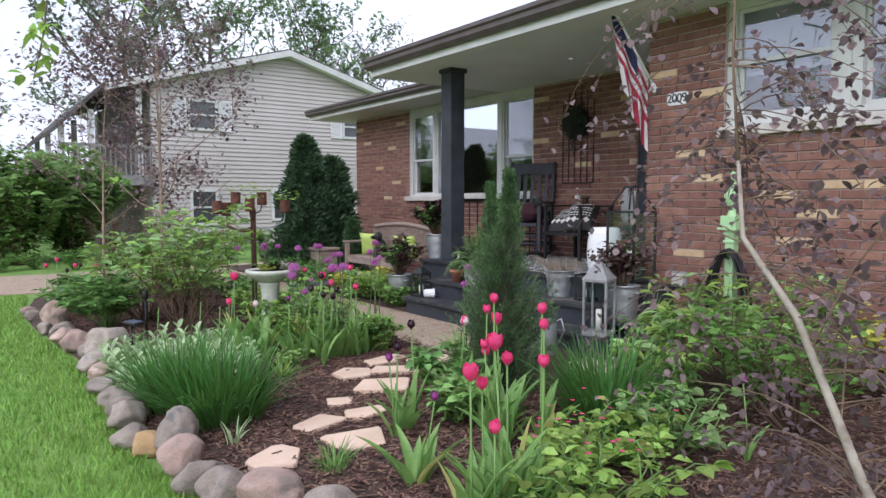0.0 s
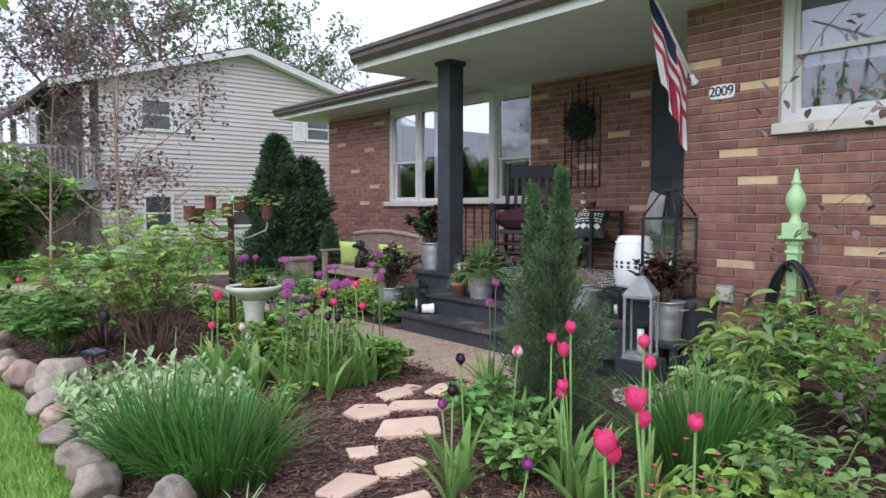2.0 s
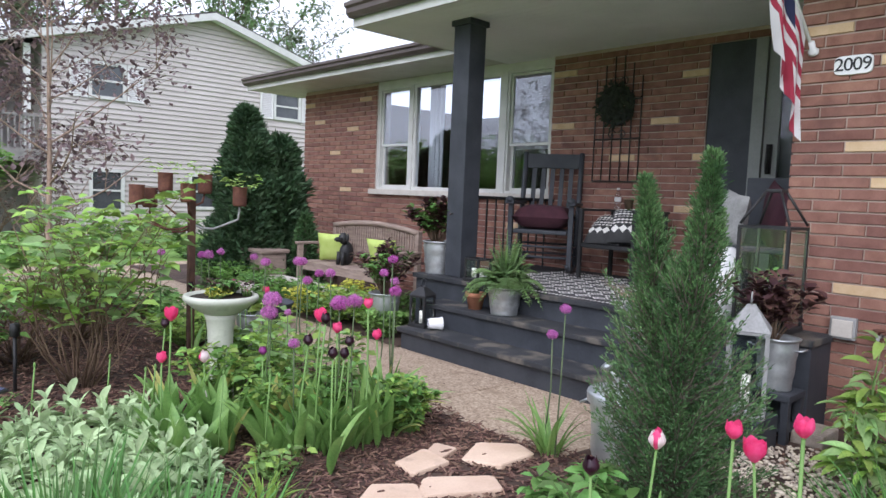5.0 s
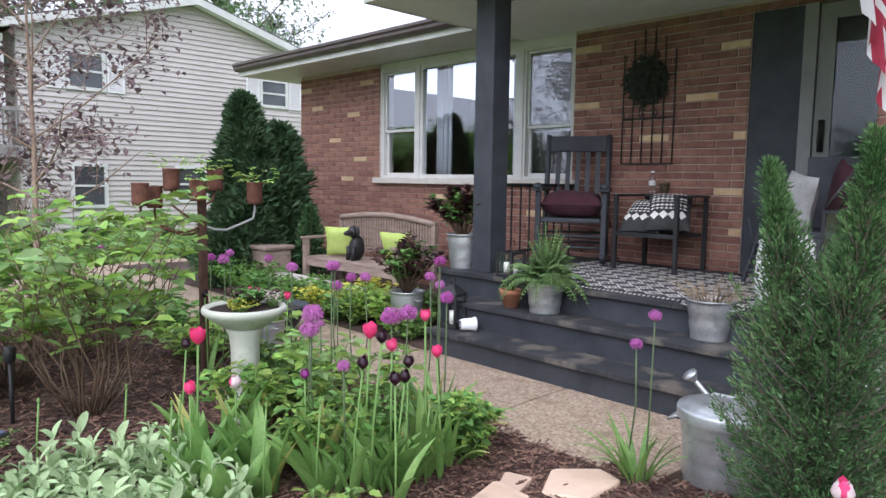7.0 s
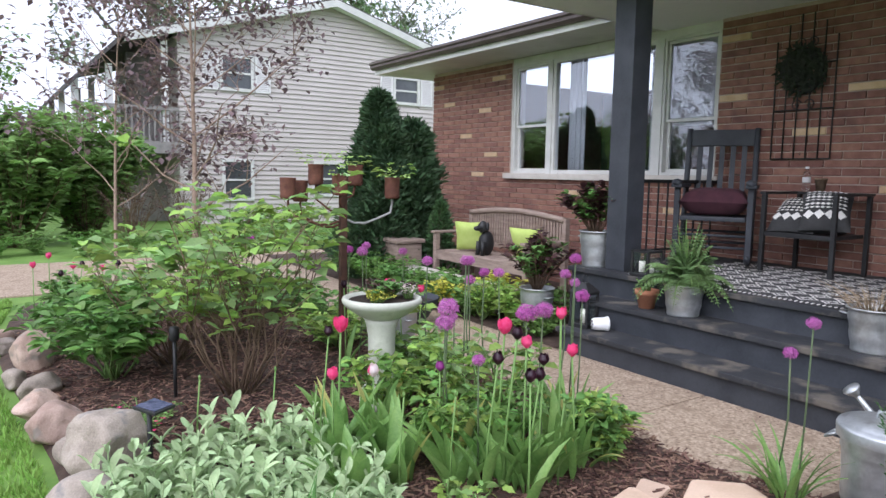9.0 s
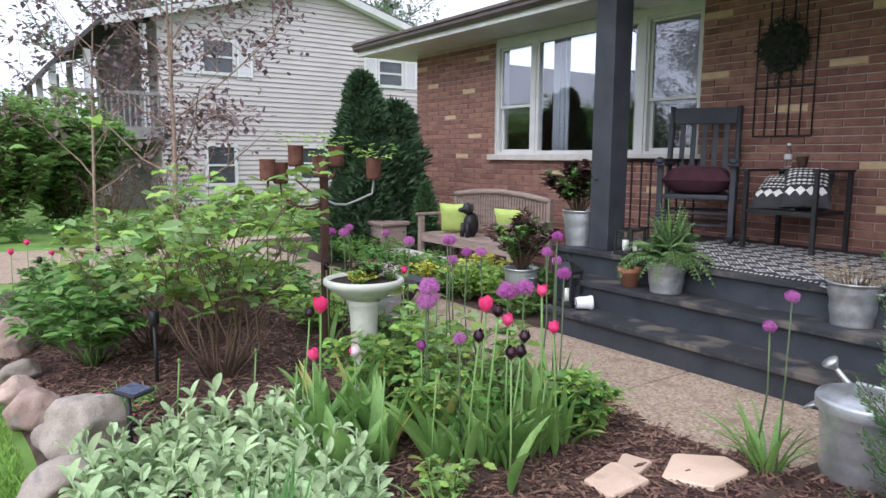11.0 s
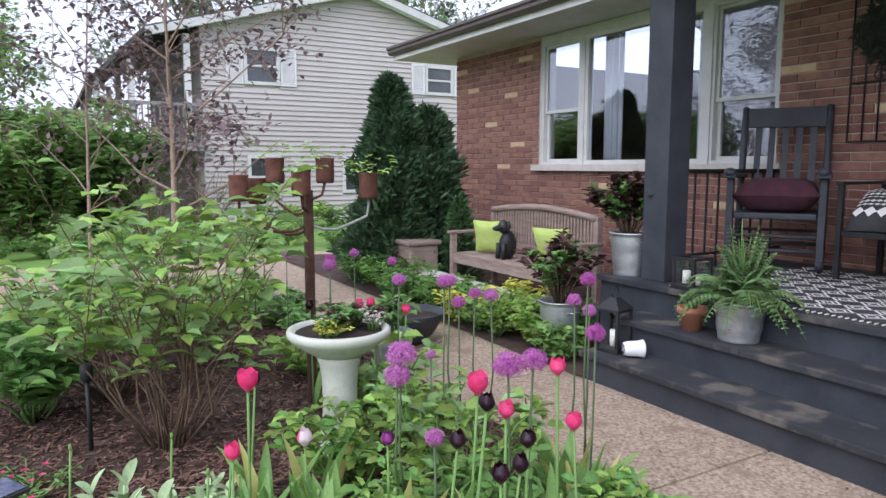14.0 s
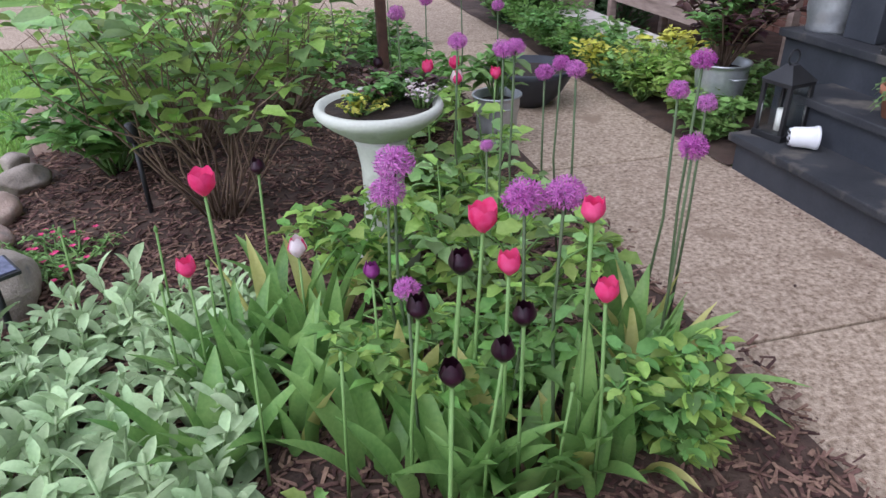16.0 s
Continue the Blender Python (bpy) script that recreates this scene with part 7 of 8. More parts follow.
def juniper(x, y, z, h, r, n, label, seed):
    """Feathery upright juniper: plumes of needles along branches that rise from two leaders."""
    q = random.Random(seed)
    t = thing("juniper", label, "conifer", m=pose(x, y, z))
    g0, g1, gb = Geo(), Geo(), Geo()
    leaders = [[Vector((0, 0, -0.03)), Vector((0.01, -0.02, 0.4 * h)), Vector((0.02, -0.06, 0.75 * h)), Vector((0.0, -0.09, h))],
               [Vector((0, 0, 0)), Vector((0.03, 0.08, 0.4 * h)), Vector((0.09, 0.18, 0.7 * h)), Vector((0.13, 0.26, 0.94 * h))]]
    for ld in leaders:
        part("trunk", Geo().tube(ld, [0.035, 0.025, 0.014, 0.004], 7), M_BARKM, t)
    for k in range(n):
        ld = leaders[k % 2]
        u = q.random() ** 1.05 * 0.985
        f = u * 3
        i = min(2, int(f))
        p = ld[i].lerp(ld[i + 1], f - i)
        a = q.uniform(0, 6.283)
        reach = r * (0.7 + 1.7 * u if u < 0.18 else 1.0) * (1 - u) ** 1.8 * q.uniform(0.4, 1.3) * (1 + 0.5 * noise.noise(Vector((math.cos(a) * 1.6, math.sin(a) * 1.6, u * 6 + seed)))) + 0.02
        rise = 0.4 + 1.2 * u + q.uniform(-0.25, 0.35)
        d = Vector((math.cos(a), math.sin(a), rise)).normalized()
        length = reach * math.sqrt(1 + rise * rise) * 0.85
        bend = Vector((0, 0, 0.12 * length))
        b = [p, p + d * length * 0.5 - bend * 0.5, p + d * length + bend * 0.5]
        gb.tube(b, [0.004, 0.003, 0.001], 4, False)
        sprays = int(30 + 190 * length)
        for m in range(sprays):
            v = 0.18 + 0.82 * q.random() ** 0.8
            c = b[0].lerp(b[1], v * 2) if v < 0.5 else b[1].lerp(b[2], v * 2 - 1)
            w = (1.12 - v) * (0.085 - 0.045 * u)
            off = Vector((q.gauss(0, 1), q.gauss(0, 1), q.gauss(0, 0.8))) * w * 0.45
            way = d * 0.5 + off * (16 + 20 * q.random()) + Vector((0, 0, 0.15))
            tip = v > 0.75 and q.random() < 0.3 + 0.5 * u
            (g1 if tip else g0).leaf(c + off, way, Vector((q.uniform(-1, 1), q.uniform(-1, 1), 0.3)), q.uniform(0.012, 0.026), q.uniform(0.004, 0.007), 0.1, 2, 0.1, 0.4)
    part("branch_rest", gb, M_BARKM, t, kind="stuff")
    part("foliage", g0, M_JUN, t, kind="stuff")
    part("new_growth", g1, M_JUNTIP, t, kind="stuff")


juniper(3.15, 3.6, 0.02, 1.47, 0.47, 1150, "bushy green juniper with two feathery leaders", 3)
conifer("arborvitae", 4.98, 10.7, 0.02, 0.56, 2.3, 22000, (M_ARB, M_ARB), "dense dark green upright arborvitae beside the house", 5, ((0, 0, 1.0, 1.0, 0.55), (0.1, -0.1, 0.8, 0.9, 0.4)), 0.1, 0.035, 0.7)
conifer("arborvitae", 5.42, 10.62, 0.02, 0.54, 1.95, 11000, (M_ARB, M_ARB), "dark green upright arborvitae against the house corner", 6, ((0, 0, 1.0, 0.9, 0.45), (-0.1, 0.05, 0.85, 0.95, 0.4)), 0.12, 0.045, 0.7)
conifer("dwarf_spruce", 5.5, 10.05, 0.02, 0.22, 0.95, 2600, (M_JUN, M_JUN), "small dark potted conifer beside the bench", 7, ((0, 0, 1.0, 1.0, 0.6),), 0.07, 0.025, 0.8)

# pale wood-chip patch and splash block in the corner by the wing
q = random.Random(91)
g = Geo()
for k in range(900):
    a, r = q.uniform(0, 6.28), math.sqrt(q.random())
    x, y = 4.25 + 0.42 * r * math.cos(a), 3.5 + 0.36 * r * math.sin(a)
    s0 = q.uniform(0.008, 0.02)
    g.blob((x, y, bed_z(x, y) + 0.008), (s0, s0 * q.uniform(0.5, 0.9), s0 * 0.45), 0.3, 1.5, k * 0.7, 1, a)
solid("pale_gravel", g, surf("pale_gravel_stone", (0.42, 0.35, 0.26), (0.6, 0.52, 0.42), 20, 0.9, 0.3, 90, by_island=0.35), "patch of pale gravel in the bed's corner", "gravel", kind="stuff", smooth=True)
solid("splash_block", Geo().bevel_box(4.7, 3.55, 0.03, 4.95, 3.72, 0.11, 0.015), M_ROCK, "small grey stone block by the wall", "block")

# leaf litter on the walk and at the foot of the steps
q = random.Random(64)
g = Geo()
for k in range(900):
    y = q.uniform(4.3, 9.5)
    x = q.choice((4.4 - abs(q.gauss(0, 0.05)), q.uniform(3.5, 4.4), 3.5 + abs(q.gauss(0, 0.06)))) if k % 3 else 4.4 - abs(q.gauss(0, 0.03))
    a, l = q.uniform(0, 6.28), q.uniform(0.008, 0.028) * (0.5 if k % 5 else 1)
    g.leaf((x, y, 0.016), (math.cos(a), math.sin(a), 0.05), (0, 0, 1), l, l * q.uniform(0.2, 0.5), 0.1, 2, 0.2)
solid("leaf_litter", g, M_CHIP, "small dry leaves and bark bits on the walk", "litter", kind="stuff")
g = Geo()
for k in range(70):
    x, y = q.uniform(1.4, 3.4), q.uniform(3.1, 5.0)
    a, l, w = q.uniform(0, 6.28), q.uniform(0.01, 0.03), q.uniform(0.003, 0.007)
    z = bed_z(x, y) + 0.024
    c, s0 = math.cos(a), math.sin(a)
    e = [(x + c * p - s0 * r, y + s0 * p + c * r, z) for p, r in ((-l, -w), (l, -w * 0.6), (l, w * 0.6), (-l, w))]
    g.add(e + [(p[0], p[1], p[2] + 0.004) for p in e], [(4, 5, 6, 7), (0, 1, 5, 4), (1, 2, 6, 5), (2, 3, 7, 6), (3, 0, 4, 7)])
solid("stray_bark", g, M_CHIP, "stray bark chips scattered over the stepping stones", "mulch", kind="stuff")
# ---- the neighbour's house ----
M_SHUT = surf("white_shutter", (0.66, 0.65, 0.63), (0.74, 0.73, 0.71), 3, 0.6, 0.05, 40)
M_GREYWOOD = surf("grey_weathered_wood", (0.2, 0.19, 0.18), (0.32, 0.3, 0.28), 5, 0.9, 0.2, 60)
NY = 20.4


def neighbour_house():
    t = thing("neighbour_house", "two-storey cream vinyl-sided house with a gabled end", "house")
    xl, xr, peak_x, peak_z = 4.8, 14.4, 8.8, 5.7
    slope_l = (peak_z - 4.55) / (peak_x - xl)
    slope_r = (peak_z - 4.55) / (12.8 - peak_x)
    def top(x):
        return peak_z - (peak_x - x) * slope_l if x < peak_x else peak_z - (x - peak_x) * slope_r
    part("wall", Geo().add([(xl, NY + 0.05, -0.02), (xr, NY + 0.05, -0.02), (xr, NY + 0.05, top(xr)), (peak_x, NY + 0.05, peak_z), (xl, NY + 0.05, top(xl)),
                            (xl, NY + 9, -0.02), (xr, NY + 9, -0.02), (xr, NY + 9, top(xr)), (peak_x, NY + 9, peak_z), (xl, NY + 9, top(xl))],
                           [(0, 1, 2, 3, 4), (9, 8, 7, 6, 5), (0, 4, 9, 5), (1, 6, 7, 2)]), M_SIDING, t, smooth=False)
    wins = [(5.78, 6.65, 3.3, 4.2), (10.7, 11.6, 3.3, 4.1), (5.8, 6.62, 0.56, 1.62), (8.25, 9.12, 0.66, 1.62)]
    z, pitch = -0.02, 0.125
    while z < peak_z - 0.05:
        a = xl if z < top(xl) else peak_x - (peak_z - z) / slope_l
        b = xr if z < top(xr) else peak_x + (peak_z - z) / slope_r
        cuts = sorted([(w[0], w[1]) for w in wins if w[2] < z + pitch * 0.7 and z + pitch * 0.3 < w[3]])
        x = a
        for c0, c1 in cuts + [(b, b)]:
            if c0 > x + 0.02:
                g = Geo().add([(x, NY, z), (c0, NY, z), (c0, NY + 0.035, z + pitch), (x, NY + 0.035, z + pitch), (x, NY + 0.045, z), (c0, NY + 0.045, z)], [(0, 1, 2, 3), (4, 5, 1, 0), (0, 3, 4), (1, 5, 2)])
                part("siding_board", g, M_SIDING, t, smooth=False)
            x = max(x, c1)
        z += pitch
    for k, (a, b, c, d) in enumerate(wins):
        w = part("window", Geo().box(a, NY - 0.02, c, a + 0.08, NY + 0.06, d).box(b - 0.08, NY - 0.02, c, b, NY + 0.06, d).box(a + 0.08, NY - 0.02, c, b - 0.08, NY + 0.06, c + 0.08).box(a + 0.08, NY - 0.02, d - 0.08, b - 0.08, NY + 0.06, d).box(a + 0.08, NY - 0.0, (c + d) / 2 - 0.025, b - 0.08, NY + 0.05, (c + d) / 2 + 0.025), M_WHITE, t, "white window frame", False)
        part("pane", Geo().box(a + 0.08, NY + 0.03, c + 0.08, b - 0.08, NY + 0.036, d - 0.08), M_DARKGLASS, w, smooth=False)
        part("blind", Geo().box(a + 0.08, NY + 0.042, (c + d) / 2 + 0.05, b - 0.08, NY + 0.048, d - 0.08), M_CURTAIN, w, "pale roller blind", False)
        if k < 2:
            for s0 in ((a - 0.42, a - 0.02), (b + 0.02, b + 0.42)):
                sh = part("shutter", Geo().box(s0[0], NY - 0.03, c, s0[0] + 0.05, NY, d).box(s0[1] - 0.05, NY - 0.03, c, s0[1], NY, d).box(s0[0] + 0.05, NY - 0.03, c, s0[1] - 0.05, NY, c + 0.05).box(s0[0] + 0.05, NY - 0.03, d - 0.05, s0[1] - 0.05, NY, d), M_SHUT, t, "white louvred shutter", False)
                g = Geo()
                zz = c + 0.06
                while zz < d - 0.08:
                    g.add([(s0[0] + 0.05, NY - 0.025, zz), (s0[1] - 0.05, NY - 0.025, zz), (s0[1] - 0.05, NY, zz + 0.045), (s0[0] + 0.05, NY, zz + 0.045)], [(0, 1, 2, 3)])
                    zz += 0.05
                part("louvre", g, M_SHUT, sh, smooth=False)
    for s, (xa, za), (xb, zb) in ((1, (xl - 1.2, top(xl) - 1.2 * slope_l), (peak_x, peak_z)), (-1, (peak_x, peak_z), (xr + 0.4, top(xr) - 0.4 * slope_r))):
        part("bargeboard", Geo().add([(xa, NY - 0.32, za - 0.02), (xb, NY - 0.32, zb - 0.02), (xb, NY - 0.32, zb + 0.16), (xa, NY - 0.32, za + 0.16), (xa, NY - 0.28, za - 0.02), (xb, NY - 0.28, zb - 0.02), (xb, NY - 0.28, zb + 0.16), (xa, NY - 0.28, za + 0.16)], [(0, 1, 2, 3), (7, 6, 5, 4), (0, 4, 5, 1), (3, 2, 6, 7), (0, 3, 7, 4), (1, 5, 6, 2)]), M_WHITE, t, "pale bargeboard", False)
        part("roof", Geo().add([(xa, NY - 0.3, za + 0.14), (xb, NY - 0.3, zb + 0.14), (xb, NY + 9.3, zb + 0.14), (xa, NY + 9.3, za + 0.14), (xa, NY - 0.3, za + 0.2), (xb, NY - 0.3, zb + 0.2), (xb, NY + 9.3, zb + 0.2), (xa, NY + 9.3, za + 0.2)], [(3, 2, 1, 0), (4, 5, 6, 7), (0, 1, 5, 4), (2, 3, 7, 6), (0, 4, 7, 3), (1, 2, 6, 5)]), M_SHINGLE, t, smooth=False)
        part("soffit", Geo().add([(xa, NY - 0.28, za + 0.0), (xb, NY - 0.28, zb + 0.0), (xb, NY, zb + 0.0), (xa, NY, za + 0.0)], [(0, 1, 2, 3)]), M_SOFFIT, t, smooth=False)
    # balcony on the street side
    bx0 = 2.4
    part("balcony_roof", Geo().add([(bx0, NY - 0.3, 3.05), (3.6, NY - 0.3, 4.28), (3.6, NY + 9, 4.28), (bx0, NY + 9, 3.05), (bx0, NY - 0.3, 3.17), (3.6, NY - 0.3, 4.4), (3.6, NY + 9, 4.4), (bx0, NY + 9, 3.17)], [(3, 2, 1, 0), (4, 5, 6, 7), (0, 1, 5, 4), (2, 3, 7, 6), (0, 4, 7, 3), (1, 2, 6, 5)]), M_SHINGLE, t, smooth=False)
    part("balcony_floor", Geo().box(bx0 + 0.1, NY - 0.1, 1.72, xl, NY + 9, 1.95), M_GREYWOOD, t, smooth=False)
    part("balcony_fascia", Geo().box(bx0 + 0.06, NY - 0.16, 1.7, xl - 0.01, NY - 0.11, 1.98), M_GREYWOOD, t, smooth=False)
    for x in (bx0 + 0.2, 3.3, 4.5):
        for y in (NY, NY + 3, NY + 6):
            part("balcony_post", Geo().box(x - 0.07, y, 1.95, x + 0.07, y + 0.14, 3.2 + (x - bx0) * 0.55), M_SHUT, t, smooth=False)
    part("balcony_rail", Geo().box(bx0 + 0.12, NY - 0.06, 2.72, xl - 0.01, NY, 2.8), M_GREYWOOD, t, smooth=False)
    for k in range(18):
        x = bx0 + 0.2 + k * 0.125
        part("baluster", Geo().box(x, NY - 0.05, 1.95, x + 0.035, NY - 0.015, 2.72), M_GREYWOOD, t, smooth=False)
    part("balcony_wall", Geo().box(xl - 0.9, NY + 1.4, -0.02, xl - 0.02, NY + 1.6, 4.2), M_GREYWOOD, t, "dark recessed balcony wall", False)
    for x in (bx0 + 0.2, 3.4):
        part("ground_post", Geo().box(x - 0.08, NY, -0.02, x + 0.08, NY + 0.16, 1.72), M_GREYWOOD, t, smooth=False)


M_DARKGLASS = surf("dim_window_glass", (0.05, 0.055, 0.06), (0.09, 0.1, 0.105), 2, 0.1, 0, 20, spec=0.6)
neighbour_house()


# ---- trees ----
def tree(name, x, y, z, h, spread, leaves, size, mat, label, seed, bark=None, trunk_r=None, clear=0.3, lean=(0, 0), limbs=9, droop=0.2, category="tree", puff=0.09, depth=3):
    """Tapered trunk, limbs, branches and twigs, with leaves scattered round the twigs."""
    q = random.Random(seed)
    t = thing(name, label, category, m=pose(x, y, z))
    gw, gl = Geo(), Geo()
    r0 = trunk_r or h * 0.022
    axis = [Vector((lean[0] * u * u + 0.03 * h * noise.noise(Vector((u * 3, seed, 0))) * u, lean[1] * u * u + 0.03 * h * noise.noise(Vector((u * 3, seed, 5))) * u, h * 0.92 * u)) for u in [i / 8 for i in range(9)]]
    gw.tube(axis, [r0 * (1.15 - 0.95 * i / 8) if i else r0 * 1.5 for i in range(9)], 9)
    twigs = []

    def limb(p, d, length, r, level):
        pts = [p]
        dd = d.copy()
        for i in range(4):
            dd = (dd + Vector((q.uniform(-0.25, 0.25), q.uniform(-0.25, 0.25), q.uniform(-0.05, 0.22) - droop * 0.3 * (i / 4)))).normalized()
            pts.append(pts[-1] + dd * length / 4)
        gw.tube(pts, [r, r * 0.8, r * 0.62, r * 0.45, r * 0.25], 5 if level < 2 else 3, False)
        if level >= depth:
            twigs.append(pts)
            return
        for k in range(4 if level == 1 else 3):
            i = q.choice((1, 2, 3, 4))
            side = Vector((q.uniform(-1, 1), q.uniform(-1, 1), q.uniform(-0.3, 0.7))).normalized()
            limb(pts[i], (dd * 0.6 + side).normalized(), length * q.uniform(0.42, 0.62), r * 0.5, level + 1)
        twigs.append(pts[2:])

    for k in range(limbs):
        u = clear + (0.97 - clear) * (k + q.random() * 0.6) / limbs
        i = min(7, int(u * 8))
        p = axis[i].lerp(axis[i + 1], u * 8 - i)
        a = k * 2.4 + q.uniform(-0.4, 0.4)
        reach = spread * (0.55 + 0.75 * math.sin(math.pi * (0.25 + 0.7 * (u - clear) / (1 - clear))))
        limb(p, Vector((math.cos(a), math.sin(a), 0.35 + 0.9 * u * (1 - droop))).normalized(), reach * q.uniform(0.8, 1.1), r0 * (0.55 - 0.35 * u), 1)
    for k in range(leaves):
        pts = q.choice(twigs)
        i = q.randrange(len(pts) - 1)
        p = pts[i].lerp(pts[i + 1], q.random()) + Vector((q.gauss(0, 1), q.gauss(0, 1), q.gauss(0, 1))) * puff * spread * 0.5
        way = Vector((q.uniform(-1, 1), q.uniform(-1, 1), q.uniform(-0.8, 0.4)))
        gl.leaf(p, way, Vector((q.uniform(-0.3, 0.3), q.uniform(-0.3, 0.3), 1)), size[0] * q.uniform(0.6, 1.3), size[1] * q.uniform(0.6, 1.3), 0.3, 2, 0.15)
    part("trunk", gw, bark or M_BARKM, t)
    part("crown", gl, mat, t, kind="stuff")
    return t


M_TREE = leafy("spring_tree_leaf", (0.12, 0.2, 0.09), (0.24, 0.34, 0.16), 0.6, 0.35, 0.4)
M_TREE_FAR = leafy("grey_green_leaf", (0.16, 0.2, 0.13), (0.28, 0.32, 0.22), 0.6, 0.3, 0.4)
M_HEDGE = leafy("hedge_leaf", (0.16, 0.28, 0.08), (0.31, 0.46, 0.15), 0.6, 0.35, 0.45)
for k, (x, y, h, s, n, mt) in enumerate([(7.5, 37, 11.5, 4.2, 3200, M_TREE_FAR), (12.5, 40, 12.5, 4.6, 3400, M_TREE), (17.5, 37, 11.5, 4.2, 3000, M_TREE), (23, 42, 11, 4.2, 2200, M_TREE_FAR)]):
    tree("street_tree", x, y, -0.02, h, s, n, (0.34, 0.2), mt, "tall thin-leaved spring tree behind the neighbour's house", 60 + k, limbs=11, clear=0.3)
for k, (x, y, h, s, n) in enumerate([(-1.6, 25.0, 4.6, 2.0, 8000), (-0.8, 31, 5.6, 2.4, 7000)]):
    tree("broadleaf_tree", x, y, -0.02, h, s, n, (0.24, 0.15), M_HEDGE, "rounded green broadleaf tree beyond the driveway", 70 + k, limbs=14, clear=0.08, puff=0.16)
for k, (x, y, r, h) in enumerate([(-2.6, 17.5, 1.6, 2.9), (-0.4, 17.0, 1.5, 2.7), (1.2, 16.4, 1.3, 2.5), (2.4, 17.6, 1.2, 2.3), (-5.4, 21, 1.5, 2.0), (-9.0, 23, 1.6, 2.0), (-1.2, 19.4, 1.5, 2.9)]):
    bush("garden_hedge", x, y, r, r * 0.9, h, 60, 7000, (0.2, 0.115), M_HEDGE, "large rounded green shrub across the driveway", 80 + k, "shrub", bare=0.02, z=-0.02, stem_r=0.012, whorl=2)
bush("barberry", 3.0, 16.3, 0.7, 0.6, 1.2, 40, 700, (0.06, 0.03), M_DARKLEAF, "reddish-brown twiggy shrub before the neighbour's house", 90, z=-0.02)
bush("barberry", 4.3, 17.5, 0.8, 0.7, 1.3, 40, 500, (0.06, 0.03), M_PURPLE, "bare brown twiggy shrub before the neighbour's house", 91, z=-0.02)
for k in range(9):
    bush("foundation_plant", 5.4 + k * 0.95, 17.6 + 0.5 * (k % 3), 0.6, 0.45, 0.55, 16, 480, (0.13, 0.06), (M_HEDGE, M_LIMELEAF)[k % 2], "low leafy plant along the neighbour's garden", 92 + k, "plant", M_STEM, 0.1, z=-0.02)
for k in range(20):
    bush("verge_plant", -3.5 + k * 0.62, 14.6 + 0.3 * (k % 3), 0.4, 0.35, 0.34, 14, 300, (0.1, 0.04), (M_HEDGE, M_BUSH)[k % 2], "low green planting on the driveway's far side", 110 + k, "plant", M_STEM, 0.05, z=-0.02)

# small purple-leaved birches in the garden
M_BIRCH = surf("pale_birch_bark", (0.28, 0.24, 0.19), (0.48, 0.42, 0.35), 16, 0.8, 0.4, 80, stain=((0.2, 0.15, 0.12), 14, 0.6))
M_BIRCHT = surf("tan_birch_bark", (0.26, 0.18, 0.135), (0.4, 0.29, 0.22), 16, 0.8, 0.4, 80)
tree("purple_birch", 2.5, 9.85, 0.02, 3.5, 1.2, 3000, (0.072, 0.05), M_PURPLE, "slender young birch with sparse purple leaves by the drive", 121, M_BIRCHT, 0.03, 0.28, (0, 0), 16, 0.2, puff=0.13)
tree("purple_birch", 1.85, 10.3, 0.02, 3.2, 1.0, 2000, (0.072, 0.05), M_PURPLE, "second thin purple-leaved birch stem by the drive", 122, M_BIRCHT, 0.018, 0.3, (0.1, 0), 13, 0.2, puff=0.13)


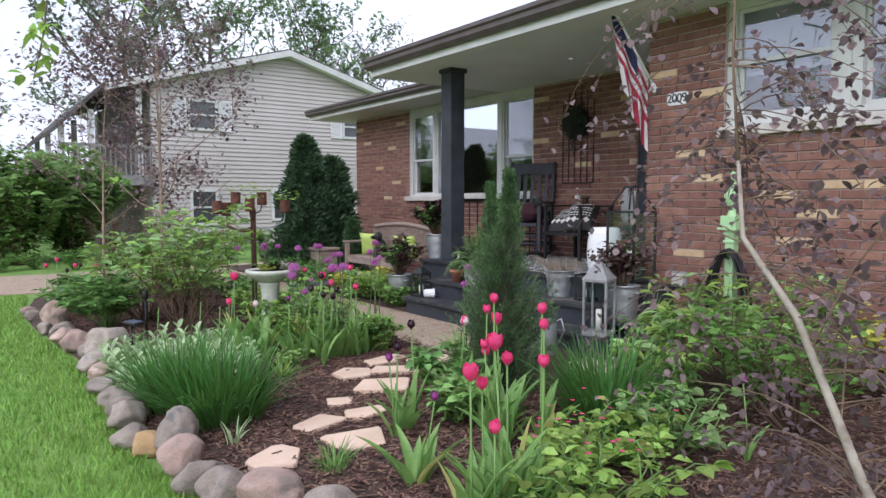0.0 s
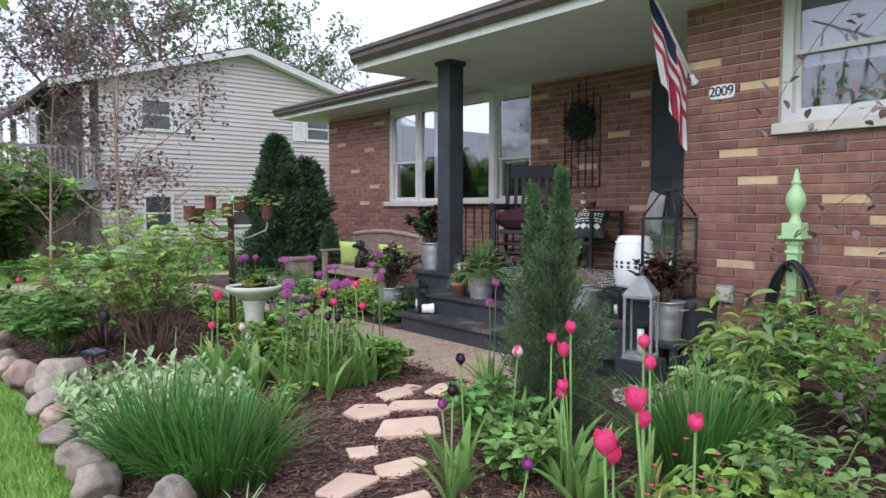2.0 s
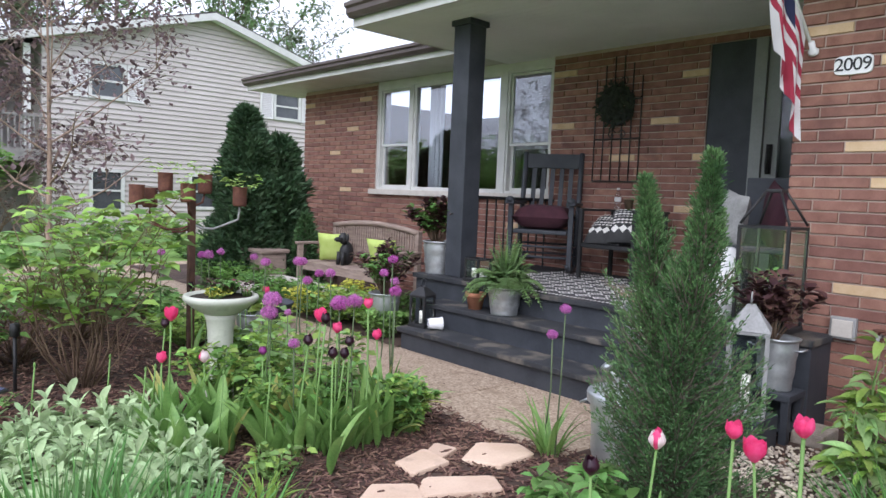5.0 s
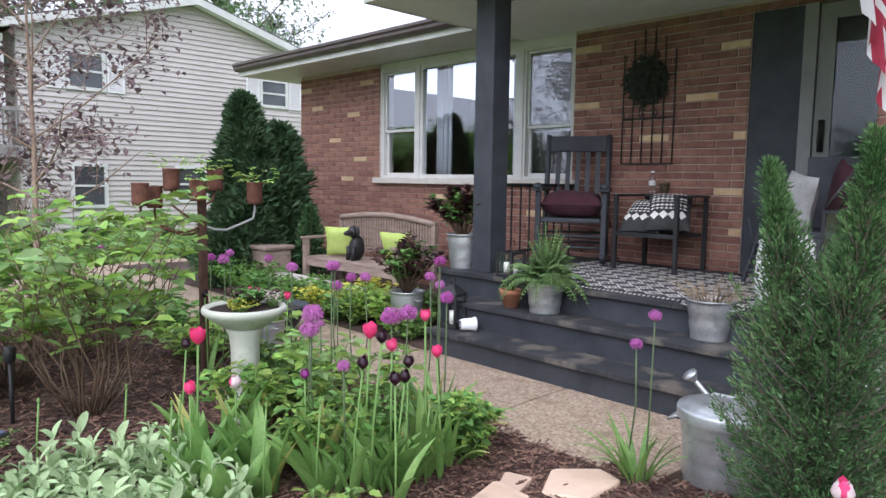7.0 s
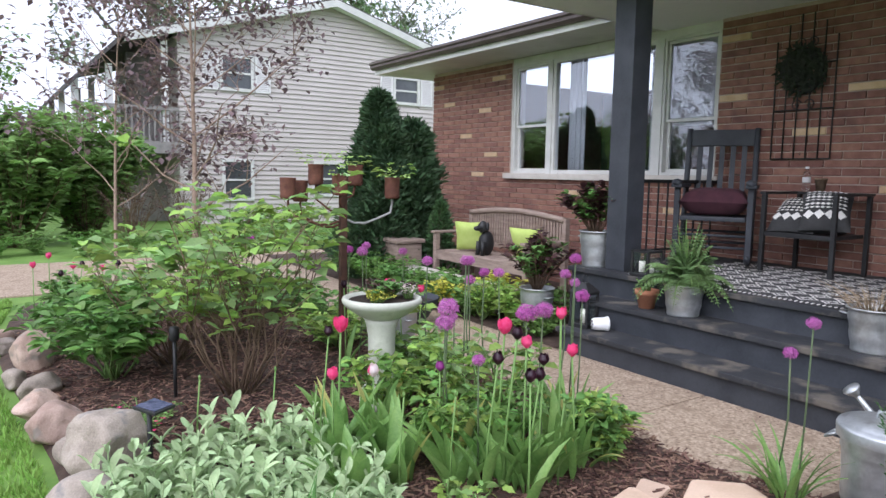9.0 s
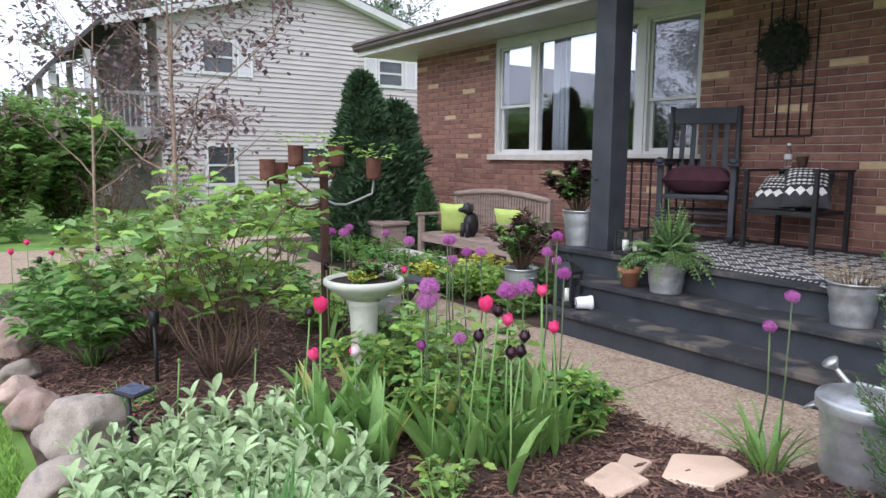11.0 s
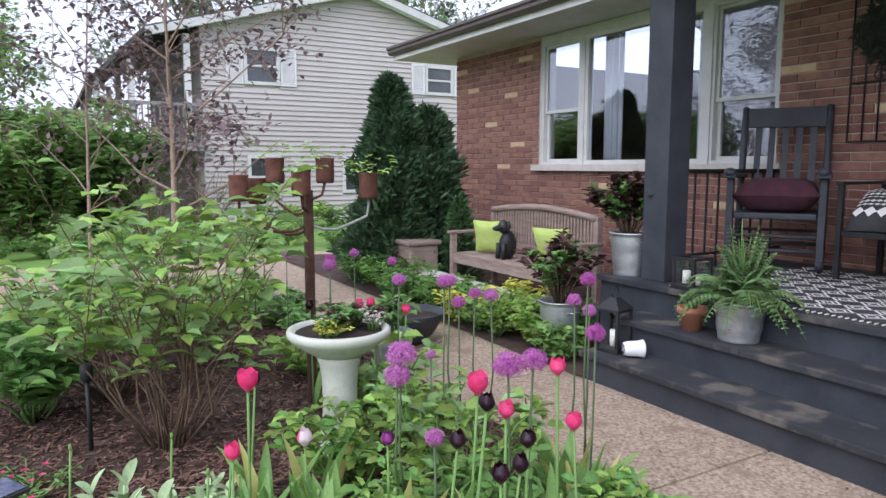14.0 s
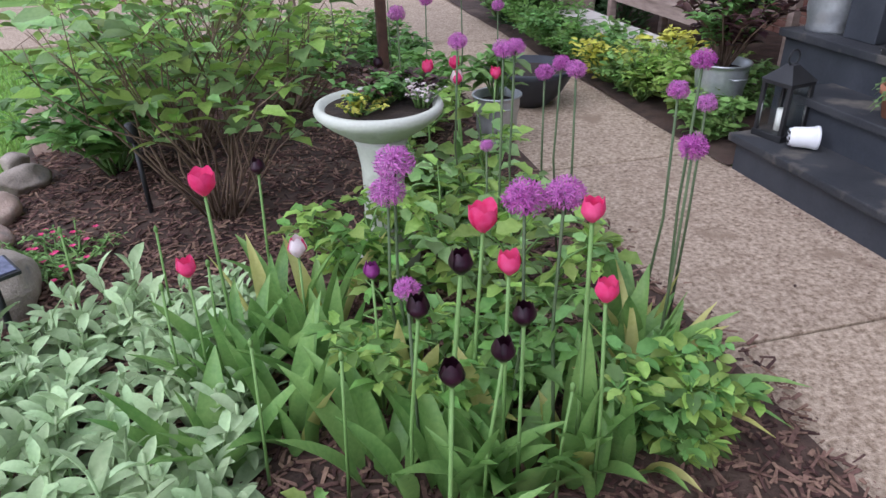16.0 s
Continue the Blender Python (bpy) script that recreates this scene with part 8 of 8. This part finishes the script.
def leaning_birch():
    q = random.Random(31)
    t = thing("weeping_birch", "leaning pale-barked purple birch with drooping twigs", "tree", m=pose(0, 0, 0))
    line = [Vector(p) for p in ((1.8, 0.43, -0.02), (1.81, 0.45, 0.1), (1.8, 0.5, 0.19), (1.81, 0.59, 0.26), (1.81, 0.63, 0.38), (1.8, 0.795, 0.69), (1.8, 0.95, 1.03), (1.8, 1.09, 1.21), (1.82, 1.12, 1.4), (1.83, 1.15, 1.66), (1.85, 1.16, 2.1), (1.88, 1.15, 2.6))]
    part("trunk", Geo().tube(line[:9], [0.014, 0.014, 0.015, 0.014, 0.0135, 0.011, 0.009, 0.0065, 0.0045], 9), M_BIRCH, t)
    part("upper_stem", Geo().tube(line[8:], [0.0045, 0.0035, 0.0025, 0.0015], 7), M_TWIG, t, "thin dark leader")
    gt, gl = Geo(), Geo()
    for k in range(120):
        i = q.randrange(4, len(line) - 1)
        p = line[i].lerp(line[i + 1], q.random())
        a = q.uniform(-2.6, 2.2)
        d = Vector((math.cos(a) * 0.7 + 0.25, math.sin(a), q.uniform(-0.1, 0.6))).normalized()
        length = q.uniform(0.35, 0.85)
        pts = [p]
        for j in range(7):
            d = (d + Vector((q.uniform(-0.1, 0.1), q.uniform(-0.1, 0.1), -0.17))).normalized()
            pts.append(pts[-1] + d * length / 7)
        if min(v.x for v in pts) < 1.25 or max(v.x for v in pts) > 2.7 or max(v.y for v in pts) > 1.85 or min(v.y for v in pts) < 0.3:
            continue
        gt.tube(pts, [0.0022, 0.002, 0.0017, 0.0014, 0.0012, 0.001, 0.0008, 0.0006], 4, False)
        for j in range(30):
            f = 1.5 + 5.5 * q.random()
            w = pts[int(f)].lerp(pts[min(7, int(f) + 1)], f - int(f)) + Vector((q.uniform(-0.05, 0.05), q.uniform(-0.05, 0.05), q.uniform(-0.05, 0.03)))
            gl.leaf(w, (q.uniform(-1, 1), q.uniform(-1, 1), q.uniform(-1, 0.2)), (q.uniform(-0.4, 0.4), q.uniform(-0.4, 0.4), 1), q.uniform(0.018, 0.036), q.uniform(0.013, 0.025), 0.3, 4, 0.15)
    for k in range(10):
        p = line[4].lerp(line[6], k / 9)
        d = Vector((q.uniform(-0.5, 0.9), q.uniform(-0.2, 1.0), q.uniform(-0.1, 0.35))).normalized()
        length = q.uniform(0.3, 0.6)
        pts = [p, p + d * length * 0.4 + Vector((0, 0, 0.03)), p + d * length * 0.75, p + d * length + Vector((0, 0, -0.05))]
        gt.tube(pts, [0.003, 0.0025, 0.002, 0.001], 4, False)
    part("twig_growth", gt, M_TWIG, t, kind="stuff")
    part("leaves", gl, M_PURPLE, t, kind="stuff")


leaning_birch()
# leafy branch hanging into the street side
q = random.Random(41)
br = thing("overhanging_branch", "drooping oak branch with young green leaves overhead", "branch")
gt, gl = Geo(), Geo()
for s in range(9):
    p = Vector((-0.9 + 0.25 * s, 4.6 + 0.2 * (s % 3), 3.6))
    pts = [p, p + Vector((0.08, 0, -0.3)), p + Vector((0.14, 0.02, -0.62 - 0.1 * (s % 4))), p + Vector((0.16, 0.03, -0.8 - (0.5 if s in (3,) else 0.14 * (s % 3))))]
    gt.tube(pts, [0.008, 0.006, 0.004, 0.002], 5)
    for k in range(26):
        f = 3 * (0.35 + 0.65 * q.random())
        i = min(2, int(f))
        w = pts[i].lerp(pts[i + 1], f - i) + Vector((q.uniform(-0.06, 0.06), q.uniform(-0.06, 0.06), q.uniform(-0.06, 0.03)))
        gl.leaf(w, (q.uniform(-1, 1), q.uniform(-1, 1), q.uniform(-1, 0.1)), (0, 0.2, 1), q.uniform(0.06, 0.11), q.uniform(0.03, 0.05), 0.4, 3, 0.1)
pts = [Vector(p) for p in ((0.6, 4.75, 3.62), (0.68, 4.2, 2.9), (0.64, 4.02, 2.4), (0.6, 4.0, 2.1), (0.55, 4.0, 1.88))]
gt.tube(pts, [0.008, 0.006, 0.005, 0.004, 0.002], 5)
for k in range(34):
    f = 4 * (0.4 + 0.6 * q.random())
    i = min(3, int(f))
    w = pts[i].lerp(pts[i + 1], f - i) + Vector((q.uniform(-0.05, 0.05), q.uniform(-0.05, 0.05), q.uniform(-0.05, 0.03)))
    gl.leaf(w, (q.uniform(-1, 1), q.uniform(-1, 1), q.uniform(-1, 0.1)), (0, 0.2, 1), q.uniform(0.06, 0.1), q.uniform(0.03, 0.05), 0.4, 3, 0.1)
gt.tube([(-4.0, 5.6, -0.02), (-4.05, 5.5, 1.8), (-3.9, 5.4, 3.4), (-2.4, 5.1, 4.1), (-0.9, 4.7, 3.66), (1.2, 4.8, 3.6)], [0.14, 0.12, 0.1, 0.05, 0.03, 0.012], 8)
part("wood", gt, M_BARKM, br)
part("leaves", gl, M_LIMELEAF, br, kind="stuff")

# trees across the street, seen only in the window glass
for k in range(9):
    tree("street_tree", -30 - 2.5 * (k % 3), 2 + 6.0 * k, -0.02, 2.6 + 0.3 * (k % 4), 2.4, 2600, (0.45, 0.34), M_TREE_FAR, "broad green tree on the far side of the street", 300 + k, clear=0.12, puff=0.5)
# ---- bricks, last ----
brick_wall(wall_main, MAIN_X, 4.04, MAIN_Y1, 0.0, EAVE_Z, MAIN_HOLES, 6.6, 3, 0.05, [(6.92, 2.08), (5.78, 2.11), (5.36, 1.76), (5.42, 1.27), (5.39, 0.94), (6.19, 1.76), (11.62, 2.37), (10.69, 2.23), (10.43, 2.66), (10.62, 1.66), (5.42, 2.51), (6.94, 2.63), (8.88, 1.12), (11.3, 1.9), (11.0, 1.35), (7.6, 1.0)])
brick_wall(wall_wing, WING_X, -1.0, WING_Y, 0.0, EAVE_Z, WING_HOLES, 3.2, 5, 0.045, [(3.83, 2.32), (3.39, 2.165), (3.685, 1.68), (3.535, 1.475), (2.95, 1.345), (3.65, 0.845)])
